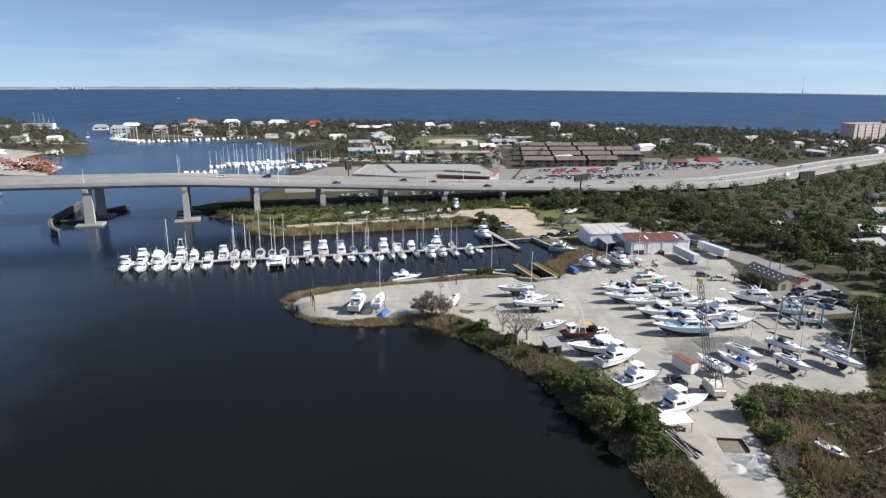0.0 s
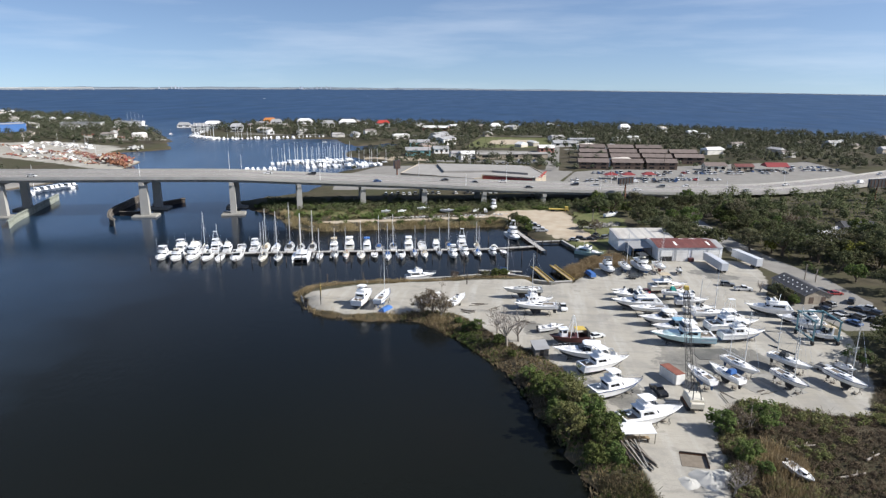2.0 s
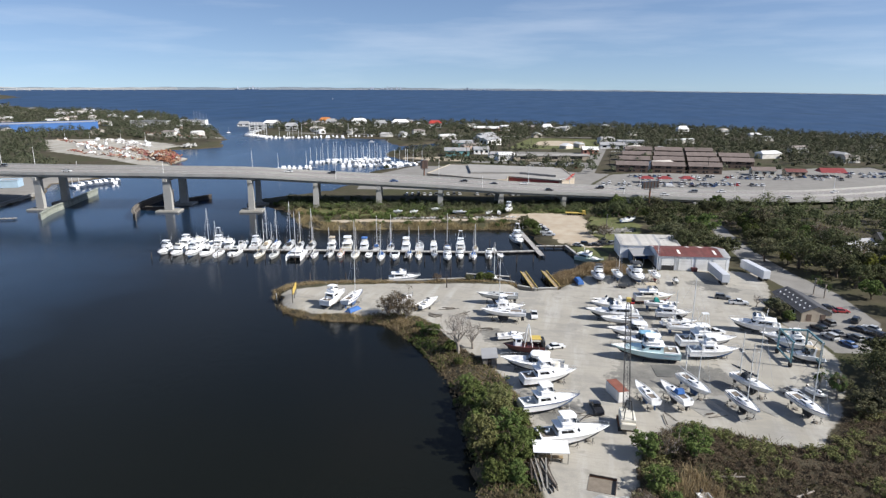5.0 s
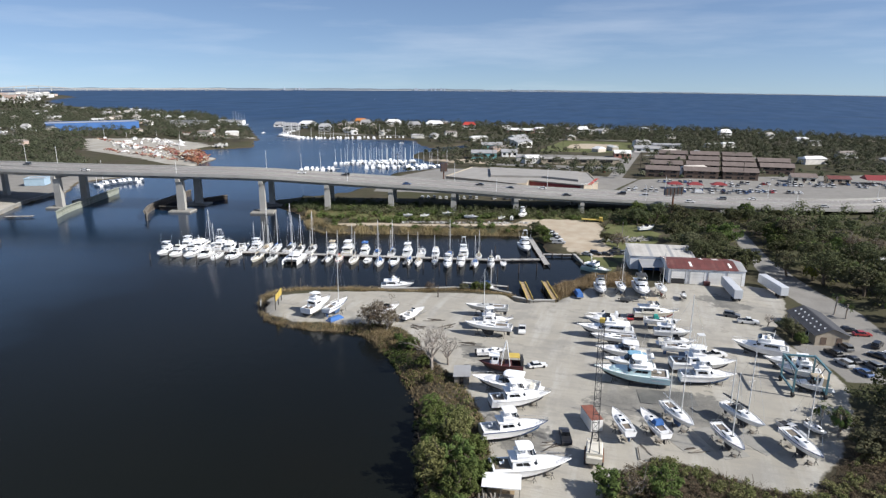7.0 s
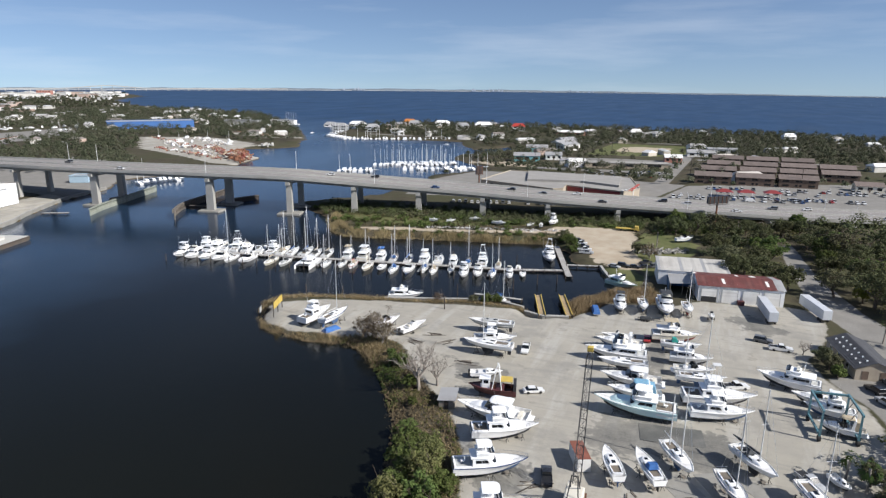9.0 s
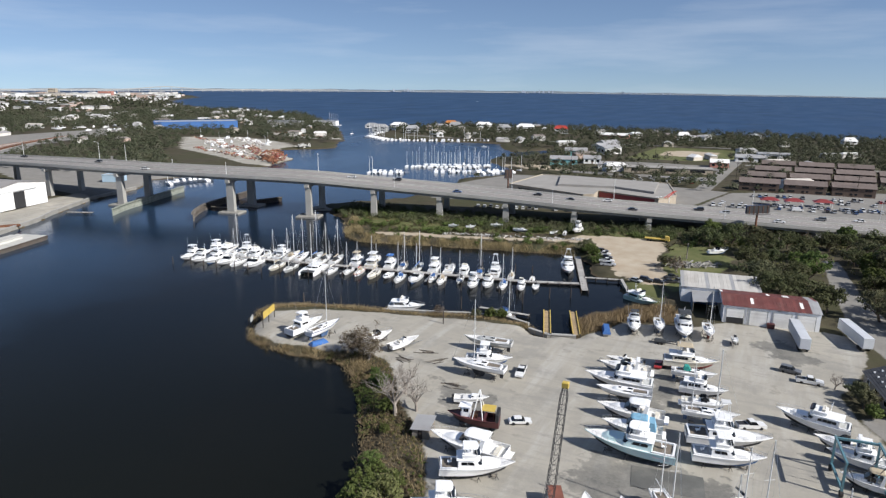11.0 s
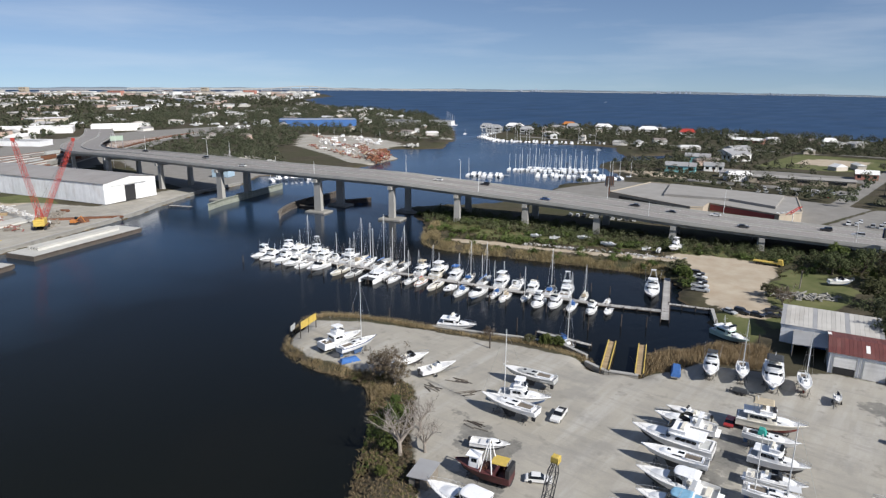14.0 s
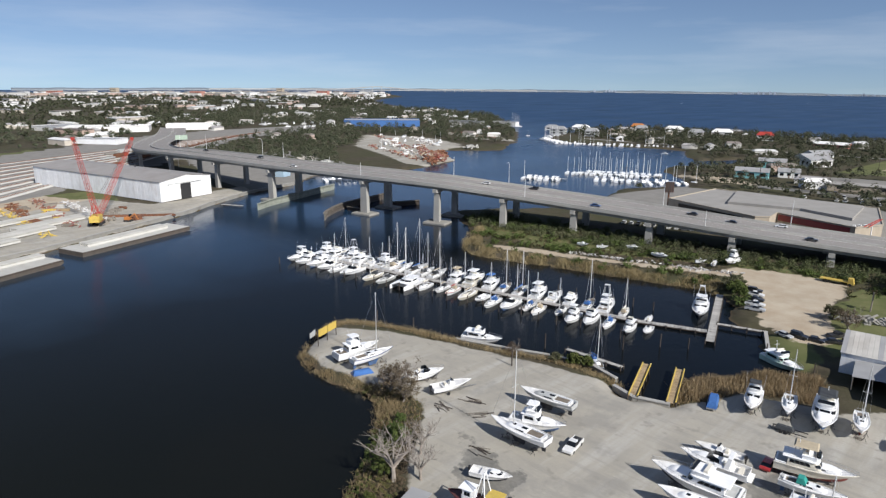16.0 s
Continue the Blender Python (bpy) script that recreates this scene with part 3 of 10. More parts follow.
def ground_z(px, py, sd):
    """The lie of the land: a short bank, then nearly level, higher inland."""
    z = np.interp(sd, [-12, -4, 0, 1.6, 4, 60, 400], [-3, -1.6, 0, 0.75, 1.5, 1.7, 3.0])
    wob = 0.12 * np.sin(px * 0.21 + 1.3) * np.sin(py * 0.17) + 0.08 * np.sin(px * 0.53) * np.cos(py * 0.47 + px * 0.11)
    yard = np.clip(edge_distance(px, py, YARD) / 6 + 0.5, 0, 1)
    return z + wob * np.clip(sd / 3, 0, 1) * (1 - 0.85 * yard)


def build_ground():
    gx = steps([(-4200, -900, 60), (-900, -340, 14), (-340, -140, 4), (-140, 140, 1.8), (140, 330, 4), (330, 900, 16), (900, 4200, 110)])
    gy = steps([(-2600, -100, 120), (-100, 80, 8), (80, 320, 1.8), (320, 560, 4), (560, 1080, 9), (1080, 2600, 45)])
    px, py = np.meshgrid(gx, gy)
    wx = 0.9 * np.sin(py * 0.35) + 0.7 * np.sin(py * 0.83 + 1) + 3.0 * np.sin(py * 0.031)*0.3
    wy = 0.9 * np.sin(px * 0.37 + 2) + 0.6 * np.sin(px * 0.91)
    sd = land_distance(px + wx, py + wy)
    z = ground_z(px, py, sd)
    ny, nx = px.shape
    keep = sd > -14
    idx = np.arange(nx * ny).reshape(ny, nx)
    cell = keep[:-1, :-1] | keep[1:, :-1] | keep[:-1, 1:] | keep[1:, 1:]
    q = np.stack([idx[:-1, :-1], idx[:-1, 1:], idx[1:, 1:], idx[1:, :-1]], -1)[cell]
    used = np.unique(q)
    remap = np.zeros(nx * ny, int)
    remap[used] = np.arange(len(used))
    co = np.stack([px, py, z], -1).reshape(-1, 3)[used]
    me = bpy.data.meshes.new("ground")
    me.from_pydata(co.tolist(), [], remap[q].tolist())
    fx, fy = co[:, 0], co[:, 1]

    def mask(name, polys, soft):
        a = np.zeros(len(co))
        for p in polys:
            a = np.maximum(a, np.clip(edge_distance(fx, fy, p) / soft + 0.5, 0, 1))
        me.attributes.new(name, 'FLOAT', 'POINT').data.foreach_set("value", a.astype(np.float32))
    mask("sand", [YARD, SCRAP, SPIT_SAND, WHARF], 4.0)
    mask("dirt", [DIRT_LOT, DIRT_TRACK, DIRT_FIELD, FIELD_WEST, WORKS_SOIL, [(-189, 140), (-222, 222), (-300, 215), (-330, 150)]], 5.0)
    mask("pave", [DRIVE, LOT_SHOP, LOT_CARS, RAILYARD, UNDER_WEST] + STREETS, 4.0)
    mask("grass", GREENS + [LAWN], 6.0)
    mask("stain", STAINS, 8.0)
    me.polygons.foreach_set("use_smooth", [True] * len(me.polygons))
    me.materials.append(ground_material())
    return tagged(new("ground", me), "pale sandy shore with grass and bare soil", "ground", kind="structure")


def build_water():
    bd = Build()
    n, cx, cy = 96, 0, 250
    for k, (r0, r1) in enumerate(((0, 300), (300, 900), (900, 3850))):
        v, f = [], []
        for i in range(n):
            a = 2 * math.pi * i / n
            v += [(cx + r0 * math.cos(a), cy + r0 * math.sin(a), 0), (cx + r1 * math.cos(a), cy + r1 * math.sin(a), 0)]
        f = [(2 * i, 2 * i + 1, 2 * ((i + 1) % n) + 1, 2 * ((i + 1) % n)) for i in range(n)]
        if k == 0:
            v = [(cx, cy, 0)] + [(cx + r1 * math.cos(2 * math.pi * i / n), cy + r1 * math.sin(2 * math.pi * i / n), 0) for i in range(n)]
            f = [(0, 1 + i, 1 + (i + 1) % n) for i in range(n)]
        bd.add(v, f)
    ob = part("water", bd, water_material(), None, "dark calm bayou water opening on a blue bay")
    return tagged(ob, category="water", kind="structure")


build_water()
build_ground()


def gz(x, y):
    """Ground height at a place."""
    a, b = np.array([float(x)]), np.array([float(y)])
    return float(ground_z(a, b, land_distance(a, b))[0])

# ---- road bridge ----
# the row of columns towards the yard: x, y, height of the parapet's top
ROW = [(-760, 443, 6.5), (-622, 381, 9.0), (-500, 314, 12.8), (-405, 281, 17.5), (-350, 281, 19.6), (-290, 285, 20.8), (-236, 291.5, 21.0), (-168, 306, 20.9), (-126, 318, 20.2), (-97, 330, 18.0), (-64.5, 341.5, 15.8), (-31.5, 350.5, 14.0),
       (2.2, 357.5, 12.2), (35, 368, 10.3), (70, 378.5, 8.8), (105, 388, 7.3), (141, 399, 6.2), (187, 417, 5.4), (255, 463, 5.0), (316, 511, 5.0), (380, 556, 5.0), (470, 612, 5.0), (700, 700, 5.0)]
DECK_NEAR, DECK_FAR = -3.0, 27.0  # edges of the deck, across from the row of columns


def spline(pts, n):
    """A smooth run through points, n steps to a bay."""
    out = []
    p = [np.array(q, float) for q in pts]
    for i in range(len(p) - 1):
        a, b, c, d = p[max(i - 1, 0)], p[i], p[i + 1], p[min(i + 2, len(p) - 1)]
        la, lb, lc = np.linalg.norm(b - a) or 1, np.linalg.norm(c - b), np.linalg.norm(d - c) or 1
        t0, t1 = (c - a) / (la + lb) * lb, (d - b) / (lb + lc) * lb
        for k in range(n):
            s = k / n
            out.append((2 * s ** 3 - 3 * s * s + 1) * b + (s ** 3 - 2 * s * s + s) * t0 + (3 * s * s - 2 * s ** 3) * c + (s ** 3 - s * s) * t1)
    return np.array(out + [p[-1]])


LINE_PTS = spline(ROW, 6)
_tan = np.gradient(LINE_PTS[:, :2], axis=0)
_tan /= np.linalg.norm(_tan, axis=1)[:, None]
LINE_NRM = np.stack([-_tan[:, 1], _tan[:, 0]], 1)


def along(profile, lo=0, hi=None, lift=0.0):
    """Sweeps a closed profile of (across, up) along the bridge; up is taken from the parapet's top."""
    bd = Build()
    pts, nrm = LINE_PTS[lo:hi], LINE_NRM[lo:hi]
    n = len(profile)
    for p, m in zip(pts, nrm):
        for a, u in profile:
            bd.v.append((p[0] + m[0] * a, p[1] + m[1] * a, p[2] + u + lift))
    for i in range(len(pts) - 1):
        for k in range(n):
            j = (k + 1) % n
            bd.f.append((i * n + k, i * n + j, (i + 1) * n + j, (i + 1) * n + k))
    bd.f += [tuple(range(n - 1, -1, -1)), tuple(range((len(pts) - 1) * n, len(pts) * n))]
    return bd


def bridge_at(s, across):
    """Place, road height and heading at s (counted in bays of ROW)."""
    i = s * 6
    k = min(int(i), len(LINE_PTS) - 2)
    w = i - k
    p, m = LINE_PTS[k] * (1 - w) + LINE_PTS[k + 1] * w, LINE_NRM[k]
    return p[0] + m[0] * across, p[1] + m[1] * across, p[2] - 0.95, math.degrees(math.atan2(-m[0], m[1]))


def build_bridge():
    br = thing("road_bridge", Matrix(), "long concrete highway bridge on paired columns over the bayou", "bridge", kind="structure")
    N, F = DECK_NEAR, DECK_FAR
    part("road_deck", along([(N, -1.0), (F, -1.0), (F, -1.35), (N, -1.35)]), ASPH, br, "sun-bleached grey road deck")
    part("parapet", along([(N, 0), (N + 0.25, 0), (N + 0.42, -0.996), (N - 0.06, -0.996), (N - 0.06, -1.5), (N - 0.1, -1.5)][:4]), CONC, br, "pale concrete barrier")
    part("parapet", along([(F, 0), (F - 0.25, 0), (F - 0.42, -0.996), (F + 0.06, -0.996)][::-1]), CONC, br)
    part("median_barrier", along([(11.8, -0.15), (12.2, -0.15), (12.35, -0.996), (11.65, -0.996)][::-1]), CONC, br)
    part("fascia", along([(N - 0.05, -1.0), (N + 0.35, -1.352), (N + 0.35, -1.75), (N - 0.05, -1.65)]), CONC, br)
    for a in (-1.6, 2.2, 6.0, 9.8, 14.2, 18.0, 21.8, 25.6):
        part("girder", along([(a - 0.35, -1.352), (a + 0.35, -1.352), (a + 0.35, -3.0), (a - 0.35, -3.0)], 3 * 6 - 3, 16 * 6 + 1), CONC_OLD, br)
    for a in (-1.2, 11.0, 13.0, 25.2):
        part("edge_line", along([(a, -0.992), (a + 0.18, -0.992), (a + 0.18, -0.998), (a, -0.998)]), LINE, br)
    for a in (2.8, 6.9, 17.1, 21.2):
        bd = Build()
        for i in range(8, len(LINE_PTS) - 1):
            p0, p1, m = LINE_PTS[i], LINE_PTS[i + 1], LINE_NRM[i]
            for k in range(3):
                q0, q1 = p0 + (p1 - p0) * (k / 3), p0 + (p1 - p0) * (k / 3 + 0.13)
                v = [(q[0] + m[0] * (a + d), q[1] + m[1] * (a + d), q[2] - 0.992) for q, d in ((q0, 0), (q1, 0), (q1, 0.16), (q0, 0.16))]
                bd.add(v, [(3, 2, 1, 0)])
        part("lane_dashes", bd, LINE, br)
    for k in range(2, 17):
        x, y, top = ROW[k]
        m = LINE_NRM[k * 6]
        slip = {9: 2.6, 10: 2.0, 11: 1.4}.get(k, 0.0)
        x, y = x + m[1] * slip, y - m[0] * slip
        hd = math.degrees(math.atan2(-m[0], m[1]))
        wet = 5 <= k <= 9
        base = -2.0 if wet else gz(x, y) - 1
        pier = part("pier", Build().box(-1.1, -3.2, top - 4.6, 1.1, 24.8 + 2.2, top - 3.0), CONC, br, "concrete pier cap", m=pose(x, y, 0, 0, 0, hd))
        for a in (0.0, 20.5):
            c = Build()
            big = 1.9 if k in (6, 7) else 1.35
            g = base
            if not wet:
                g = gz(x + m[0] * a, y + m[1] * a) - 1
            c.frustum((-big * 1.15, -1.25), (big * 1.15, 1.25), g, (-big, -1.1), (big, 1.1), top - 4.597)
            part("column", c, CONC, pier, "tapered square concrete column", m=pose(0, a, 0))
            if 6 <= k <= 9:
                f = Build().box(-6.0, -4.2, -1.5, 6.0, 4.2, 0.95, 0.25)
                part("footing", f, CONC_OLD, pier, "broad stained concrete footing at the waterline", m=pose(0, a, 0))
    return br


build_bridge()


def strip_of(a, b, w):
    """Corner points of a straight strip from a to b, w wide."""
    d = Vector((b[0] - a[0], b[1] - a[1])).normalized()
    s = Vector((-d.y, d.x)) * (w / 2)
    return [(a[0] - s.x, a[1] - s.y), (b[0] - s.x, b[1] - s.y), (b[0] + s.x, b[1] + s.y), (a[0] + s.x, a[1] + s.y)]


def timber_fender(pts, w, h, label):
    """A line of piles and walings that keeps ships off the piers."""
    (x0, y0) = pts[0]
    fd = thing("timber_fender", pose(x0, y0, 0), label, "fender", "channel fenders", "structure")
    run = spline([(x - x0, y - y0, 0) for x, y in pts], 6)
    pale = "pale" in label
    face = Build()
    for a, b in zip(run[:-1], run[1:]):
        face.prism(strip_of(a, b, w * 0.35), -0.5, h * 0.92)
    part("boarding", face, FENDER if pale else WOODDARK, fd)
    for lvl, t in ((h, "waling"), (h * 0.45, "waling")):
        bd = Build()
        for a, b in zip(run[:-1], run[1:]):
            bd.tube((a[0], a[1], lvl), (b[0], b[1], lvl), w * 0.5, n=4)
        part(t, bd, FENDER if pale else WOODDARK, fd)
    for a, b in zip(run[:-1], run[1:]):
        n = max(1, int(np.linalg.norm(b - a) / 1.6))
        for k in range(n):
            p = a + (b - a) * k / n
            part("pile", Build().tube((p[0], p[1], -2), (p[0], p[1], h + 0.5), 0.3, 0.28), FENDER if pale else WOOD if h > 3 else WOODDARK, fd)
    walk_top = Build()
    for a, b in zip(run[:-1], run[1:]):
        d = (b - a) / (np.linalg.norm(b - a) or 1)
        s = np.array([-d[1], d[0], 0]) * w
        walk_top.add([(*(a - s)[:2], h + 0.15), (*(b - s)[:2], h + 0.15), (*(b + s)[:2], h + 0.15), (*(a + s)[:2], h + 0.15),
                      (*(a - s)[:2], h), (*(b - s)[:2], h), (*(b + s)[:2], h), (*(a + s)[:2], h)], [(0, 1, 2, 3), (7, 6, 5, 4), (0, 4, 5, 1), (1, 5, 6, 2), (2, 6, 7, 3), (3, 7, 4, 0)])
    part("walkway", walk_top, FENDER if pale else WOOD, fd)
    return fd


timber_fender([(-169, 281), (-176, 288), (-186, 305), (-193, 335), (-196, 348)], 0.9, 3.4, "dark timber fender wall curving past the bridge pier")
timber_fender([(-172, 307), (-182, 305)], 0.8, 2.2, "timber fender walkway joined to a bridge pier")
timber_fender([(-215, 270), (-222, 283), (-230, 305), (-243, 340)], 0.9, 3.4, "pale timber fender wall along the channel")
timber_fender([(-176, 326), (-168, 345)], 0.9, 2.4, "dark timber fender behind the bridge pier")


def street_lamp(s, across, arm, h=10.5):
    x, y, z, hd = bridge_at(s, across)
    lp = thing("street_lamp", pose(x, y, z, 0, 0, hd), "tall slender galvanised street lamp on the bridge edge", "street lamp", "lamps along the bridge")
    part("pole", Build().tube((0, 0, 0), (0, 0, h), 0.16, 0.09), ALU, lp)
    if arm:
        part("arm", Build().tube((0, 0, h - 0.1), (0, arm * 1.2, h + 0.9), 0.07).tube((0, arm * 1.2, h + 0.9), (0, arm * 2.6, h + 1.0), 0.06), ALU, lp)
        part("lamp_head", Build().box(-0.18, arm * 2.6 - 0.4, h + 0.88, 0.18, arm * 2.6 + 0.4, h + 1.06), ALU, lp)
    return lp


for s, arm in ((3.2, -1), (4.0, 0), (5.2, -1), (5.6, 0), (7.9, 0), (8.9, -1), (11.0, 0), (12.6, -1), (14.4, 0), (16.0, -1), (17.3, -1)):
    street_lamp(s, DECK_FAR - 0.2, arm)
for s in (7.0, 9.4, 11.7, 13.9, 16.0):
    street_lamp(s, DECK_NEAR + 0.15, 1 if s in (9.4, 13.9) else 0, 7.5 if s != 9.4 else 9)

# ---- boats ----
def hull_lines(L, B, F, draft, kind):
    """Stations from stern to bow: s, half beams and heights at keel, chine and sheer."""
    out = []
    for s in [0, 0.07, 0.15, 0.235, 0.245, 0.34, 0.45, 0.55, 0.64, 0.72, 0.79, 0.85, 0.9, 0.94, 0.97, 0.99, 1.0]:
        if kind == "sail":
            w = max(0.0, math.sin(math.pi * (0.18 + 0.82 * s) ** 1.0)) ** 0.75 if s > 0.39 else 0.80 + 0.2 * math.sin(math.pi * s / 0.78)
            if s > 0.39:
                u = (s - 0.39) / 0.61
                w = (1 - u ** 2.3)
            bs, bc = B / 2 * w, B / 2 * w * (0.80 - 0.25 * s)
            zs, zc = F * (1.05 - 0.35 * s + 0.55 * s * s), -0.05 + 0.25 * F * max(0, (s - 0.75) / 0.25) ** 2 + 0.1 * F * (1 - s) ** 3
            zk = -draft * (1 - 0.9 * abs(2 * s - 0.95) ** 2.2)
            rake = 0.88
        else:
            u = max(0.0, (s - 0.42) / 0.58)
            bs = B / 2 * (0.93 + 0.07 * min(1, s / 0.3)) * (1 - u ** 2.5)
            u2 = max(0.0, (s - 0.3) / 0.7)
            bc = B / 2 * 0.86 * (1 - u2 ** 1.7)
            zs, zc = F * (1 + 0.42 * s ** 1.7), -0.08 * draft + 0.75 * F * max(0, (s - 0.45) / 0.55) ** 2
            zk = -draft * (1 - 1.3 * max(0, (s - 0.7) / 0.3) ** 2)
            rake = 0.89
        out.append((s, bs, bc, zk, zc, zs, rake))
    return out


def hull(root, L, B, F, draft, topside, bottom, kind="motor", stripe=None, deck_mat=None):
    st = hull_lines(L, B, F, draft, kind)
    n = len(st)
    top, bot, dk, rub = Build(), Build(), Build(), Build()

    for s, bs, bc, zk, zc, zs, rk in st:
        zm, bm = zc + (zs - zc) * 0.5, bc + (bs - bc) * (0.62 if kind == "sail" else 0.42)
        xk, xc, xm, x = (-L / 2 + L * s * (rk - 0.04), -L / 2 + L * s * rk, -L / 2 + L * s * (rk + (1 - rk) * 0.45), -L / 2 + L * s)
        top.v += [(xc, -bc, zc), (xm, -bm, zm), (x, -bs, zs), (x, bs, zs), (xm, bm, zm), (xc, bc, zc)]
        zkk = min(zk, zc - 0.02)
        bot.v += [(xc, -bc, zc), (xk + (xc - xk) * 0.5, -bc * 0.55, zkk + (zc - zkk) * 0.35), (xk, 0, zkk), (xk + (xc - xk) * 0.5, bc * 0.55, zkk + (zc - zkk) * 0.35), (xc, bc, zc)]
        well = s < 0.24
        zd = zs - (F * 0.62 if well else 0.10)
        e = min(0.14, bs * 0.5)
        dk.v += [(x, -bs, zs), (x, -bs + e, zs), (x, -bs + e, zd), (x, bs - e, zd), (x, bs - e, zs), (x, bs, zs)]
        o = 0.05
        rub.v += [(x + o * 0.4, -bs - o, zs + 0.02), (x, -bs + 0.02, zs + 0.05), (x + o * 0.4, -bs - o, zs - 0.09), (x + o * 0.4, bs + o, zs + 0.02), (x, bs - 0.02, zs + 0.05), (x + o * 0.4, bs + o, zs - 0.09)]
    for i in range(n - 1):
        a, b = i * 6, (i + 1) * 6
        for k in (0, 1):
            top.f.append((a + k, b + k, b + k + 1, a + k + 1))
        for k in (3, 4):
            top.f.append((a + k, b + k, b + k + 1, a + k + 1))
        for k in range(5):
            dk.f.append((a + k, b + k, b + k + 1, a + k + 1))
        for k0, k1 in ((0, 1), (2, 0), (4, 3), (3, 5)):
            rub.f.append((a + k0, b + k0, b + k1, a + k1))
        a, b = i * 5, (i + 1) * 5
        for k in range(4):
            bot.f.append((a + k, b + k, b + k + 1, a + k + 1))
    top.f.append((0, 1, 2, 3, 4, 5))
    bot.f.append((0, 1, 2, 3, 4))
    h = part("hull", top, topside, root, smooth=False)
    part("antifouling", bot, bottom, root, "dull painted underbody")
    part("deck", dk, deck_mat or DECK, root)
    part("rubbing_strake", rub, stripe or topside, root)
    return st


def plan(x0, x1, w, nose, n=5, power=0.75):
    """Outline of a deckhouse: square stern, straight sides and a rounded front of length nose."""
    h, xs = w / 2, x1 - nose
    pts = [(x0, -h), (x0 + (xs - x0) * 0.5, -h)]
    for i in range(2 * n + 1):
        a = math.pi * (i / (2 * n) - 0.5)
        pts.append((xs + nose * math.cos(a) ** power if abs(a) < 1.57 else xs, math.copysign(h * abs(math.sin(a)) ** power, a)))
    return pts + [(x0 + (xs - x0) * 0.5, h), (x0, h)]


def loft(bd, rings):
    """Skins level outlines given as (outline, height), and closes both ends."""
    n, k = len(rings[0][0]), len(bd.v)
    for pts, z in rings:
        bd.v += [(x, y, z) for x, y in pts]
    for r in range(len(rings) - 1):
        a, b = k + r * n, k + (r + 1) * n
        bd.f += [(a + i, a + (i + 1) % n, b + (i + 1) % n, b + i) for i in range(n)]
    bd.f += [tuple(range(k + n - 1, k - 1, -1)), tuple(range(k + (len(rings) - 1) * n, k + len(rings) * n))]
    return bd


def top_slab(x0, x1, w, z0, z1, nose=None, ch=0.05):
    """A thin roof with a rounded front and softened upper edge."""
    nose = w * 0.3 if nose is None else nose
    return loft(Build(), [(plan(x0, x1, w, nose), z0), (plan(x0, x1, w, nose), z1 - ch), (plan(x0 + ch * 2, x1 - ch * 2, w - ch * 4, nose), z1)])


def pane_strip(lo, hi, proud=0.035):
    """A pane that follows a run of points below and above, standing a little proud."""
    bd, m = Build(), len(lo)
    for i in range(m):
        a, b = lo[max(i - 1, 0)], lo[min(i + 1, m - 1)]
        d = Vector((b[1] - a[1], a[0] - b[0], 0)).normalized()
        for p in (lo[i], hi[i]):
            bd.v += [tuple(Vector(p) + d * proud), tuple(Vector(p) - d * 0.03)]
    for i in range(m - 1):
        a, b = i * 4, i * 4 + 4
        bd.f += [(a, b, b + 2, a + 2), (a + 1, a + 3, b + 3, b + 1), (a, a + 1, b + 1, b), (a + 2, b + 2, b + 3, a + 3)]
    e = (m - 1) * 4
    bd.f += [(0, 2, 3, 1), (e, e + 1, e + 3, e + 2)]
    return bd


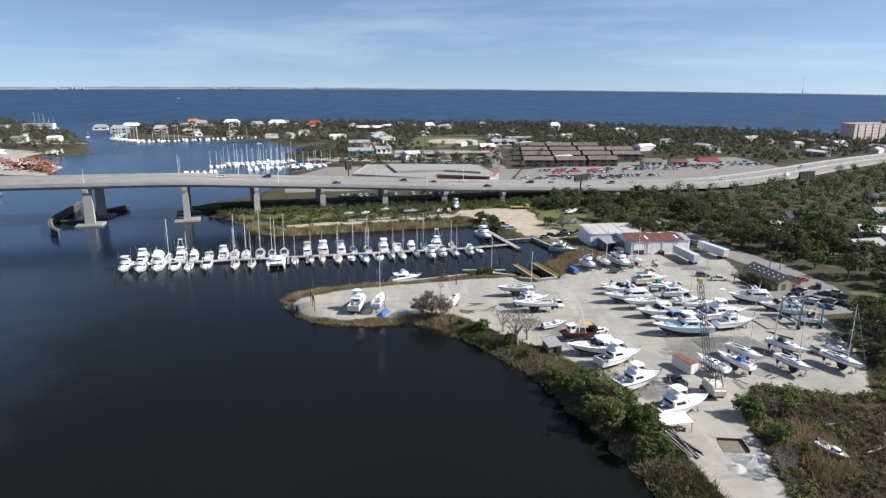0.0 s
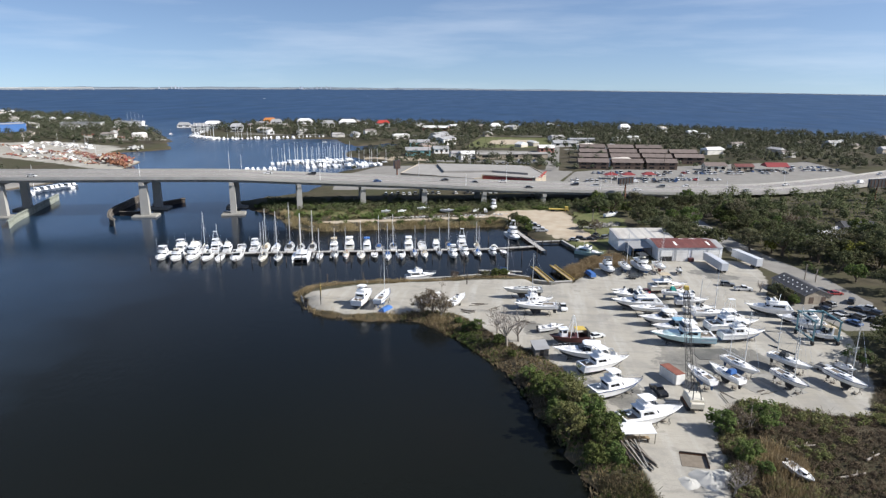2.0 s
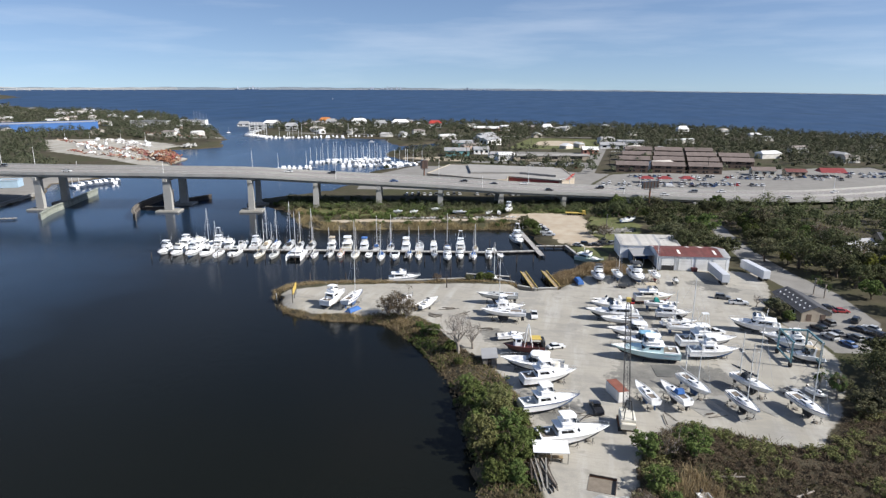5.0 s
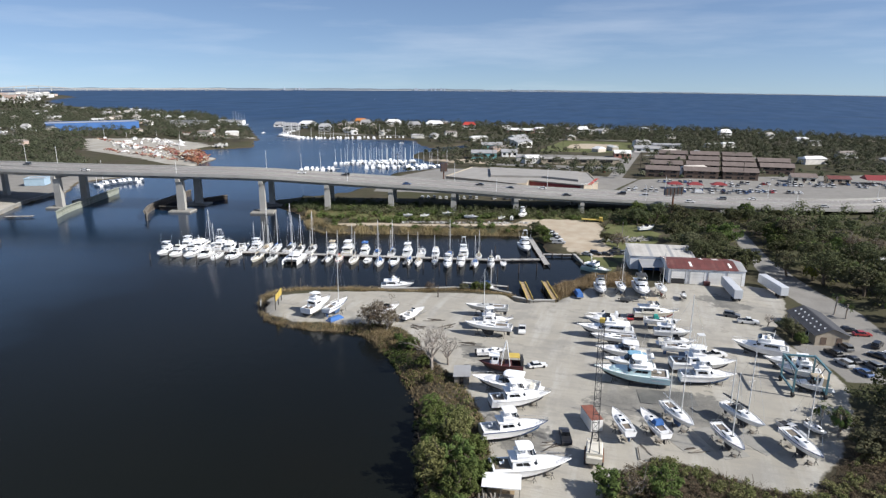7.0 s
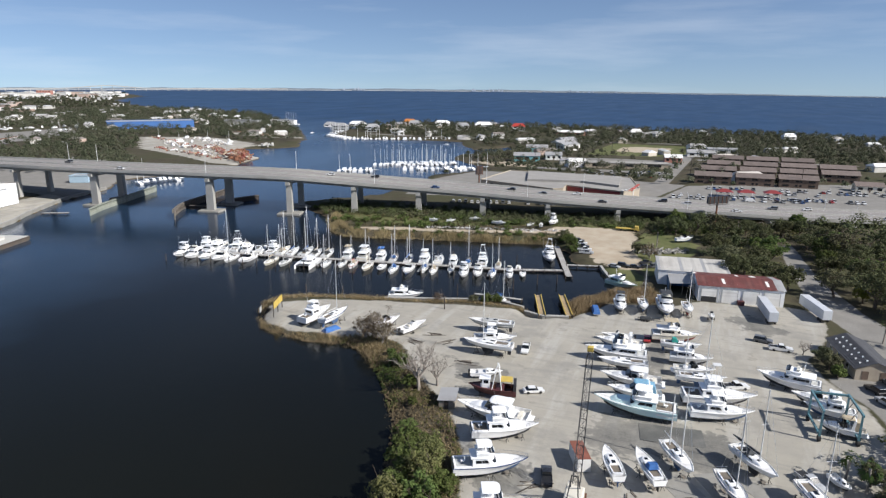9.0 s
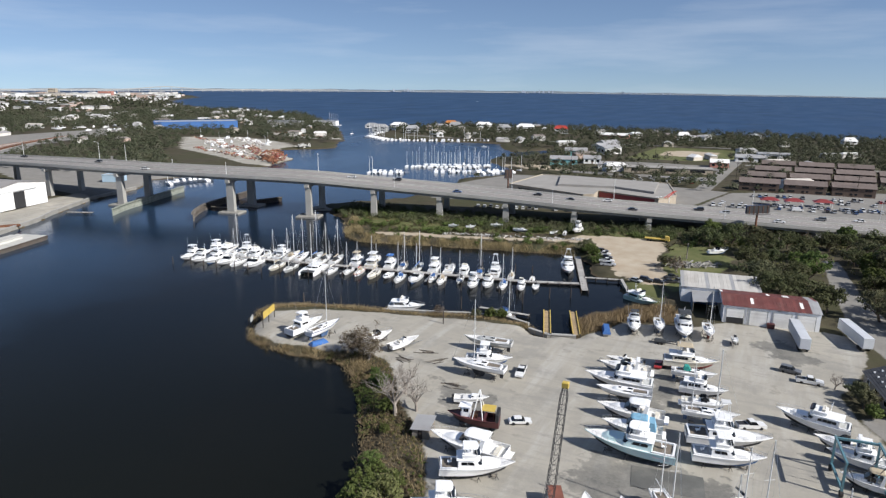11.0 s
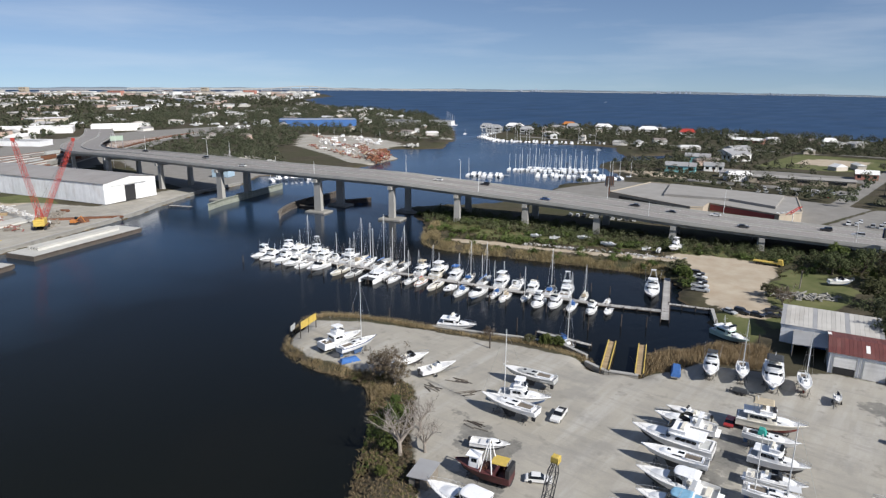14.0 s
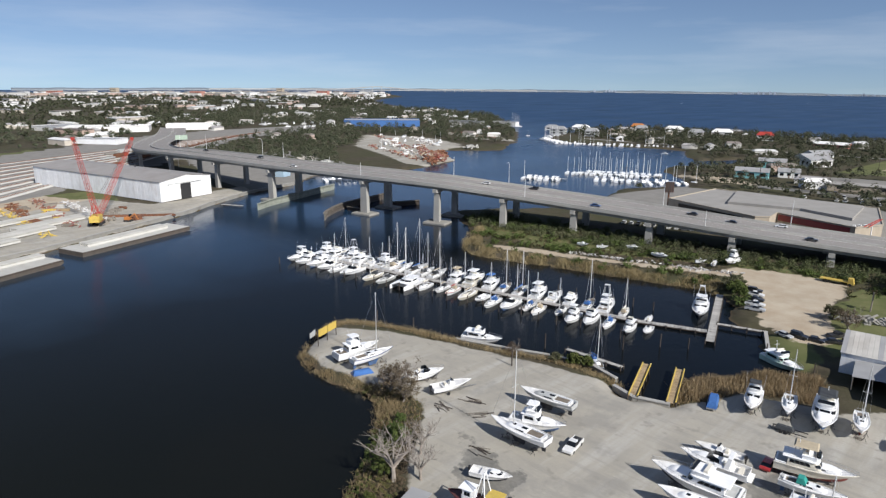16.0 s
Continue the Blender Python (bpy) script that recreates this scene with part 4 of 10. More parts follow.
def cabin(root, name, x0, x1, w, z0, h, front=0.6, back=0.1, tuck=0.12, mat=None, side=(0.1, 0.9, 3), pane=(0.42, 0.82), fwd=3, aft=0, glass=None):
    """A deckhouse with a raked, rounded front and its panes; x1 is its front. Returns the top's rectangle."""
    nose = min({"foredeck_trunk": 0.62, "coachroof": 0.45, "cuddy": 0.6}.get(name, 0.25) * (x1 - x0 - front), 0.75 * w)

    def ring(k, e=0.0):
        return plan(x0 + back * k + e, x1 - front * k - e, w - 2 * tuck * k - 2 * e, nose)
    e = min(0.25, w * 0.09)
    ob = part(name, loft(Build(), [(ring(0), z0), (ring(0.84), z0 + h * 0.84), (ring(0.95, e * 0.35), z0 + h * 0.95), (ring(1.0, e), z0 + h)]), mat or GEL, root)

    def at(i, k):
        """Point on the wall at place i along the outline (fractions between its points) and height k."""
        r = ring(k)
        j = min(int(i), len(r) - 2)
        f = i - j
        return (r[j][0] * (1 - f) + r[j + 1][0] * f, r[j][1] * (1 - f) + r[j + 1][1] * f, z0 + h * k)
    last = len(ring(0)) - 1

    def glaze(i0, i1, m):
        run = [i0 + (i1 - i0) * q / m for q in range(m + 1)]
        part("window", pane_strip([at(i, pane[0]) for i in run], [at(i, pane[1]) for i in run]), glass or TINT, ob)
    for q in range(side[2]):
        a, b = (side[0] + (side[1] - side[0]) * (q + g) / side[2] for g in (0.04, 0.96))
        glaze(2 * a, 2 * b, 2)
        glaze(last - 2 * b, last - 2 * a, 2)
    for q in range(fwd):
        a, b = (2.6 + (last - 5.2) * (q + g) / fwd for g in (0.06, 0.94))
        glaze(a, b, 4)
    for q in range(aft):
        k0, k1 = ring(pane[0]), ring(pane[1])
        quad = [(k0[-1][0], k0[-1][1], z0 + h * pane[0]), (k0[0][0], k0[0][1], z0 + h * pane[0]), (k1[0][0], k1[0][1], z0 + h * pane[1]), (k1[-1][0], k1[-1][1], z0 + h * pane[1])]
        part("window", Build().panel(quad, 0.12 + 0.76 * q / aft, 0.12 + 0.76 * (q + 0.95) / aft, 0, 1), glass or TINT, ob)
    return (x0 + back, -w / 2 + tuck), (x1 - front, w / 2 - tuck), z0 + h


def rail(root, L, B, F, s0=0.55):
    """A bow rail of thin tube on stanchions."""
    bd = Build()
    st = [q for q in hull_lines(L, B, F, 1, "motor") if q[0] >= s0]
    for sgn in (-1, 1):
        prev = None
        for s, bs, bc, zk, zc, zs, rk in st:
            p = (-L / 2 + L * s, sgn * max(0, bs - 0.08), zs + 0.7)
            bd.tube((p[0], p[1], zs), p, 0.025, n=3, caps=False)
            if prev:
                bd.tube(prev, p, 0.03, n=3, caps=False)
            prev = p
    part("bow_rail", bd, STEEL, root)


def posts(root, name, mat, x0, x1, w0, z0, t0, t1, w1, z1, r=0.05):
    """Four leaning posts, each a part."""
    for sy in (-1, 1):
        part(name, Build().tube((x0, sy * w0, z0), (t0, sy * w1, z1), r, n=4), mat, root)
        part(name, Build().tube((x1, sy * w0, z0), (t1, sy * w1, z1), r, n=4), mat, root)


def place(x, y, hdg, z, trim=0.0):
    return pose(x, y, z, 0, -trim, hdg)


def floor_z(x, y, afloat, draft):
    return 0.0 if afloat else gz(x, y) + draft + 0.38


def sportfisher(x, y, hdg, L, label, group, afloat=False, top=GEL, bottom=1, bridge=True, tower=False, canvas=None, stripe=None):
    B, F, D = L * 0.32, 0.75 + L * 0.042, 0.45 + L * 0.03
    r = thing("sportfishing_boat", place(x, y, hdg, floor_z(x, y, afloat, D)), label, "motor boat", group)
    hull(r, L, B, F, D, top, BOTTOMS[bottom], stripe=stripe)
    zd = F * 1.08
    cabin(r, "foredeck_trunk", 0.02 * L, 0.33 * L, B * 0.58, zd, 0.55 + F * 0.18, front=0.09 * L, tuck=0.2, mat=top if top is not GEL else GEL, side=(0.15, 0.6, 0), fwd=0)
    t0, t1, z1 = cabin(r, "deckhouse", -0.25 * L, 0.13 * L, B * 0.80, zd - 0.35, 1.85, front=0.11 * L, back=0.05, tuck=0.16, mat=top, side=(0.16, 0.86, 2), pane=(0.50, 0.80), fwd=2, aft=1)
    part("cabin_brow", top_slab(t0[0] - 0.35, t1[0] + 0.3, t1[1] - t0[1] + 0.3, z1 - 0.02, z1 + 0.12), GEL, r)
    if bridge:
        fb = loft(Build(), [(plan(-0.19 * L, 0.015 * L, B * 0.64, B * 0.24), z1 + 0.11), (plan(-0.20 * L, 0.045 * L, B * 0.72, B * 0.27), z1 + 0.85), (plan(-0.195 * L, 0.035 * L, B * 0.66, B * 0.26), z1 + 0.95)])
        part("flybridge", fb, GEL, r)
        part("windscreen", Build().frustum((-0.02 * L, -B * 0.33), (0.035 * L, B * 0.33), z1 + 0.96, (-0.03 * L, -B * 0.30), (0.0, B * 0.30), z1 + 1.25), TINT, r)
        part("helm_seat", Build().box(-0.13 * L, -0.55, z1 + 0.95, -0.09 * L, 0.55, z1 + 1.5, 0.08), GEL, r)
        posts(r, "canopy_post", ALU, -0.17 * L, 0.0, B * 0.33, z1 + 0.9, -0.15 * L, -0.02 * L, B * 0.28, z1 + 2.0)
        part("hardtop", top_slab(-0.19 * L, 0.015 * L, B * 0.66, z1 + 2.0, z1 + 2.14), canvas or GEL, r)
    if tower:
        posts(r, "tower_leg", ALU, -0.2 * L, 0.0, B * 0.36, z1, -0.12 * L, -0.04 * L, 0.55, z1 + 5.2, 0.06)
        tw = Build().box(-0.13 * L, -0.8, z1 + 5.2, -0.02 * L, 0.8, z1 + 5.3)
        part("tower_platform", tw, ALU, r)
    for sy in (-1, 1):
        part("outrigger", Build().tube((-0.02 * L, sy * B * 0.42, F * 1.1), (-0.16 * L, sy * B * 0.55, F + L * 0.5), 0.04, 0.015, n=4), ALU, r)
    part("cockpit_sole", Build().box(-0.455 * L, -B * 0.36, F * 0.86, -0.262 * L, B * 0.36, F * 1.0), TEAK if bottom == 1 else GELGREY, r, "grey cockpit floor")
    part("cockpit_coaming", Build().prism([(-0.26 * L, -B * 0.44), (-0.26 * L, -B * 0.37), (-0.46 * L, -B * 0.36), (-0.46 * L, B * 0.36), (-0.26 * L, B * 0.37), (-0.26 * L, B * 0.44), (-0.485 * L, B * 0.43), (-0.485 * L, -B * 0.43)], F * 0.8, F * 1.18), GEL, r)
    part("fighting_chair", Build().tube((-0.37 * L, 0, F * 0.9), (-0.37 * L, 0, F * 0.9 + 0.5), 0.1).box(-0.39 * L, -0.3, F * 0.9 + 0.5, -0.345 * L, 0.3, F * 0.9 + 0.65).box(-0.345 * L, -0.3, F * 0.9 + 0.5, -0.335 * L, 0.3, F * 0.9 + 1.15), GEL, r)
    rail(r, L, B, F)
    return r


def express(x, y, hdg, L, label, group, afloat=False, top=GEL, bottom=0, canvas=None, arch=True, hardtop=False, stripe=None):
    B, F, D = L * 0.32, 0.68 + L * 0.042, 0.4 + L * 0.028
    r = thing("express_cruiser", place(x, y, hdg, floor_z(x, y, afloat, D)), label, "motor boat", group)
    hull(r, L, B, F, D, top, BOTTOMS[bottom], stripe=stripe)
    zd = F * 1.06
    cabin(r, "foredeck_trunk", -0.05 * L, 0.36 * L, B * 0.66, zd, 0.42 + F * 0.22, front=0.16 * L, tuck=0.28, mat=GEL, side=(0.1, 0.5, 2), pane=(0.35, 0.75), fwd=0)
    z = zd + 0.42 + F * 0.22
    ws = Build()
    for y0, y1, xa, xb in ((-B * 0.36, B * 0.36, 0.10, 0.01),):
        ws.add([(xa * L, y0 * 0.7, z - 0.1), (xa * L, y1 * 0.7, z - 0.1), (xb * L, y1 * 0.72, z + 0.75), (xb * L, y0 * 0.72, z + 0.75),
                (xa * L - 0.06, y0 * 0.7, z - 0.1), (xa * L - 0.06, y1 * 0.7, z - 0.1), (xb * L - 0.06, y1 * 0.72, z + 0.75), (xb * L - 0.06, y0 * 0.72, z + 0.75)],
               [(0, 1, 2, 3), (7, 6, 5, 4), (0, 4, 5, 1), (3, 2, 6, 7)])
        for y in (y0, y1):
            ws.add([(xa * L, y * 0.7, z - 0.1), (xb * L, y * 0.72, z + 0.75), (-0.10 * L, y * 0.98, z + 0.55), (-0.10 * L, y, z - 0.35)], [(0, 1, 2, 3)])
    part("windscreen", ws, TINT, r)
    part("cockpit_coaming", Build().frustum((-0.27 * L, -B * 0.44), (-0.045 * L, B * 0.44), zd - 0.1, (-0.26 * L, -B * 0.40), (-0.05 * L, B * 0.40), zd + 0.3), GEL, r)
    part("bench_seat", Build().box(-0.42 * L, -B * 0.33, F * 0.4, -0.36 * L, B * 0.33, F * 0.4 + 0.55), GELCREAM, r)
    part("helm_seat", Build().box(-0.2 * L, B * 0.1, zd + 0.3, -0.14 * L, B * 0.33, zd + 0.8), GELCREAM, r)
    if arch:
        a = Build()
        for sy in (-1, 1):
            a.frustum((-0.24 * L, sy * B * 0.44 - 0.07), (-0.17 * L, sy * B * 0.44 + 0.07), zd, (-0.27 * L, sy * B * 0.36 - 0.07), (-0.22 * L, sy * B * 0.36 + 0.07), zd + 1.9)
        a.box(-0.275 * L, -B * 0.38, zd + 1.85, -0.21 * L, B * 0.38, zd + 2.02, 0.06)
        part("radar_arch", a, GEL, r)
    if hardtop or canvas:
        part("hardtop" if not canvas else "bimini_top", loft(Build(), [(plan(-0.25 * L, 0.03 * L, B * 0.74, B * 0.25), zd + 2.05), (plan(-0.245 * L, 0.02 * L, B * 0.68, B * 0.25), zd + 2.18), (plan(-0.22 * L, -0.01 * L, B * 0.5, B * 0.2), zd + 2.27)]), canvas or GEL, r, "stretched canvas top" if canvas else "")
        posts(r, "canopy_post", STEEL, -0.02 * L, -0.1 * L, B * 0.37, zd + 0.3, 0.0, -0.12 * L, B * 0.33, zd + 2.05, 0.035)
    if canvas:
        part("camper_canvas", Build().frustum((-0.40 * L, -B * 0.42), (-0.25 * L, B * 0.42), zd, (-0.36 * L, -B * 0.34), (-0.25 * L, B * 0.36), zd + 1.8), canvas, r)
    part("swim_platform", Build().box(-0.56 * L, -B * 0.42, 0.15, -0.5 * L, B * 0.42, 0.25, 0.04), GEL, r)
    rail(r, L, B, F)
    return r


def motor_yacht(x, y, hdg, L, label, group, afloat=False, top=GEL, bottom=1, canopy=None, mast=True, stripe=None):
    B, F, D = L * 0.32, 0.78 + L * 0.042, 0.45 + L * 0.032
    r = thing("motor_yacht", place(x, y, hdg, floor_z(x, y, afloat, D)), label, "motor boat", group)
    hull(r, L, B, F, D, top, BOTTOMS[bottom], stripe=stripe)
    zd = F * 1.06
    cabin(r, "foredeck_trunk", 0.05 * L, 0.34 * L, B * 0.62, zd, 0.7, front=0.10 * L, tuck=0.2, mat=GEL, side=(0.15, 0.6, 3), pane=(0.4, 0.75), fwd=0)
    t0, t1, z1 = cabin(r, "saloon", -0.34 * L, 0.12 * L, B * 0.84, zd - 0.35, 1.8, front=0.09 * L, back=0.05, tuck=0.12, mat=top, side=(0.08, 0.88, 4), pane=(0.48, 0.80), fwd=3, aft=1)
    part("upper_deck", top_slab(t0[0] - 0.9, t1[0] + 0.25, t1[1] - t0[1] + 0.4, z1 - 0.02, z1 + 0.12), GEL, r)
    part("flybridge", loft(Build(), [(plan(-0.17 * L, 0.035 * L, B * 0.66, B * 0.24), z1 + 0.11), (plan(-0.18 * L, 0.06 * L, B * 0.72, B * 0.28), z1 + 0.85), (plan(-0.175 * L, 0.045 * L, B * 0.66, B * 0.26), z1 + 0.95)]), GEL, r)
    part("windscreen", Build().frustum((0.0, -B * 0.33), (0.05 * L, B * 0.33), z1 + 0.96, (-0.015 * L, -B * 0.31), (0.02 * L, B * 0.31), z1 + 1.3), TINT, r)
    part("bench_seat", Build().box(-0.15 * L, -B * 0.28, z1 + 0.95, -0.10 * L, B * 0.28, z1 + 1.45, 0.08), GELCREAM, r)
    if canopy:
        posts(r, "canopy_post", STEEL, -0.27 * L, 0.0, B * 0.36, z1 + 0.1, -0.26 * L, -0.02 * L, B * 0.34, z1 + 2.3, 0.04)
        part("canopy", Build().frustum((-0.29 * L, -B * 0.38), (0.01 * L, B * 0.38), z1 + 2.25, (-0.27 * L, -B * 0.30), (-0.01 * L, B * 0.30), z1 + 2.45), canopy, r, "stretched canvas canopy")
    if mast:
        part("signal_mast", Build().tube((-0.2 * L, 0, z1 + 0.1), (-0.23 * L, 0, z1 + 3.2), 0.09, 0.05).tube((-0.21 * L, -0.7, z1 + 2.2), (-0.21 * L, 0.7, z1 + 2.2), 0.04), GEL, r)
    part("cockpit_sole", Build().box(-0.47 * L, -B * 0.38, F * 0.86, -0.345 * L, B * 0.38, F * 1.0), GELGREY, r, "grey cockpit floor")
    part("cockpit_coaming", Build().prism([(-0.345 * L, -B * 0.44), (-0.345 * L, -B * 0.38), (-0.465 * L, -B * 0.36), (-0.465 * L, B * 0.36), (-0.345 * L, B * 0.38), (-0.345 * L, B * 0.44), (-0.488 * L, B * 0.43), (-0.488 * L, -B * 0.43)], F * 0.8, F * 1.2), GEL, r)
    part("cockpit_locker", Build().box(-0.42 * L, -B * 0.3, F * 0.45, -0.37 * L, B * 0.3, F * 0.45 + 0.6, 0.1), GELCREAM, r)
    rail(r, L, B, F, 0.4)
    return r


def sailboat(x, y, hdg, L, label, group, afloat=False, top=GEL, bottom=0, mast=1.25, cover=None, mizzen=False, dodger=None, stripe=None, lean=0.0):
    B, F, D = L * 0.30, 0.7 + L * 0.035, 0.30 + L * 0.035
    pick = int(abs(x) * 1.7) + len(label)
    if afloat and dodger is None:
        dodger = (None, CANVAS_DARK, None, CANVAS_BLUE, CANVAS_TAN)[pick % 5]
    if afloat and cover is None:
        cover = (CANVAS_BLUE, None, CANVAS_DARK, GELCREAM)[pick % 4]
    worn = (DECK, GELGREY, DECK, TEAK, GELCREAM)[pick % 5] if afloat else DECK
    keel = 0.45 + L * 0.055
    zz = 0.0 if afloat else gz(x, y) + D + keel + 0.25
    r = thing("sailing_boat", pose(x, y, zz, lean, 0, hdg), label, "sailing boat", group)
    hull(r, L, B, F, D, top, BOTTOMS[bottom], "sail", stripe=stripe, deck_mat=worn)
    part("fin_keel", Build().frustum((-0.10 * L, -0.14), (0.06 * L, 0.14), -D - keel, (-0.13 * L, -0.2), (0.13 * L, 0.2), -D * 0.7), BOTTOMS[bottom], r)
    part("rudder", Build().frustum((-0.46 * L, -0.05), (-0.40 * L, 0.05), -D - keel * 0.7, (-0.47 * L, -0.06), (-0.39 * L, 0.06), 0.0), BOTTOMS[bottom], r)
    zd = F * 0.93
    t0, t1, z1 = cabin(r, "coachroof", -0.16 * L, 0.25 * L, B * 0.58, zd - 0.1, 0.6, front=0.10 * L, back=0.12, tuck=0.14, mat=top, side=(0.12, 0.78, 3), pane=(0.42, 0.78), fwd=0)
    part("hatch", Build().box(0.05 * L, -0.3, z1, 0.05 * L + 0.6, 0.3, z1 + 0.07), TINT, r)
    part("companionway", Build().box(-0.15 * L, -0.35, z1, -0.06 * L, 0.35, z1 + 0.06), TINT, r)
    part("cockpit_coaming", Build().prism([(-0.17 * L, -B * 0.34), (-0.17 * L, -B * 0.27), (-0.40 * L, -B * 0.24), (-0.40 * L, B * 0.24), (-0.17 * L, B * 0.27), (-0.17 * L, B * 0.34), (-0.43 * L, B * 0.30), (-0.43 * L, -B * 0.30)], zd - 0.25, zd + 0.28), GEL, r)
    part("cockpit_sole", Build().box(-0.40 * L, -B * 0.25, zd - 0.2, -0.165 * L, B * 0.25, zd + 0.1), TEAK, r, "worn teak cockpit floor")
    if dodger:
        part("dodger", Build().frustum((-0.24 * L, -B * 0.30), (-0.08 * L, B * 0.30), z1 - 0.1, (-0.22 * L, -B * 0.24), (-0.13 * L, B * 0.24), z1 + 0.85), dodger, r, "stretched canvas dodger")
    if mast:
        H = L * mast
        for k, (mx, h) in enumerate(((0.09 * L, H), (-0.33 * L, H * 0.72))):
            if k and not mizzen:
                continue
            m = part("mast", Build().tube((mx, 0, z1 - 0.4), (mx, 0, z1 + h), 0.115, 0.08), ALU, r, "bare aluminium mast")
            part("spreader", Build().tube((mx, -B * 0.26, z1 + h * 0.52), (mx, B * 0.26, z1 + h * 0.52), 0.035, n=4), ALU, m)
            bl = L * 0.38 if k == 0 else L * 0.22
            part("boom", Build().tube((mx, 0, z1 + 0.95), (mx - bl, 0, z1 + 1.05), 0.08, n=5), ALU, m)
            if cover:
                part("sail_cover", Build().tube((mx - 0.1, 0, z1 + 1.25), (mx - bl * 0.5, 0, z1 + 1.22), 0.24, 0.19).tube((mx - bl * 0.5, 0, z1 + 1.22), (mx - bl, 0, z1 + 1.18), 0.19, 0.1), cover, m, "furled sail under a canvas cover")
            st = Build()
            if k == 0:
                st.tube((0.49 * L, 0, F * 1.2), (mx, 0, z1 + h), 0.022, n=3, caps=False).tube((-0.48 * L, 0, F), (mx, 0, z1 + h), 0.018, n=3, caps=False)
            for sy in (-1, 1):
                st.tube((mx, sy * B * 0.42, F), (mx, sy * B * 0.26, z1 + h * 0.52), 0.018, n=3, caps=False).tube((mx, sy * B * 0.26, z1 + h * 0.52), (mx, 0, z1 + h * 0.97), 0.018, n=3, caps=False)
            part("rigging", st, STEEL, m)
    pul = Build()
    for sy in (-1, 1):
        pul.tube((-0.47 * L, sy * B * 0.33, F), (-0.47 * L, sy * B * 0.33, F + 0.65), 0.025, n=3)
    pul.tube((-0.47 * L, -B * 0.33, F + 0.65), (-0.47 * L, B * 0.33, F + 0.65), 0.025, n=3)
    part("stern_rail", pul, STEEL, r)
    return r


def runabout(x, y, hdg, L, label, group, afloat=False, top=GEL, bottom=1, console=True, trailer=False, cover=None, z=None):
    B, F, D = L * 0.33, 0.55 + L * 0.035, 0.35
    zz = (0.0 if afloat else gz(x, y) + D + (0.55 if trailer else 0.35)) if z is None else z
    r = thing("open_motorboat", place(x, y, hdg, zz), label, "motor boat", group)
    hull(r, L, B, F, D, top, BOTTOMS[bottom])
    if cover:
        part("tarpaulin", Build().frustum((-0.48 * L, -B * 0.48), (0.40 * L, B * 0.40), F * 1.0, (-0.42 * L, -B * 0.12), (0.30 * L, B * 0.12), F * 1.0 + 0.75), cover, r, "tied-down tarpaulin cover")
    elif console:
        part("console", Build().frustum((-0.08 * L, -B * 0.2), (0.06 * L, B * 0.2), F * 0.9, (-0.06 * L, -B * 0.17), (0.02 * L, B * 0.17), F + 0.85), GEL, r)
        part("windscreen", Build().frustum((0.0, -B * 0.18), (0.04 * L, B * 0.18), F + 0.86, (-0.03 * L, -B * 0.15), (0.0, B * 0.15), F + 1.25), TINT, r)
        part("leaning_seat", Build().box(-0.2 * L, -B * 0.2, F * 0.9, -0.13 * L, B * 0.2, F + 0.5, 0.08), GELCREAM, r)
    else:
        cabin(r, "cuddy", -0.02 * L, 0.32 * L, B * 0.62, F * 1.05, 0.65, front=0.12 * L, tuck=0.2, mat=GEL, side=(0.1, 0.6, 1), fwd=2)
    part("outboard_motor", Build().box(-0.565 * L, -0.2, F * 0.7, -0.5 * L, 0.2, F * 0.7 + 0.7, 0.08).box(-0.55 * L, -0.07, -0.35, -0.52 * L, 0.07, F * 0.7), CARS["black"] if bottom else GEL, r)
    if trailer:
        t = Build().tube((-0.4 * L, 0, -D - 0.1), (0.62 * L, 0, -D - 0.1), 0.06, n=4).tube((-0.15 * L, -B * 0.5, -D - 0.15), (-0.15 * L, B * 0.5, -D - 0.15), 0.05, n=4)
        for sy in (-1, 1):
            t.tube((-0.4 * L, sy * B * 0.3, -D - 0.05), (0.3 * L, sy * B * 0.25, -D - 0.05), 0.05, n=4)
        part("trailer_frame", t, STEEL, r)
        for sy in (-1, 1):
            part("trailer_wheel", Build().tube((-0.15 * L, sy * B * 0.5, -D - 0.2), (-0.15 * L, sy * (B * 0.5 + 0.2), -D - 0.2), 0.34, n=12), RUBBER, r)
    return r


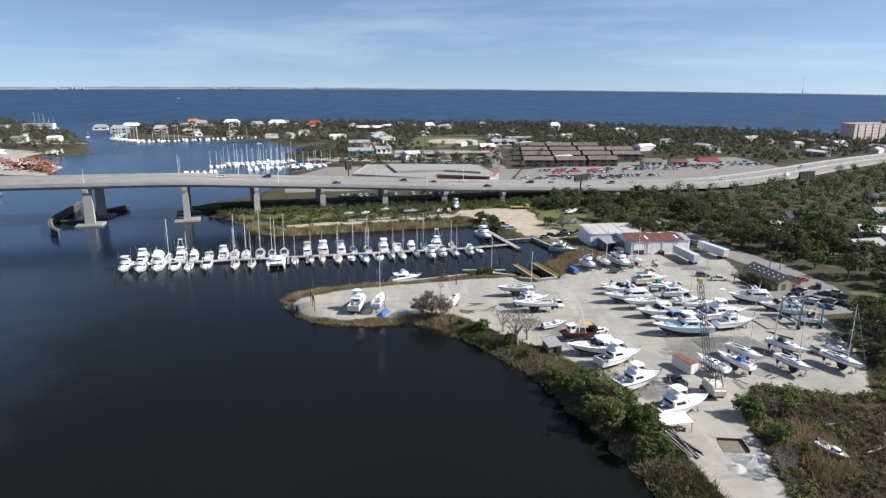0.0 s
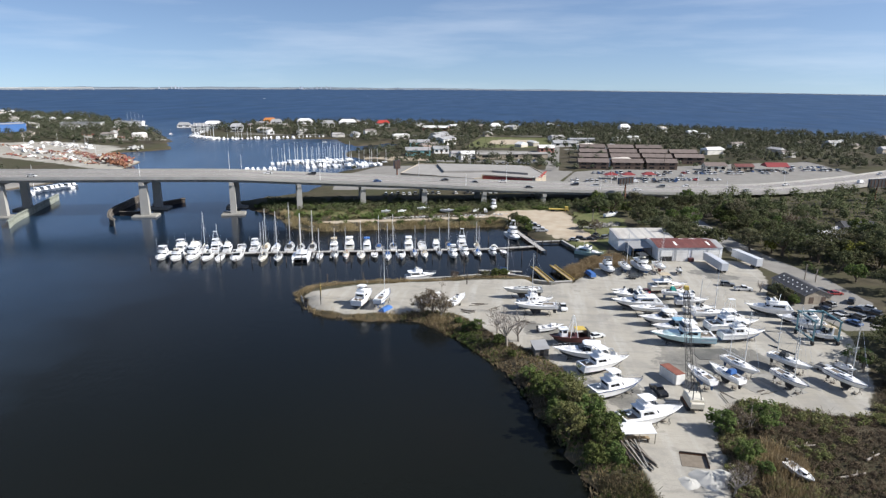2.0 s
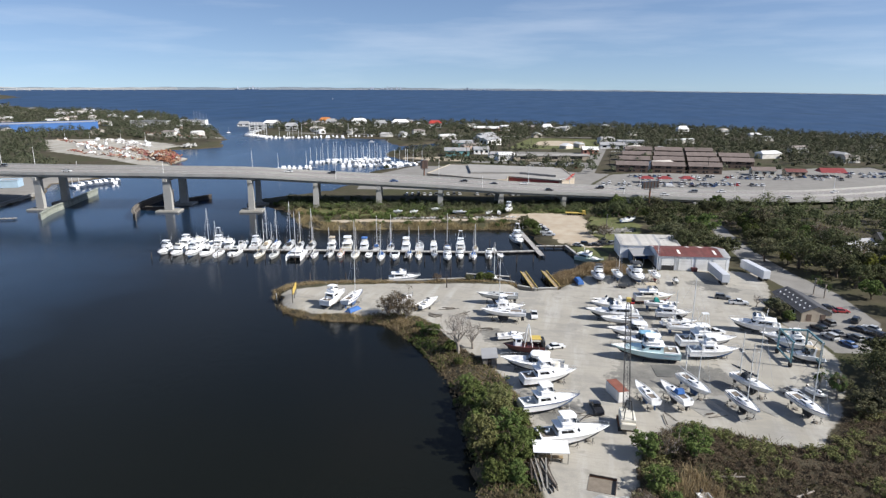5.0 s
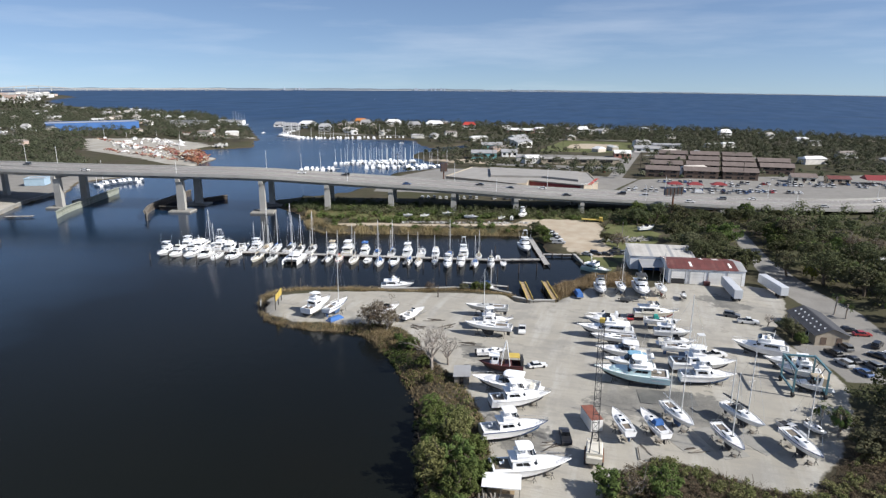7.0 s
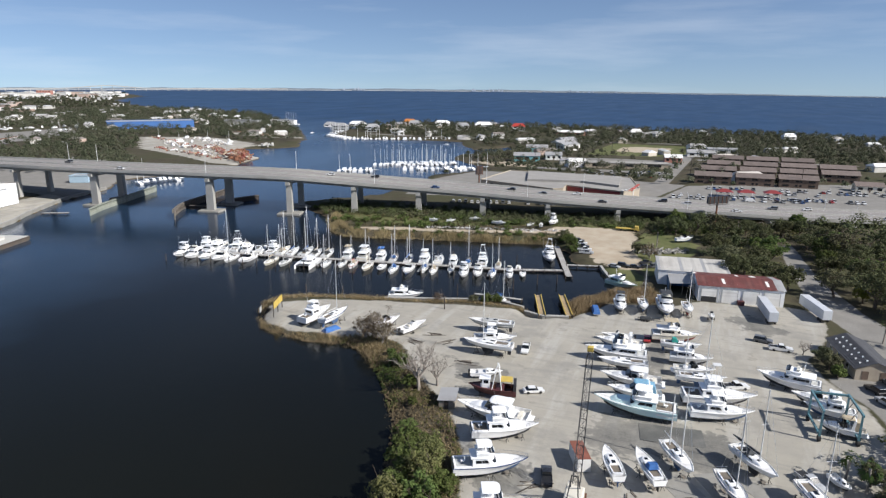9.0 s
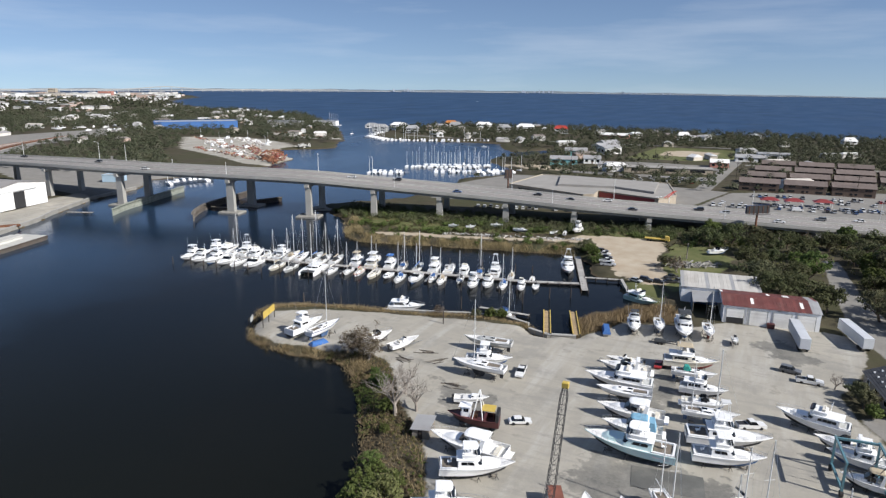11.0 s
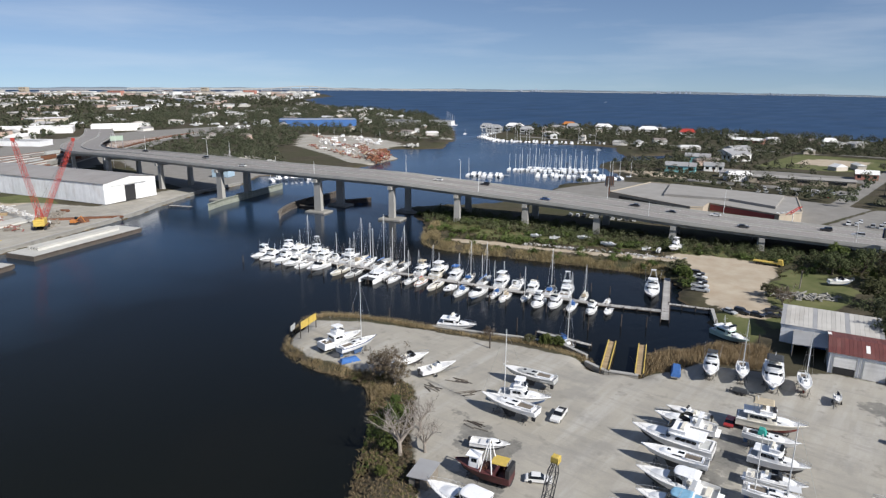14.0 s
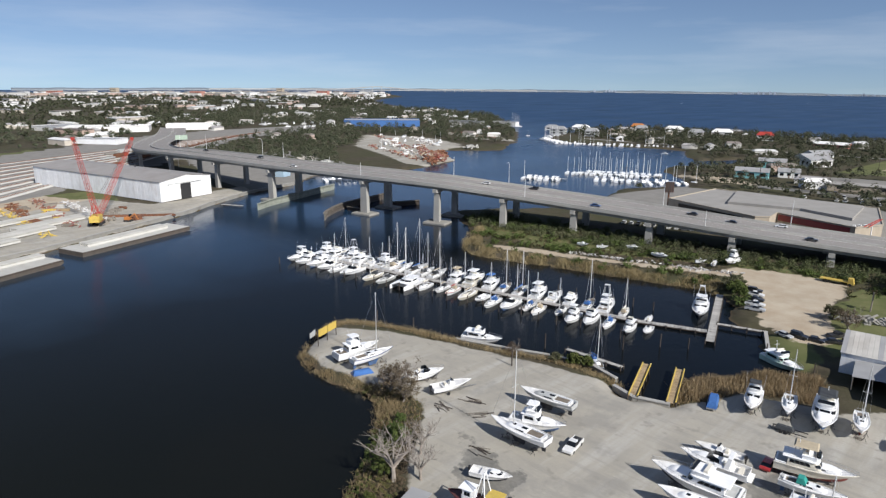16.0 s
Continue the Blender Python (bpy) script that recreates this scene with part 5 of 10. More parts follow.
def catamaran(x, y, hdg, L, label, group):
    B, F = L * 0.55, 1.25
    r = thing("sailing_catamaran", place(x, y, hdg, 0), label, "sailing boat", group)
    for sy in (-1, 1):
        h = Build()
        for s, w in ((0, 0.75), (0.15, 0.9), (0.45, 1.0), (0.7, 0.85), (0.88, 0.5), (1.0, 0.04)):
            X = -L / 2 + L * s
            hw = L * 0.062 * w
            h.v += [(X * 0.98, sy * B * 0.4 - hw * 0.6, -0.4), (X, sy * B * 0.4 - hw, F * (0.9 + 0.25 * s)), (X, sy * B * 0.4 + hw, F * (0.9 + 0.25 * s)), (X * 0.98, sy * B * 0.4 + hw * 0.6, -0.4)]
        for i in range(5):
            for k in range(4):
                h.f.append((i * 4 + k, (i + 1) * 4 + k, (i + 1) * 4 + (k + 1) % 4, i * 4 + (k + 1) % 4))
        h.f += [(0, 1, 2, 3), (23, 22, 21, 20)]
        part("hull", h, GEL, r)
    part("bridge_deck", Build().frustum((-0.46 * L, -B * 0.42), (0.18 * L, B * 0.42), 0.55, (-0.48 * L, -B * 0.44), (0.22 * L, B * 0.44), F + 0.05), GEL, r)
    t0, t1, z1 = cabin(r, "saloon", -0.22 * L, 0.20 * L, B * 0.66, F + 0.05, 1.1, front=0.14 * L, tuck=0.25, side=(0.1, 0.85, 3), fwd=4)
    part("hardtop", Build().box(-0.36 * L, -B * 0.3, z1 + 0.05, -0.05 * L, B * 0.3, z1 + 0.17, 0.05), GEL, r)
    part("trampoline", Build().box(0.23 * L, -B * 0.36, F * 1.0, 0.44 * L, B * 0.36, F * 1.0 + 0.03), CANVAS_DARK, r)
    part("mast", Build().tube((0.08 * L, 0, z1), (0.08 * L, 0, z1 + L * 1.25), 0.13, 0.09), ALU, r)
    part("boom", Build().tube((0.07 * L, 0, z1 + 0.9), (-0.33 * L, 0, z1 + 1.0), 0.2, 0.12), GEL, r, "boom with a white sail cover")
    return r


def workboat(x, y, hdg, L, label, group):
    B, F, D = L * 0.36, 1.3, 0.7
    r = thing("fishing_workboat", place(x, y, hdg, floor_z(x, y, False, D)), label, "work boat", group)
    hull(r, L, B, F, D, MAROON, BOTTOMS[1], deck_mat=MAROON)
    t0, t1, z1 = cabin(r, "wheelhouse", 0.05 * L, 0.25 * L, B * 0.55, F, 2.2, front=0.1, tuck=0.08, mat=GEL, side=(0.15, 0.85, 2), pane=(0.55, 0.85), fwd=3)
    part("roof", Build().box(t0[0] - 0.3, t0[1] - 0.2, z1, t1[0] + 0.3, t1[1] + 0.2, z1 + 0.1), GEL, r)
    a = Build()
    for sy in (-1, 1):
        a.tube((-0.2 * L, sy * B * 0.4, F), (-0.12 * L, sy * 0.35, F + 5.6), 0.11, n=5)
        a.tube((0.0, sy * B * 0.42, F), (-0.1 * L, sy * 0.35, F + 5.6), 0.09, n=5)
    a.tube((-0.12 * L, -0.5, F + 5.6), (-0.12 * L, 0.5, F + 5.6), 0.1, n=5)
    part("trawl_gantry", a, GEL, r)
    part("winch", Build().tube((-0.05 * L, -0.8, F + 0.4), (-0.05 * L, 0.8, F + 0.4), 0.4, n=10), RUST, r)
    part("deck_canopy", Build().box(-0.42 * L, -B * 0.42, F + 1.9, -0.16 * L, B * 0.3, F + 2.0), YELLOW, r, "faded yellow deck canopy")
    posts(r, "canopy_post", RUST, -0.4 * L, -0.18 * L, B * 0.38, F * 0.5, -0.4 * L, -0.18 * L, B * 0.28, F + 1.9)
    part("bulwark", Build().box(-0.5 * L, -B * 0.47, F, -0.44 * L, B * 0.47, F + 1.6), DARKIRON, r)
    return r


_stand = tagged(part("jack_stand", Build().tube((0, 0, 0.85), (0.42, 0, 0), 0.04, n=4).tube((0, 0, 0.85), (-0.24, 0.4, 0), 0.04, n=4).tube((0, 0, 0.85), (-0.24, -0.4, 0), 0.04, n=4).tube((0, 0, 0.5), (0, 0, 1.1), 0.035, n=5).box(-0.16, -0.16, 1.08, 0.16, 0.16, 1.14), DARKIRON, None,
                      "dark steel jack stand propping a hauled boat", m=pose(30, 192.4, gz(30, 192.4))), category="boat stand", group="jack stands under the boats")
_blk = Build()
for _i in range(2):
    _blk.box(-0.6 + 0.3 * _i, -0.18 - 0.25 * _i, 0.18 * _i, 0.6 - 0.3 * _i, 0.18 + 0.25 * _i, 0.18 * _i + 0.178)
_block = tagged(part("keel_block", _blk, WOOD, None, "stack of rough timber blocks under a keel", m=pose(30, 186.6, gz(30, 186.6))), category="timber block", group="keel blocks under the boats")


def props(ob, L, keel=0.0):
    """Stands and blocks that hold a hauled boat."""
    m = ob.matrix_world
    hd = math.degrees(math.atan2(m[1][0], m[0][0]))
    for u, w in ((-0.36, -1), (-0.36, 1), (0.02, -1), (0.02, 1), (0.26, -0.62), (0.26, 0.62)):
        p = m @ Vector((u * L, w * L * 0.125, 0))
        copy_thing(_stand, pose(p.x, p.y, gz(p.x, p.y), 0, 0, hd + (0 if w < 0 else 180)))
    for u in (-0.3, 0.0, 0.22):
        p = m @ Vector((u * L, 0, 0))
        copy_thing(_block, pose(p.x, p.y, gz(p.x, p.y), 0, 0, hd))


# boats laid up in the yard: the two long rows
G = "boats laid up in the yard"
for ob, L in (
    (runabout(59.0, 210.0, -170, 8.8, "grey open motorboat on blocks in the yard", G, top=GELGREY), 0),
    (express(60.2, 204.6, -172, 12.0, "white express cruiser with a radar arch on blocks", G), 12),
    (motor_yacht(60.6, 196.2, -174, 15.2, "sleek white motor yacht with dark side windows", G, mast=False), 15),
    (sailboat(63.2, 190.0, -172, 11.8, "white sailing boat hull without a mast", G, mast=0, bottom=1), 12),
    (express(66.0, 183.2, -174, 13.6, "large white express cruiser with a hardtop", G, hardtop=True, bottom=1), 13),
    (express(67.6, 177.0, -172, 11.6, "white cruiser with light blue canvas over its cockpit", G, canvas=CANVAS_SKY, bottom=1), 11),
    (sportfisher(68.6, 170.0, -176, 16.8, "large pale aqua sportfishing boat on blocks", G, top=GELCYAN, bottom=1, tower=False, canvas=GEL), 16),
    (motor_yacht(73.8, 214.8, 12, 12.8, "cream trawler yacht with a tan canopy", G, top=GELCREAM, canopy=CANVAS_TAN, bottom=2), 12),
    (sailboat(75.4, 207.4, 8, 10.0, "white sailing boat under a teal tarpaulin", G, mast=0, dodger=CANVAS_GREEN), 10),
    (motor_yacht(78.2, 200.8, 4, 10.0, "small white trawler yacht on blocks", G, mast=True), 10),
    (express(79.2, 194.6, 8, 9.4, "small white cabin cruiser on blocks", G, arch=False, bottom=0), 9),
    (sailboat(80.8, 188.8, 10, 11.0, "white ketch with two bare masts on stands", G, mizzen=True, mast=1.2), 11),
    (sportfisher(84.8, 181.4, 14, 15.4, "white sportfishing boat with a tall flybridge", G, bottom=1, tower=True), 15),
    (sportfisher(85.4, 174.6, 12, 12.6, "white convertible sportfisher on jack stands", G, bottom=0), 12),
    (motor_yacht(99.2, 196.6, 172, 13.4, "old white motor yacht beside the hedge", G, bottom=1, mast=True), 13),
    (express(104.2, 189.6, 176, 10.0, "white cabin cruiser next to the boat lift", G, bottom=1), 10),
    (sportfisher(106.0, 185.0, 178, 9.8, "white sport boat standing in the boat lift", G, bottom=0), 0),
    (express(107.2, 177.8, 178, 8.6, "white and tan cruiser under the boat lift", G, bottom=1, canvas=CANVAS_TAN), 8),
):
    if L:
        props(ob, L)
# sailing boats towards the scrub
for ob, L in (
    (sailboat(67.6, 146.2, 114, 9.8, "white sloop hull without a mast on the gravel", G, mast=0, bottom=0), 9),
    (sailboat(73.6, 147.6, 119, 10.4, "white sloop with blue canvas on its cockpit", G, mast=0, dodger=CANVAS_BLUE, bottom=1), 10),
    (sailboat(78.4, 152.4, -60, 10.8, "white ketch with two masts on stands", G, mizzen=True, bottom=0), 10),
    (sailboat(91.0, 156.2, -52, 11.0, "white ketch with dark sail covers", G, mizzen=True, cover=CANVAS_DARK, dodger=CANVAS_DARK, bottom=1), 11),
    (sailboat(87.4, 146.2, -66, 10.4, "navy striped sloop with a single mast", G, stripe=GELNAVY, bottom=1, cover=CANVAS_DARK), 10),
    (sailboat(100.2, 148.0, -64, 11.0, "white sloop with a tall bare mast", G, bottom=1, stripe=GELNAVY), 11),
):
    props(ob, L)
runabout(104.6, 157.8, -62, 5.2, "small white dinghy upside on the gravel", G, console=False)
# the row along the shore
for ob, L in (
    (sailboat(25.8, 201.6, -172, 13.0, "grey old wooden ketch with a bowsprit", G, top=GELGREY, mast=0, bottom=1), 12),
    (sportfisher(30.0, 193.0, 20, 11.4, "white convertible with a flybridge on blocks", G, bottom=0), 11),
    (sailboat(30.0, 187.0, -176, 13.2, "long white sloop with a tall white mast", G, bottom=1, mast=1.15, dodger=None), 12),
    (runabout(34.2, 174.2, 22, 7.6, "small white cabin boat on blocks", G, console=False), 0),
    (workboat(38.6, 165.6, -165, 10.6, "maroon fishing workboat with a white gantry", G), 10),
    (express(41.8, 156.2, -178, 15.4, "large white express cruiser with a hardtop", G, hardtop=True, bottom=1), 15),
    (sportfisher(46.4, 150.4, 27, 13.4, "white convertible with blue canvas aft", G, bottom=1, canvas=GEL), 13),
    (sportfisher(47.8, 137.8, 28, 13.6, "white sportfisher with a navy waterline", G, bottom=0, stripe=GELNAVY), 13),
    (sportfisher(53.2, 126.0, 24, 14.6, "big white convertible sportfishing boat", G, bottom=1), 14),
):
    if L:
        props(ob, L)
# on the sandy point
for ob, L in (
    (sportfisher(-23.4, 189.4, 82, 12.4, "white sportfisher with a hardtop on the point", G, bottom=1), 12),
    (sailboat(-17.0, 189.2, 84, 12.0, "white sloop with a blue stripe on the point", G, stripe=GELNAVY, bottom=0), 12),
    (express(-2.0, 192.8, 66, 9.0, "white cruiser behind the bare bush", G, bottom=1, arch=False), 9),
    (runabout(5.8, 193.4, 68, 9.6, "white open fishing boat on a trailer", G, trailer=True, bottom=1), 0),
):
    if L:
        props(ob, L)
# in front of the sheet-metal workshop
for ob, L in (
    (sportfisher(56.4, 233.4, -76, 10.8, "white flybridge boat with its bow to the yard", G, bottom=1, canvas=CANVAS_DARK), 10),
    (sailboat(62.8, 235.6, -76, 9.6, "white sloop with a tall mast by the reeds", G, bottom=0), 9),
    (motor_yacht(69.2, 236.6, -78, 14.4, "white motor yacht with a canvas roof", G, bottom=0, canopy=CANVAS_DARK), 14),
    (sailboat(75.4, 238.0, -76, 9.6, "small white sloop beside the workshop", G, bottom=2), 9),
):
    props(ob, L)
runabout(82.2, 236.4, -82, 4.8, "small grey dinghy on a trailer", G, trailer=True, top=GELGREY)
runabout(76.2, 110.2, -70, 6.6, "derelict white open skiff in the dead brush", G, console=False)

# ---- the slips ----
S = "boats moored at the floating dock"
HS, HN = -76.0, 104.0


def dock_y(x):
    return 261.8 + 0.2175 * x


def south(fn, bx, by, L, label, **k):
    """A boat in the row towards the yard, given by its bow."""
    return fn(bx - 0.5 * L * math.cos(radians(HS)), by - 0.5 * L * math.sin(radians(HS)), HS, L, label, S, afloat=True, **k)


def north(fn, x, L, label, flip=False, **k):
    h = HN if not flip else HS
    return fn(x, dock_y(x) + 2.2 + L / 2, h, L, label, S, afloat=True, **k)


south(sportfisher, -114.4, 225.6, 13.4, "white flybridge cruiser at the end of the dock")
south(motor_yacht, -108.4, 225.4, 12.8, "white cabin yacht moored bow out")
south(sportfisher, -102.4, 226.4, 13.6, "white convertible with an enclosed flybridge", bottom=0)
south(express, -96.8, 227.4, 12.4, "white express cruiser tied close to a yacht", bottom=1)
south(sailboat, -91.6, 228.4, 10.6, "grey-decked white sloop moored among cruisers", cover=CANVAS_DARK)
south(express, -85.4, 229.2, 13.0, "long white express cruiser at its mooring", bottom=1)
south(sailboat, -75.2, 231.4, 11.2, "cream sloop with a furled sail", top=GELCREAM, cover=CANVAS_TAN, dodger=CANVAS_DARK)
south(sailboat, -69.2, 232.6, 10.4, "grey sloop with rigging up", top=GELGREY, cover=CANVAS_DARK, dodger=CANVAS_DARK)
catamaran(-62.0, 240.8, HS, 13.0, "white sailing catamaran with a dark window band", S)
south(sailboat, -53.9, 237.9, 9.0, "small white sloop with a tall mast")
south(sailboat, -48.4, 241.0, 8.6, "white sloop with tan canvas", cover=CANVAS_TAN)
south(sailboat, -44.0, 241.3, 9.0, "white sloop with a red sail cover", cover=RED, stripe=RED)
south(sailboat, -37.6, 240.6, 11.2, "cream ketch moored bow out", top=GELCREAM, cover=CANVAS_TAN, mizzen=True)
south(runabout, -32.8, 243.6, 8.4, "white open boat between yachts", console=False)
south(sailboat, -26.9, 241.3, 10.4, "sloop with bright blue deck canvas", cover=CANVAS_BLUE, dodger=CANVAS_BLUE)
south(express, -21.8, 243.0, 12.2, "sleek white express cruiser without canvas", arch=False)
south(sailboat, -17.0, 247.7, 9.0, "white sloop with its mast stepped")
south(sailboat, -12.8, 246.8, 9.4, "white cutter with a wooden deck", cover=CANVAS_TAN)
south(sailboat, -7.6, 251.6, 8.2, "small white sloop by the pilings", cover=CANVAS_DARK)
south(sportfisher, -1.2, 247.8, 10.6, "white convertible with a dark windscreen")
south(motor_yacht, 3.2, 250.6, 10.2, "white cruiser with a dinghy on deck")
south(sailboat, 8.4, 252.6, 8.8, "sloop with a bright blue sail cover", cover=CANVAS_BLUE, dodger=CANVAS_BLUE)
south(motor_yacht, 14.4, 254.0, 8.2, "white houseboat with a flat roof", mast=False)
south(runabout, 18.4, 257.8, 7.0, "white skiff tied to the finger pier")
north(sportfisher, -115.0, 13.0, "white flybridge cruiser moored stern to")
north(motor_yacht, -109.6, 13.0, "white yacht with a signal mast")
north(sailboat, -105.6, 10.6, "white sloop between two motor yachts", mast=1.4)
north(sportfisher, -101.2, 13.0, "white sportfisher with outriggers up", tower=True)
north(motor_yacht, -96.0, 10.0, "white trawler yacht moored stern to", mast=True)
north(express, -90.6, 10.4, "white cruiser moored stern to")
north(sportfisher, -85.6, 12.4, "white convertible with a tall bow")
north(sailboat, -81.6, 12.6, "white ketch with two masts", mizzen=True, cover=CANVAS_DARK)
north(sailboat, -77.2, 11.6, "white sloop with a blue sail cover", cover=CANVAS_BLUE)
north(sailboat, -72.0, 13.4, "large white sloop with a tall mast", mast=1.35)
north(sailboat, -67.2, 11.0, "white sloop with furled headsail", cover=CANVAS_TAN)
north(sailboat, -62.6, 12.0, "white cutter with furled sails", cover=CANVAS_TAN)
north(motor_yacht, -53.6, 10.8, "white cruiser with a tan canopy", canopy=CANVAS_TAN)
north(motor_yacht, -47.6, 13.0, "large cream motor yacht", top=GELCREAM, canopy=GEL)
north(motor_yacht, -40.2, 10.6, "white cruiser with a bright blue canopy", canopy=CANVAS_BLUE)
north(sailboat, -35.2, 10.0, "white sloop beside the blue canopy")
north(sailboat, -29.4, 10.4, "white ketch with bare masts", mizzen=True)
north(motor_yacht, -23.2, 11.6, "white trawler yacht with a canopy", canopy=GEL)
north(express, -17.6, 11.0, "white cruiser with its cockpit open")
north(motor_yacht, -11.6, 9.4, "white cabin boat with a dark window band", mast=False)
north(sailboat, -6.2, 10.2, "white sloop with a tall mast", mast=1.35)
north(sportfisher, -1.0, 12.4, "white sportfisher with a tower", tower=True)
north(sailboat, 5.6, 8.0, "small white sloop moored alone")
north(runabout, 13.4, 5.6, "small white open boat at the dock")
sportfisher(20.8, 288.0, -70, 15.0, "white sportfishing boat beside the long jetty", S, afloat=True, tower=True)
motor_yacht(-10.8, 222.4, 22, 11.4, "white cabin cruiser at the concrete quay", S, afloat=True, mast=False)
motor_yacht(52.6, 264.6, -26, 12.0, "pale green trawler moored beside the lawn", S, afloat=True, top=GELGREEN, mast=True)
sailboat(19.4, 231.2, -30, 8.4, "small sloop with a blue sail cover by the bush", S, afloat=True, cover=CANVAS_BLUE, mast=1.5)

# ---- docks and quays ----
def dock(a, b, w, z, label, mat=PLANKS, gap=0.9, rails=None, posts_every=4.0, joined=False):
    """A timber jetty of cross planks on stringers and piles."""
    L, hd = math.dist(a, b), math.degrees(math.atan2(b[1] - a[1], b[0] - a[0]))
    d = thing("timber_dock", pose(a[0], a[1], 0, 0, 0, hd), label, "dock", "timber docks", "structure")
    n = max(2, int(L / gap))
    pl = Build().box(0.02, -w / 2, z - 0.09, gap - 0.04, w / 2, z).mesh("plank", mat)
    for i in range(0 if joined else n):
        part("plank", pl, mat, d, m=pose(i * L / n, 0, 0.012 * ((i * 7) % 5 - 2)))
    if joined:
        allp = Build()
        for i in range(n):
            allp.box(i * L / n + 0.02, -w / 2, z - 0.09, (i + 1) * L / n - 0.04, w / 2, z)
        part("planking", allp, mat, d)
        pp = Build()
        for i in range(int(L / posts_every) + 1):
            for sy in (-1, 1):
                pp.tube((i * posts_every, sy * (w / 2 + 0.12), -2), (i * posts_every, sy * (w / 2 + 0.12), z + 0.35), 0.16)
        tagged(part("piles", pp, WOODDARK, d), kind="stuff")
        return d
    part("stringer", Build().box(0, -w / 2 + 0.05, z - 0.4, L, -w / 2 + 0.2, z - 0.1), WOODDARK, d)
    part("stringer", Build().box(0, w / 2 - 0.2, z - 0.4, L, w / 2 - 0.05, z - 0.1), WOODDARK, d)
    for i in range(int(L / posts_every) + 1):
        for sy in (-1, 1):
            part("pile", Build().tube((i * posts_every, sy * (w / 2 + 0.12), -2), (i * posts_every, sy * (w / 2 + 0.12), z + 0.35), 0.16), WOODDARK, d)
    if rails:
        for sy in rails:
            part("kerb_rail", Build().box(0, sy * w / 2 - 0.14, z + 0.03, L, sy * w / 2 + 0.14, z + 0.38, 0.05), YELLOW, d, "worn yellow painted kerb rail")
    return d


dock((-117, 236.4), (12, 265.6), 2.4, 0.75, "long weathered timber dock between two rows of boats", gap=1.5, posts_every=6.0)
dock((12, 265.6), (31.2, 273.0), 2.2, 0.75, "timber walkway from the slips to the jetty", gap=1.0)
dock((33.8, 265.0), (19.2, 306.5), 2.2, 1.0, "broad grey timber jetty across the basin", gap=1.0)
dock((29.6, 279.4), (42.5, 283.2), 1.4, 1.1, "narrow pale walkway from jetty to lawn", gap=1.0)
dock((35.6, 220.4), (29.4, 238.4), 1.9, 1.5, "boat lift pier with a yellow kerb rail", PLY, rails=(1, -1))
dock((43.0, 223.6), (36.6, 241.4), 1.9, 1.5, "second boat lift pier with a yellow kerb rail", PLY, rails=(1, -1))
dock((9.4, 233.0), (25.5, 233.6), 1.3, 0.9, "low grey floating dock beside the bush", gap=1.0)
for _x in (-111.0, -99.5, -88, -72, -59, -52, -31.5, -20.5, -4, 4.8, 11.2):
    dock((_x, dock_y(_x) - 1.1), (_x + 1.9, dock_y(_x) - 9.0), 0.9, 0.7, "narrow finger pier between moored boats", gap=1.3, posts_every=7.5, joined=True)

_pile = tagged(part("mooring_post", Build().tube((0, 0, 0), (0.05, 0, 6.2), 0.19, 0.16, n=8), WOODDARK, None, "tall weathered mooring post standing in the water", m=pose(4.1, 230.7, -2)),
               category="mooring post", group="mooring posts")
for _i in range(22):
    _x = -119 + _i * 6.2
    copy_thing(_pile, pose(_x + 3.4, dock_y(_x) - 13.0 + 0.9 * ((_i * 5) % 3), -3.4 - 0.2 * (_i % 3)))
    copy_thing(_pile, pose(_x - 1.2, dock_y(_x) + 14.6, -3.2 - 0.2 * (_i % 4)))
for _x, _y, _z in ((19, 245, -2.2), (6.8, 213.4, -0.6), (-30, 214.4, -2.5), (-42, 211, -2.6), (25, 254, -2.6), (31, 258, -3.0), (60, 263, -2.4), (47, 269, -3)):
    copy_thing(_pile, pose(_x, _y, _z))


def seawall(pts, z, label):
    (x0, y0) = pts[0]
    sw = thing("concrete_seawall", pose(x0, y0, 0), label, "sea wall", kind="structure")
    for a, b in zip(pts[:-1], pts[1:]):
        q = strip_of((a[0] - x0, a[1] - y0), (b[0] - x0, b[1] - y0), 0.7)
        part("wall_panel", Build().prism(q, -2, z - 0.25), CONC_OLD, sw)
        part("cap", Build().prism(strip_of((a[0] - x0, a[1] - y0), (b[0] - x0, b[1] - y0), 1.0), z - 0.25, z), CONC, sw)
    return sw


seawall([(-15.5, 216.6), (-1, 222.0), (8, 225.8), (19.5, 229.0), (28, 226.5)], 1.25, "low stained concrete sea wall along the point")
seawall([(29.6, 222.4), (35.5, 220.6), (43, 223.2)], 1.55, "concrete sea wall at the head of the lift basin")
seawall([(48.2, 267.2), (42, 282.6)], 1.5, "dark timber-faced wall beside the lawn")
seawall([(-190, 140), (-197, 165), (-223, 222), (-233, 242), (-243, 255), (-265, 293), (-275, 330)], 2.1, "long concrete wharf wall of the works")


# ---- buildings ----
def sheet_wall(q, n, mat, parent, name="wall_sheet", proud=0.06):
    """Upright sheets side by side over the quad q, every one an object."""
    for i in range(n):
        part(name, Build().panel(q, i / n + 0.02 / n, (i + 1) / n - 0.02 / n, 0.0, 1.0, proud, proud + 0.04), mat, parent)


def wall_quad(x0, y0, x1, y1, z0, z1, z1b=None):
    return [(x0, y0, z0), (x1, y1, z0), (x1, y1, z1 if z1b is None else z1b), (x0, y0, z1)]


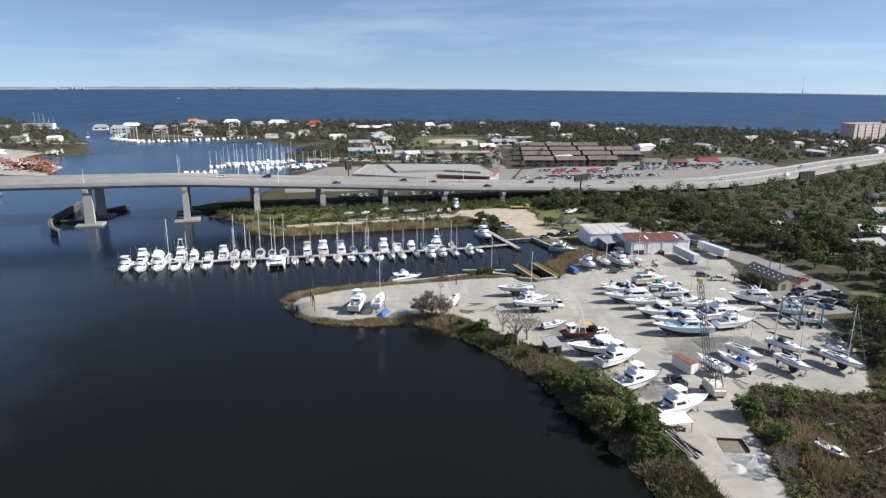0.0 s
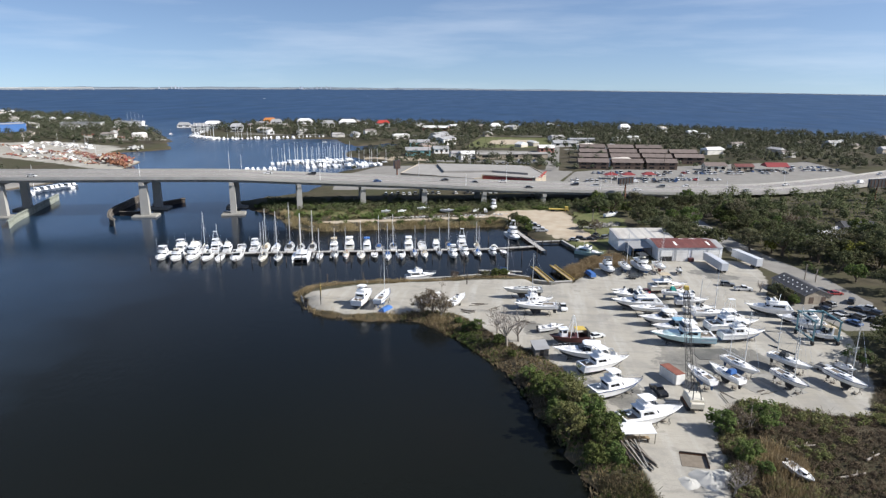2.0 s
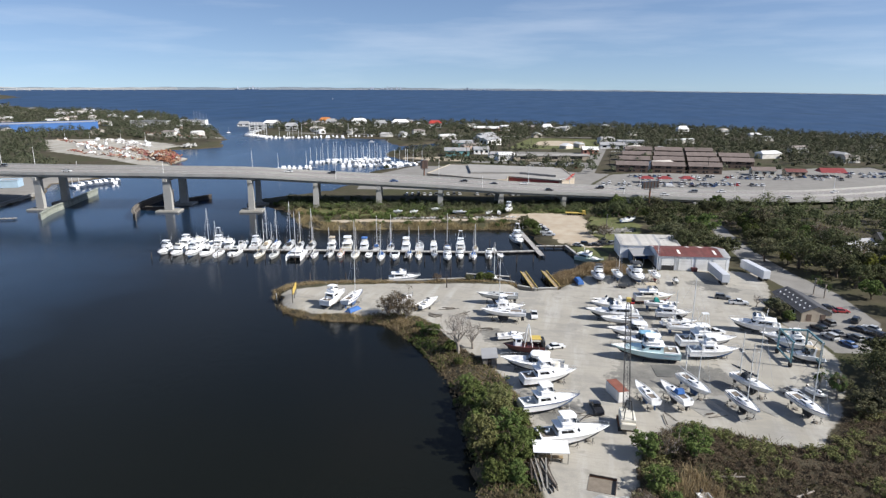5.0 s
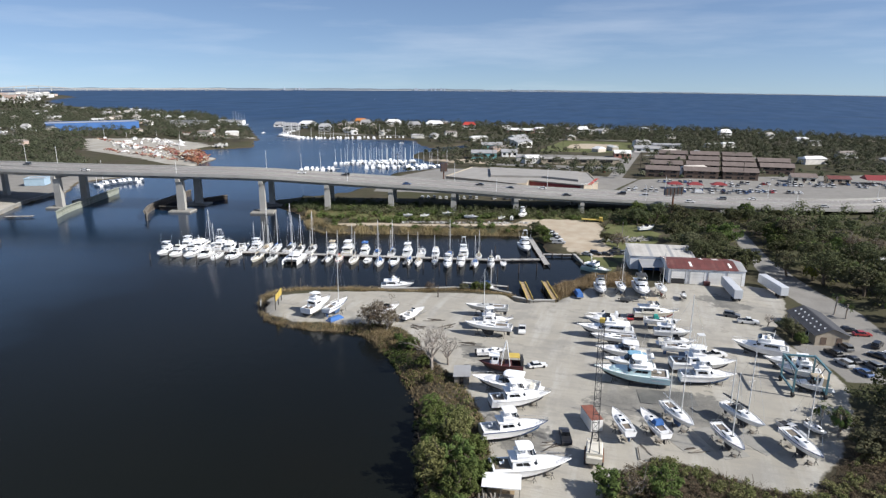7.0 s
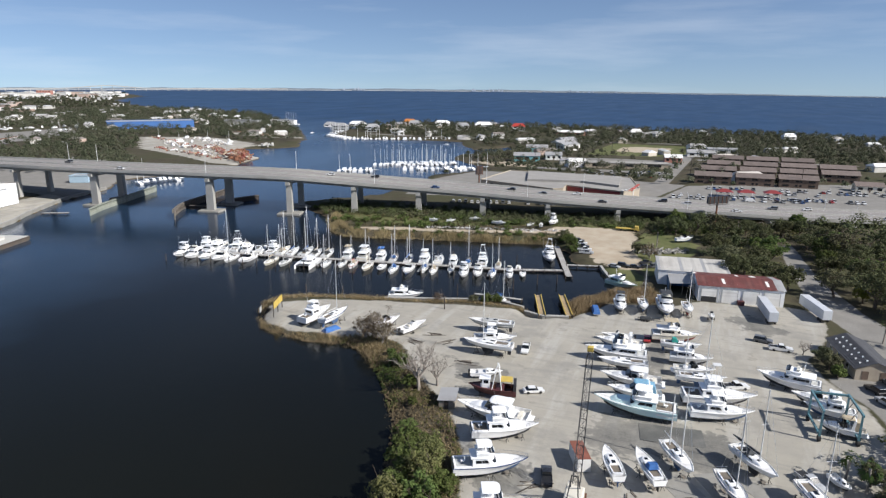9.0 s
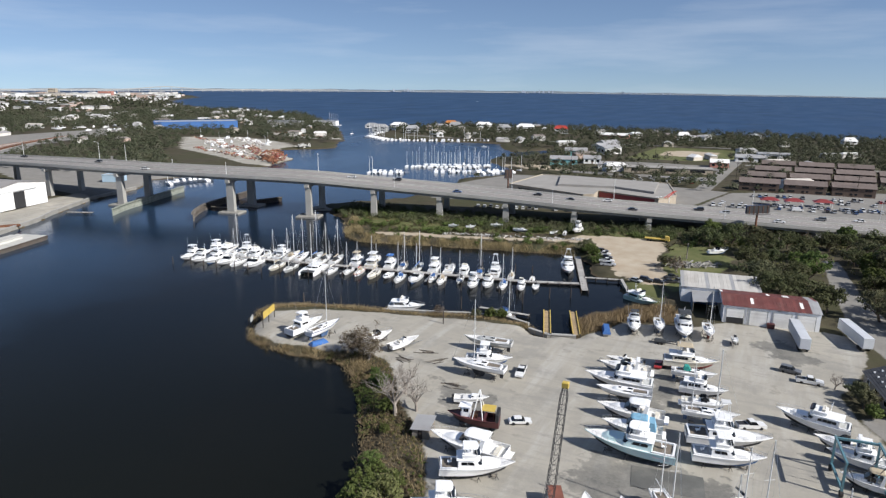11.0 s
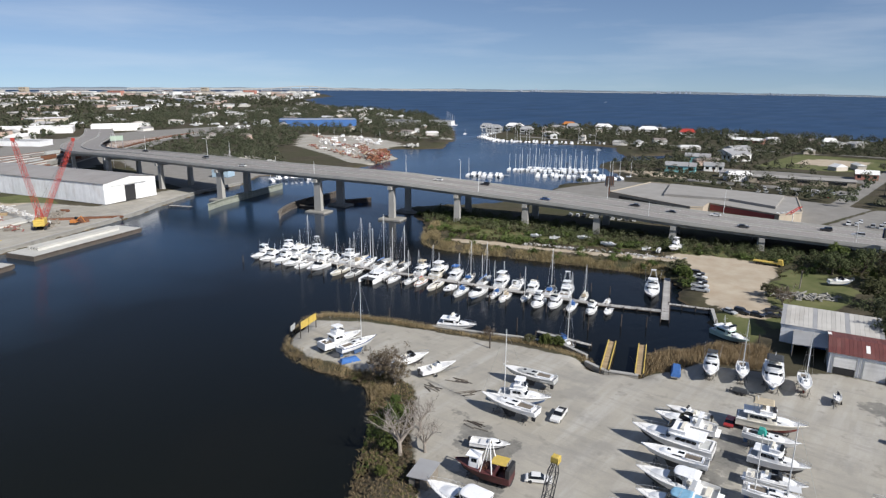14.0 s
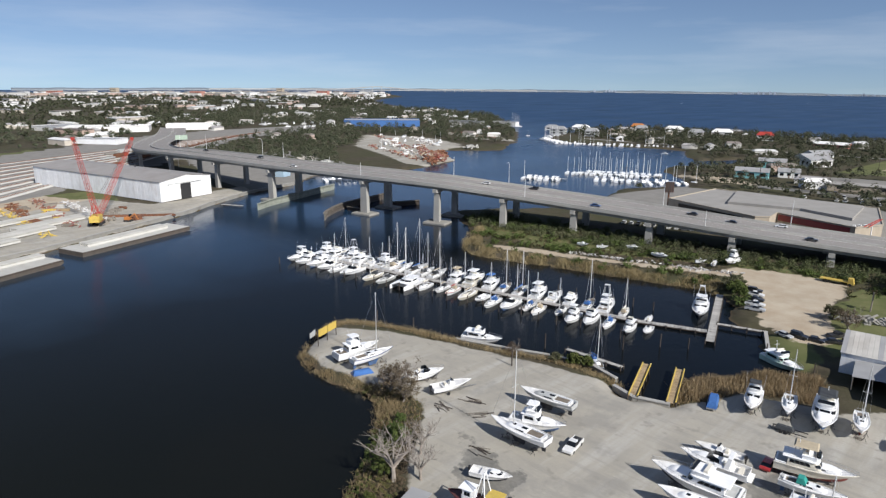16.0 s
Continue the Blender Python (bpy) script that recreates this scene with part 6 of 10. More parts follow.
def window_unit(parent, q, u0, u1, w0, w1, frame=GEL, glass=TINT):
    wdw = part("window", Build().panel(q, u0, u1, w0, w1, 0.06, 0.1), frame, parent)
    g = (u1 - u0) * 0.1
    h = (w1 - w0) * 0.1
    part("pane", Build().panel(q, u0 + g, u1 - g, w0 + h, w1 - h, 0.08, 0.06), glass, wdw)
    return wdw


def workshop():
    hd = 9.7
    m = pose(77.6, 253.8, gz(85, 255), 0, 0, hd)
    b = thing("boat_workshop", m, "white sheet-metal workshop with roll-up doors and a rusted roof", "workshop")
    L, D, h0, h1 = 25.2, 15.0, 5.4, 6.6
    part("wall_shell", Build().add([(0, 0, 0), (L, 0, 0), (L, D, 0), (0, D, 0), (0, 0, h0), (L, 0, h0), (L, D, h0), (0, D, h0), (0, D / 2, h1), (L, D / 2, h1)],
                              [(0, 1, 5, 4), (1, 2, 6, 9, 5), (2, 3, 7, 6), (3, 0, 4, 8, 7)]), CORRUG, b)
    sheet_wall(wall_quad(0, 0, L, 0, 0, h0), 28, CORRUG, b)
    sheet_wall(wall_quad(L, 0, L, D, 0, h0), 15, CORRUG, b)
    n = 30
    for k, (ya, za, yb, zb) in enumerate(((-0.4, h0 - 0.02, D / 2, h1 + 0.1), (D / 2, h1 + 0.1, D + 0.4, h0 - 0.02))):
        for i in range(n):
            x0, x1 = -0.4 + (L + 0.8) * i / n, -0.4 + (L + 0.8) * (i + 1) / n - 0.03
            pale = (i * 7 + k * 3) % 15 in (3,) or (k == 0 and i > 26) or (k == 1 and i in (20, 21, 27, 28))
            if pale and i <= 26:
                part("roof_sheet", Build().add([(x0, ya, za), (x1, ya, za), (x1, yb, zb), (x0, yb, zb), (x0, ya, za + 0.06), (x1, ya, za + 0.06), (x1, yb, zb + 0.06), (x0, yb, zb + 0.06)],
                                               [(3, 2, 1, 0), (4, 5, 6, 7), (0, 1, 5, 4), (1, 2, 6, 5), (2, 3, 7, 6), (3, 0, 4, 7)]), RUSTROOF, b)
                ym, zm, yn, zn = ya + (yb - ya) * 0.3, za + (zb - za) * 0.3, ya + (yb - ya) * 0.75, za + (zb - za) * 0.75
                part("skylight", Build().add([(x0, ym, zm + 0.06), (x1, ym, zm + 0.06), (x1, yn, zn + 0.06), (x0, yn, zn + 0.06), (x0, ym, zm + 0.1), (x1, ym, zm + 0.1), (x1, yn, zn + 0.1), (x0, yn, zn + 0.1)],
                                             [(3, 2, 1, 0), (4, 5, 6, 7), (0, 1, 5, 4), (1, 2, 6, 5), (2, 3, 7, 6), (3, 0, 4, 7)]), WHITEWALL, b, "pale fibreglass rooflight")
                continue
            part("roof_sheet", Build().add([(x0, ya, za), (x1, ya, za), (x1, yb, zb), (x0, yb, zb), (x0, ya, za + 0.06), (x1, ya, za + 0.06), (x1, yb, zb + 0.06), (x0, yb, zb + 0.06)],
                                           [(3, 2, 1, 0), (4, 5, 6, 7), (0, 1, 5, 4), (1, 2, 6, 5), (2, 3, 7, 6), (3, 0, 4, 7)]), GREYROOF if pale else RUSTROOF, b)
    for i in range(4):
        x = 1.0 + i * 6.15
        dr = part("roller_door", Build().box(x, -0.16, 1.9 if i == 0 else 0.0, x + 4.5, -0.08, 4.4), WHITEWALL, b, "white roll-up door, half raised" if i == 0 else "white roll-up door")
        for k in range(8):
            z = (1.9 if i == 0 else 0.02) + k * ((4.4 - (1.9 if i == 0 else 0)) / 8)
            part("slat", Build().box(x + 0.05, -0.19, z + 0.02, x + 4.45, -0.16, z + (4.4 - (1.9 if i == 0 else 0)) / 8 - 0.02), WHITEWALL, dr)
        part("door_frame", Build().box(x - 0.2, -0.2, 0, x - 0.02, -0.05, 4.6).box(x + 4.52, -0.2, 0, x + 4.7, -0.05, 4.6).box(x - 0.2, -0.2, 4.42, x + 4.7, -0.05, 4.6), GELGREY, b)
        if i == 0:
            # a black panel on the closed wall stands for the shaded interior
            part("unlit_doorway_panel", Build().box(x, -0.14, 0, x + 4.5, -0.07, 1.9), DARKIRON, b, "black panel for the unlit interior behind the half-open door")
    part("downpipe", Build().tube((6.4, -0.2, 0), (6.4, -0.2, 5.3), 0.08), GELGREY, b)
    return b


def annex():
    b = thing("storage_shed", pose(77.6, 253.8, gz(75, 270), 0, 0, 9.7), "grey sheet-metal shed behind the workshop", "shed")
    x0, x1, y0, y1, h0, h1 = -11.0, 12.0, 15.6, 29.0, 5.4, 6.6
    part("wall_shell", Build().add([(x0, y0, 0), (x1, y0, 0), (x1, y1, 0), (x0, y1, 0), (x0, y0, h0), (x1, y0, h0), (x1, y1, h1), (x0, y1, h1)],
                              [(0, 1, 5, 4), (1, 2, 6, 5), (2, 3, 7, 6), (3, 0, 4, 7)]), CORRUG, b)
    sheet_wall(wall_quad(x0, y1, x0, y0, 0, h1, h0), 12, CORRUG, b)
    sheet_wall(wall_quad(x0, y0, -0.5, y0, 0, h0), 10, CORRUG, b)
    for i in range(22):
        a, c = x0 - 0.3 + (x1 - x0 + 0.6) * i / 22, x0 - 0.3 + (x1 - x0 + 0.6) * (i + 1) / 22 - 0.03
        part("roof_sheet", Build().add([(a, y0 - 0.4, h0), (c, y0 - 0.4, h0), (c, y1 + 0.4, h1 + 0.05), (a, y1 + 0.4, h1 + 0.05), (a, y0 - 0.4, h0 + 0.06), (c, y0 - 0.4, h0 + 0.06), (c, y1 + 0.4, h1 + 0.11), (a, y1 + 0.4, h1 + 0.11)],
                                       [(3, 2, 1, 0), (4, 5, 6, 7), (0, 1, 5, 4), (1, 2, 6, 5), (2, 3, 7, 6), (3, 0, 4, 7)]), PALEROOF if i % 7 else GREYROOF, b)
    l = thing("lean_to", pose(77.6, 253.8, gz(72, 258), 0, 0, 9.7), "blue open lean-to beside the workshop", "shed")
    part("roof", Build().add([(-8, 6, 3.4), (-0.1, 6, 3.9), (-0.1, 15.4, 4.4), (-8, 15.4, 3.9), (-8, 6, 3.5), (-0.1, 6, 4.0), (-0.1, 15.4, 4.5), (-8, 15.4, 4.0)],
                             [(3, 2, 1, 0), (4, 5, 6, 7), (0, 1, 5, 4), (1, 2, 6, 5), (2, 3, 7, 6), (3, 0, 4, 7)]), GREYROOF, l)
    part("side_wall", Build().box(-8, 8, 0, -7.85, 15.4, 3.6), plain("faded_blue_sheet", (0.10, 0.17, 0.26), 0.6, spread=0.2), l)
    part("back_wall", Build().box(-7.8, 15.2, 0, -0.2, 15.35, 3.9), CANVAS_BLUE, l)
    for x in (-7.8, -4, -0.4):
        part("post", Build().box(x - 0.1, 6.05, 0, x + 0.1, 6.25, 3.5 + (x + 8) * 0.06), WOOD, l)
    return b


def office():
    b = thing("office_building", pose(114.2, 208.2, gz(116, 218) - 0.05, 0, 0, 11.6), "low tan office with a dark shingle roof", "office building")
    L, D, h0, h1 = 8.6, 18.6, 3.0, 4.7
    part("wall_shell", Build().add([(0, 0, 0), (L, 0, 0), (L, D, 0), (0, D, 0), (0, 0, h0), (L, 0, h0), (L, D, h0), (0, D, h0), (L / 2, 0, h1), (L / 2, D, h1)],
                              [(0, 1, 5, 8, 4), (1, 2, 6, 5), (2, 3, 7, 9, 6), (3, 0, 4, 7)]), TANWALL, b)
    rows = 9
    for sgn in (0, 1):
        for i in range(rows):
            f0, f1 = i / rows, (i + 1) / rows
            xa, xb = (-0.5 + (L / 2 + 0.5) * f0, -0.5 + (L / 2 + 0.5) * f1)
            za, zb = h0 - 0.15 + (h1 + 0.1 - h0 + 0.15) * f0 + 0.05, h0 - 0.15 + (h1 + 0.1 - h0 + 0.15) * f1
            if sgn:
                xa, xb = L - xa, L - xb
            part("shingle_course", Build().add([(xa, -0.4, za), (xb, -0.4, zb), (xb, D + 0.4, zb), (xa, D + 0.4, za), (xa, -0.4, za + 0.06), (xb, -0.4, zb + 0.06), (xb, D + 0.4, zb + 0.06), (xa, D + 0.4, za + 0.06)],
                                               [(3, 2, 1, 0), (4, 5, 6, 7), (0, 1, 5, 4), (1, 2, 6, 5), (2, 3, 7, 6), (3, 0, 4, 7)]), SHINGLE, b)
    for i in range(7):
        for k in (0.35, 0.7):
            part("roof_vent", Build().box(L / 2 - (L / 2) * k - 0.18, 1.5 + i * 2.5, h1 - (h1 - h0) * k + 0.05, L / 2 - (L / 2) * k + 0.18, 1.8 + i * 2.5, h1 - (h1 - h0) * k + 0.45), GEL, b)
    for u in (0.16, 0.62):
        part("shutter", Build().panel(wall_quad(0, 0, L, 0, 0, h0), u, u + 0.17, 0.12, 0.8, 0.06), BROWNWALL, b, "brown timber shutter")
    for u in (0.12, 0.4, 0.7):
        window_unit(b, wall_quad(0, D, 0, 0, 0, h0), u, u + 0.09, 0.35, 0.8)
    return b


workshop()
annex()
office()


def gable_house(x, y, hd, L, D, h, rise, wall, roof, label, cat="house", group="", floors=1, over=0.5, wins=4, base=None, hip=0.0, kind=""):
    """A house: walls, two roof slopes, windows on all sides and a door."""
    b = thing("house" if cat == "house" else cat.replace(" ", "_"), pose(x, y, gz(x, y) - 0.1 if base is None else base, 0, 0, hd), label, cat, group, kind)
    X, Y = L / 2, D / 2
    part("wall_shell", Build().add([(-X, -Y, 0), (X, -Y, 0), (X, Y, 0), (-X, Y, 0), (-X, -Y, h), (X, -Y, h), (X, Y, h), (-X, Y, h), (-X + hip, 0, h + rise), (X - hip, 0, h + rise)],
                              [(0, 1, 5, 4), (1, 2, 6, 9, 5) if not hip else (1, 2, 6, 5), (2, 3, 7, 6), (3, 0, 4, 8, 7) if not hip else (3, 0, 4, 7)]), wall, b)
    sl = over * rise / Y
    for sy in (-1, 1):
        a = [(-X - over, sy * (Y + over), h - sl + 0.03), (X + over, sy * (Y + over), h - sl + 0.03), (X + over - hip, 0, h + rise + 0.05), (-X - over + hip, 0, h + rise + 0.05)]
        part("roof_slope", Build().add(a + [(p[0], p[1], p[2] + 0.14) for p in a], [(3, 2, 1, 0), (4, 5, 6, 7), (0, 1, 5, 4), (1, 2, 6, 5), (2, 3, 7, 6), (3, 0, 4, 7)]), roof, b)
        if hip:
            a = [(sy * (X + over), -Y - over, h - sl + 0.03), (sy * (X + over), Y + over, h - sl + 0.03), (sy * (X + over - hip), 0, h + rise + 0.05)]
            part("roof_end", Build().add(a + [(p[0], p[1], p[2] + 0.13) for p in a], [(2, 1, 0), (3, 4, 5), (0, 1, 4, 3), (1, 2, 5, 4), (2, 0, 3, 5)]), roof, b)
    fh = h / floors
    for fl in range(floors):
        for q in (wall_quad(-X, -Y, X, -Y, fl * fh, (fl + 1) * fh), wall_quad(X, Y, -X, Y, fl * fh, (fl + 1) * fh)):
            for i in range(wins):
                u = (i + 0.5) / wins
                part("window", Build().panel(q, u - 0.25 / wins, u + 0.25 / wins, 0.35, 0.8, 0.05), TINT, b)
        for q in (wall_quad(X, -Y, X, Y, fl * fh, (fl + 1) * fh), wall_quad(-X, Y, -X, -Y, fl * fh, (fl + 1) * fh)):
            for u in (0.3, 0.7):
                part("window", Build().panel(q, u - 0.08, u + 0.08, 0.35, 0.8, 0.05), TINT, b)
    part("door", Build().panel(wall_quad(-X, -Y, X, -Y, 0, 2.1), 0.5 - 0.5 / L, 0.5 + 0.5 / L, 0, 1, 0.07), BROWNWALL, b)
    return b


# the big works shed beyond the bayou
def works_shed():
    base = 2.0
    b = thing("works_shed", pose(-261.6, 237.4, base, 0, 0, 105.0), "huge white sheet-metal shed with an open sliding door", "industrial shed")
    W, L, h, rise = 34.7, 124.0, 11.3, 2.4   # local x runs along the gable end, y back along the shed
    part("wall_shell", Build().add([(0, 0, 0), (W, 0, 0), (W, L, 0), (0, L, 0), (0, 0, h), (W, 0, h), (W, L, h), (0, L, h), (W / 2, 0, h + rise), (W / 2, L, h + rise)],
                              [(0, 1, 5, 8, 4), (1, 2, 6, 5), (2, 3, 7, 9, 6), (3, 0, 4, 7)]), WHITEWALL, b)
    sheet_wall(wall_quad(0, L, 0, 0, 0, h), 44, CORRUG, b)
    sheet_wall(wall_quad(0, 0, 12.9, 0, 0, h), 5, CORRUG, b)
    sheet_wall(wall_quad(20.4, 0, W, 0, 0, h), 6, CORRUG, b)
    for sgn in (0, 1):
        for i in range(22):
            y0, y1 = -0.6 + (L + 1.2) * i / 22, -0.6 + (L + 1.2) * (i + 1) / 22 - 0.05
            xa, xb = (-0.6, W / 2) if not sgn else (W + 0.6, W / 2)
            a = [(xa, y0, h - 0.05), (xb, y0, h + rise + 0.05), (xb, y1, h + rise + 0.05), (xa, y1, h - 0.05)]
            part("roof_sheet", Build().add(a + [(p[0], p[1], p[2] + 0.1) for p in a], [(3, 2, 1, 0), (4, 5, 6, 7), (0, 1, 5, 4), (1, 2, 6, 5), (2, 3, 7, 6), (3, 0, 4, 7)]), SHEDROOF, b)
    # shade of the open door, made as a black panel on the gable wall
    part("unlit_doorway_panel", Build().box(13.0, -0.05, 0, 20.2, 0.02, 8.6), DARKIRON, b, "black panel for the unlit opening of the shed")
    part("sliding_door", Build().box(5.4, -0.5, 0.2, 12.8, -0.25, 9.0), WHITEWALL, b, "white sliding door pushed aside")
    part("door_track", Build().box(4.5, -0.6, 9.0, 27.5, -0.2, 9.35), GELGREY, b)
    return b


works_shed()


def flat_block(name, cat, pts, base, h, wall, roof, label, band=None, group=""):
    """A flat-roofed building on an outline, with parapet and an optional fascia band."""
    x0, y0 = pts[0]
    b = thing(name, pose(x0, y0, base), label, cat, group)
    q = [(x - x0, y - y0) for x, y in pts]
    part("wall_shell", Build().prism(q, 0, h), wall, b)
    c = (sum(p[0] for p in q) / len(q), sum(p[1] for p in q) / len(q))
    part("roof", Build().prism([(c[0] + (p[0] - c[0]) * 1.008, c[1] + (p[1] - c[1]) * 1.008) for p in q], h, h + 0.18), roof, b)
    for (ax, ay), (bx, by) in zip(q, q[1:] + q[:1]):
        part("parapet", Build().prism(strip_of((ax, ay), (bx, by), 0.5), h + 0.18, h + 0.6), wall, b)
    return b


_shop = flat_block("shopping_store", "store", [(-58, 424), (-8, 409), (-3, 413), (-4, 426), (31, 417), (38, 432), (27, 476), (-54, 474)], 1.7, 6.4, TANWALL, FLATROOF, "long low store with a grey roof and red fascia")
part("red_fascia", Build().panel(wall_quad(54.2, 1.6, 88.8, -7.0, 2.6, 6.4), 0.02, 0.95, 0.2, 0.95, 0.25), FASCIA, _shop, "dark red fascia band")
part("shopfront", Build().panel(wall_quad(6, -1.9, 45, -13.6, 0, 6.0), 0.02, 0.98, 0.1, 0.9, 0.2), TINT, _shop, "dark recessed shop windows")
for _i in range(4):
    part("pilaster", Build().box(87.5 + _i * 1.6, -6.2 + _i * 2.6, 0, 88.6 + _i * 1.6, -5.1 + _i * 2.6, 7.4), WHITEWALL, _shop)
part("sign_lattice", Build().tube((92.5, -1, 6.5), (96, 5, 9.8), 0.25).tube((91, -3, 6.5), (95, 4, 9.6), 0.25), RED, _shop, "red lattice on the roof corner")
part("roof_step", Build().prism([(-30 + 58, 432 - 424), (2 + 58, 440 - 424), (26 + 58, 432 - 424), (22 + 58, 470 - 424), (-40 + 58, 470 - 424)], 6.6, 7.9), FLATROOF, _shop)

# brown apartment rows and the car dealer's red canopies
for _r, (_y, _n) in enumerate(((520, 3), (556, 4), (592, 4), (632, 3))):
    for _i in range(_n):
        gable_house(76 + _i * 26 + _r * 3, _y + _i * 2, 4, 23, 10, 5.6, 2.3, BROWNWALL, BROWNROOF, "two-storey brown apartment block with a brown roof", "apartment block", "brown apartment blocks", floors=2, wins=3)
for _x, _y in ((83.8, 466), (96, 468.5), (110.5, 471.5), (214.5, 530)):
    _c = thing("red_canopy", pose(_x, _y, gz(_x, _y), 0, 0, 8), "red sloping canopy over parked cars", "canopy", "red canopies of the car lot")
    part("roof", Build().frustum((-5, -3.5), (5, 3.5), 3.0, (-1.5, -0.6), (1.5, 0.6), 4.6) if _x < 200 else Build().frustum((-9, -6), (9, 6), 3.2, (-8.5, -0.3), (8.5, 0.3), 6.0), FASCIA, _c)
    for _sx in (-4, 4):
        for _sy in (-2.6, 2.6):
            part("post", Build().tube((_sx, _sy, 0), (_sx, _sy, 3.0), 0.1), GEL, _c)
gable_house(168, 524, 6, 16, 9, 4, 2, GELCREAM, BROWNROOF, "cream sales office beside the car lot", "office", wins=3)
gable_house(190, 527, 10, 14, 8, 3.4, 1.6, TANWALL, RUSTROOF, "low shop with a red roof", "shop", wins=3)

# houses between the road and the bay
for _x, _y, _hd, _L, _D, _h, _w, _ro, _lb in (
    (-74, 585, 15, 22, 12, 5, AQUAWALL, GREYROOF, "aqua house with a pale metal roof"),
    (-84, 655, 15, 20, 11, 5.5, AQUAWALL, GREYROOF, "aqua weatherboard house among palms"),
    (-56, 606, 20, 14, 9, 4.5, WHITEWALL, GREYROOF, "small white house with a pale roof"),
    (-72, 715, 60, 26, 12, 6, WHITEWALL, GREYROOF, "white terraced house with grey roof"),
    (-62, 690, 60, 22, 12, 6, WHITEWALL, GREYROOF, "long white house with grey roof"),
    (-76, 745, 60, 22, 12, 6, WHITEWALL, GREYROOF, "white beach house with grey roof"),
    (80, 700, 10, 26, 14, 7, WHITEWALL, GREYROOF, "large white house with a bright metal roof"),
    (62, 690, 10, 24, 12, 4, WHITEWALL, GREYROOF, "white hall with a metal roof"),
    (42, 632, 10, 14, 12, 4.5, PINKWALL, WHITEWALL, "small red building with a white canopy"),
    (10, 577, 16, 64, 13, 4.2, TANWALL, FLATROOF, "long low row of shops with a grey roof"),
    (-98, 868, 0, 34, 12, 4, PINKWALL, WHITEWALL, "long low building by the bay")):
    gable_house(_x, _y, _hd, _L, _D, _h, 2.2 if _D < 13 else 0.8, _w, _ro, _lb, "house", "houses near the bay", wins=3)
for _x, _y, _s, _w, _ro, _lb in ((-455, 870, 18, WHITEWALL, GREYROOF, "white beach house on the spit"), (-430, 905, 24, WHITEWALL, WHITEWALL, "large white beach house with white roofs"), (-352, 925, 18, ORANGE, ORANGE, "orange beach house with an orange roof"),
                                 (-330, 895, 16, WHITEWALL, GREYROOF, "tall white beach house"), (-296, 918, 22, WHITEWALL, WHITEWALL, "wide white beach house with a white roof"), (-250, 880, 18, WHITEWALL, GREYROOF, "low white beach house with a grey roof"),
                                 (-232, 915, 24, WHITEWALL, WHITEWALL, "white beach house with a domed white roof"), (-178, 905, 18, WHITEWALL, RED, "white beach house with a red roof"), (-345, 800, 16, GELGREY, GREYROOF, "grey boathouse beside the marina"),
                                 (-395, 800, 20, GELGREY, GREYROOF, "grey waterfront house with decks"), (-20, 880, 14, WHITEWALL, WHITEWALL, "small white house in the trees"), (150, 900, 14, WHITEWALL, WHITEWALL, "small white house by the bay")):
    gable_house(_x, _y, 20, _s, _s * 0.6, 6.5, 3.5, _w, _ro, _lb, "house", "beach houses on the spit", floors=2, wins=2, hip=_s * 0.2)
flat_block("boat_storage", "warehouse", [(-655, 653), (-587, 735), (-612, 756), (-680, 674)], 2.5, 9, BLUEWALL, GREYROOF, "long bright blue boat storage building")
flat_block("marine_shed", "shed", [(-592, 800), (-542, 812), (-545, 826), (-595, 814)], 2.0, 6.5, GELGREY, SHINGLE, "long grey shed with a dark roof by the channel", group="sheds on the west point")
flat_block("marine_shed", "shed", [(-542, 842), (-506, 850), (-509, 862), (-545, 854)], 2.0, 6.0, WHITEWALL, SHINGLE, "white boat shed with a dark roof", group="sheds on the west point")
flat_block("dockside_house", "house", [(-310, 332), (-300, 338), (-304, 346), (-314, 340)], 1.8, 4.2, PALEBLUE, GREYROOF, "pale blue dockside hut with a grey roof")
flat_block("condominium_block", "apartment tower", [(458, 737), (556, 774), (551, 790), (452, 753)], 2.5, 20, PINKCREAM, FLATROOF, "pinkish cream condominium block by the bay")
_c = bpy.data.objects["condominium_block"]
_q0 = wall_quad(0, 0, 98, 37, 0, 20)
for _k in range(6):
    part("balcony_row", Build().panel(_q0, 0.02, 0.98, _k / 6 + 0.03, _k / 6 + 0.05, 0.3), WHITEWALL, _c)
for _k in range(9):
    part("window_column", Build().panel(_q0, 0.045 + _k * 0.107, 0.064 + _k * 0.107, 0.04, 0.97, 0.12), TINT, _c)
part("stair_tower", Build().box(0, 0, 20.2, 8, 7, 24), PINKWALL, _c, m=pose(48, 20, 0, 0, 0, 20.5))
for _pts, _h, _w, _lb in (([(-775, 330), (-735, 415), (-770, 432), (-810, 346)], 7, WHITEWALL, "long white warehouse beside the rail yard"), ([(-850, 315), (-800, 330), (-812, 372), (-862, 357)], 6, WHITEWALL, "white metal building with a pale roof"),
                          ([(-745, 440), (-715, 500), (-745, 515), (-775, 455)], 7, WHITEWALL, "white warehouse beyond the railway"), ([(-640, 300), (-600, 330), (-612, 346), (-652, 316)], 5, CORRUG, "pale workshop beside the railway")):
    flat_block("warehouse", "warehouse", _pts, 2.4, _h, _w, GREYROOF if _h < 7 else WHITEWALL, _lb, group="warehouses by the railway")


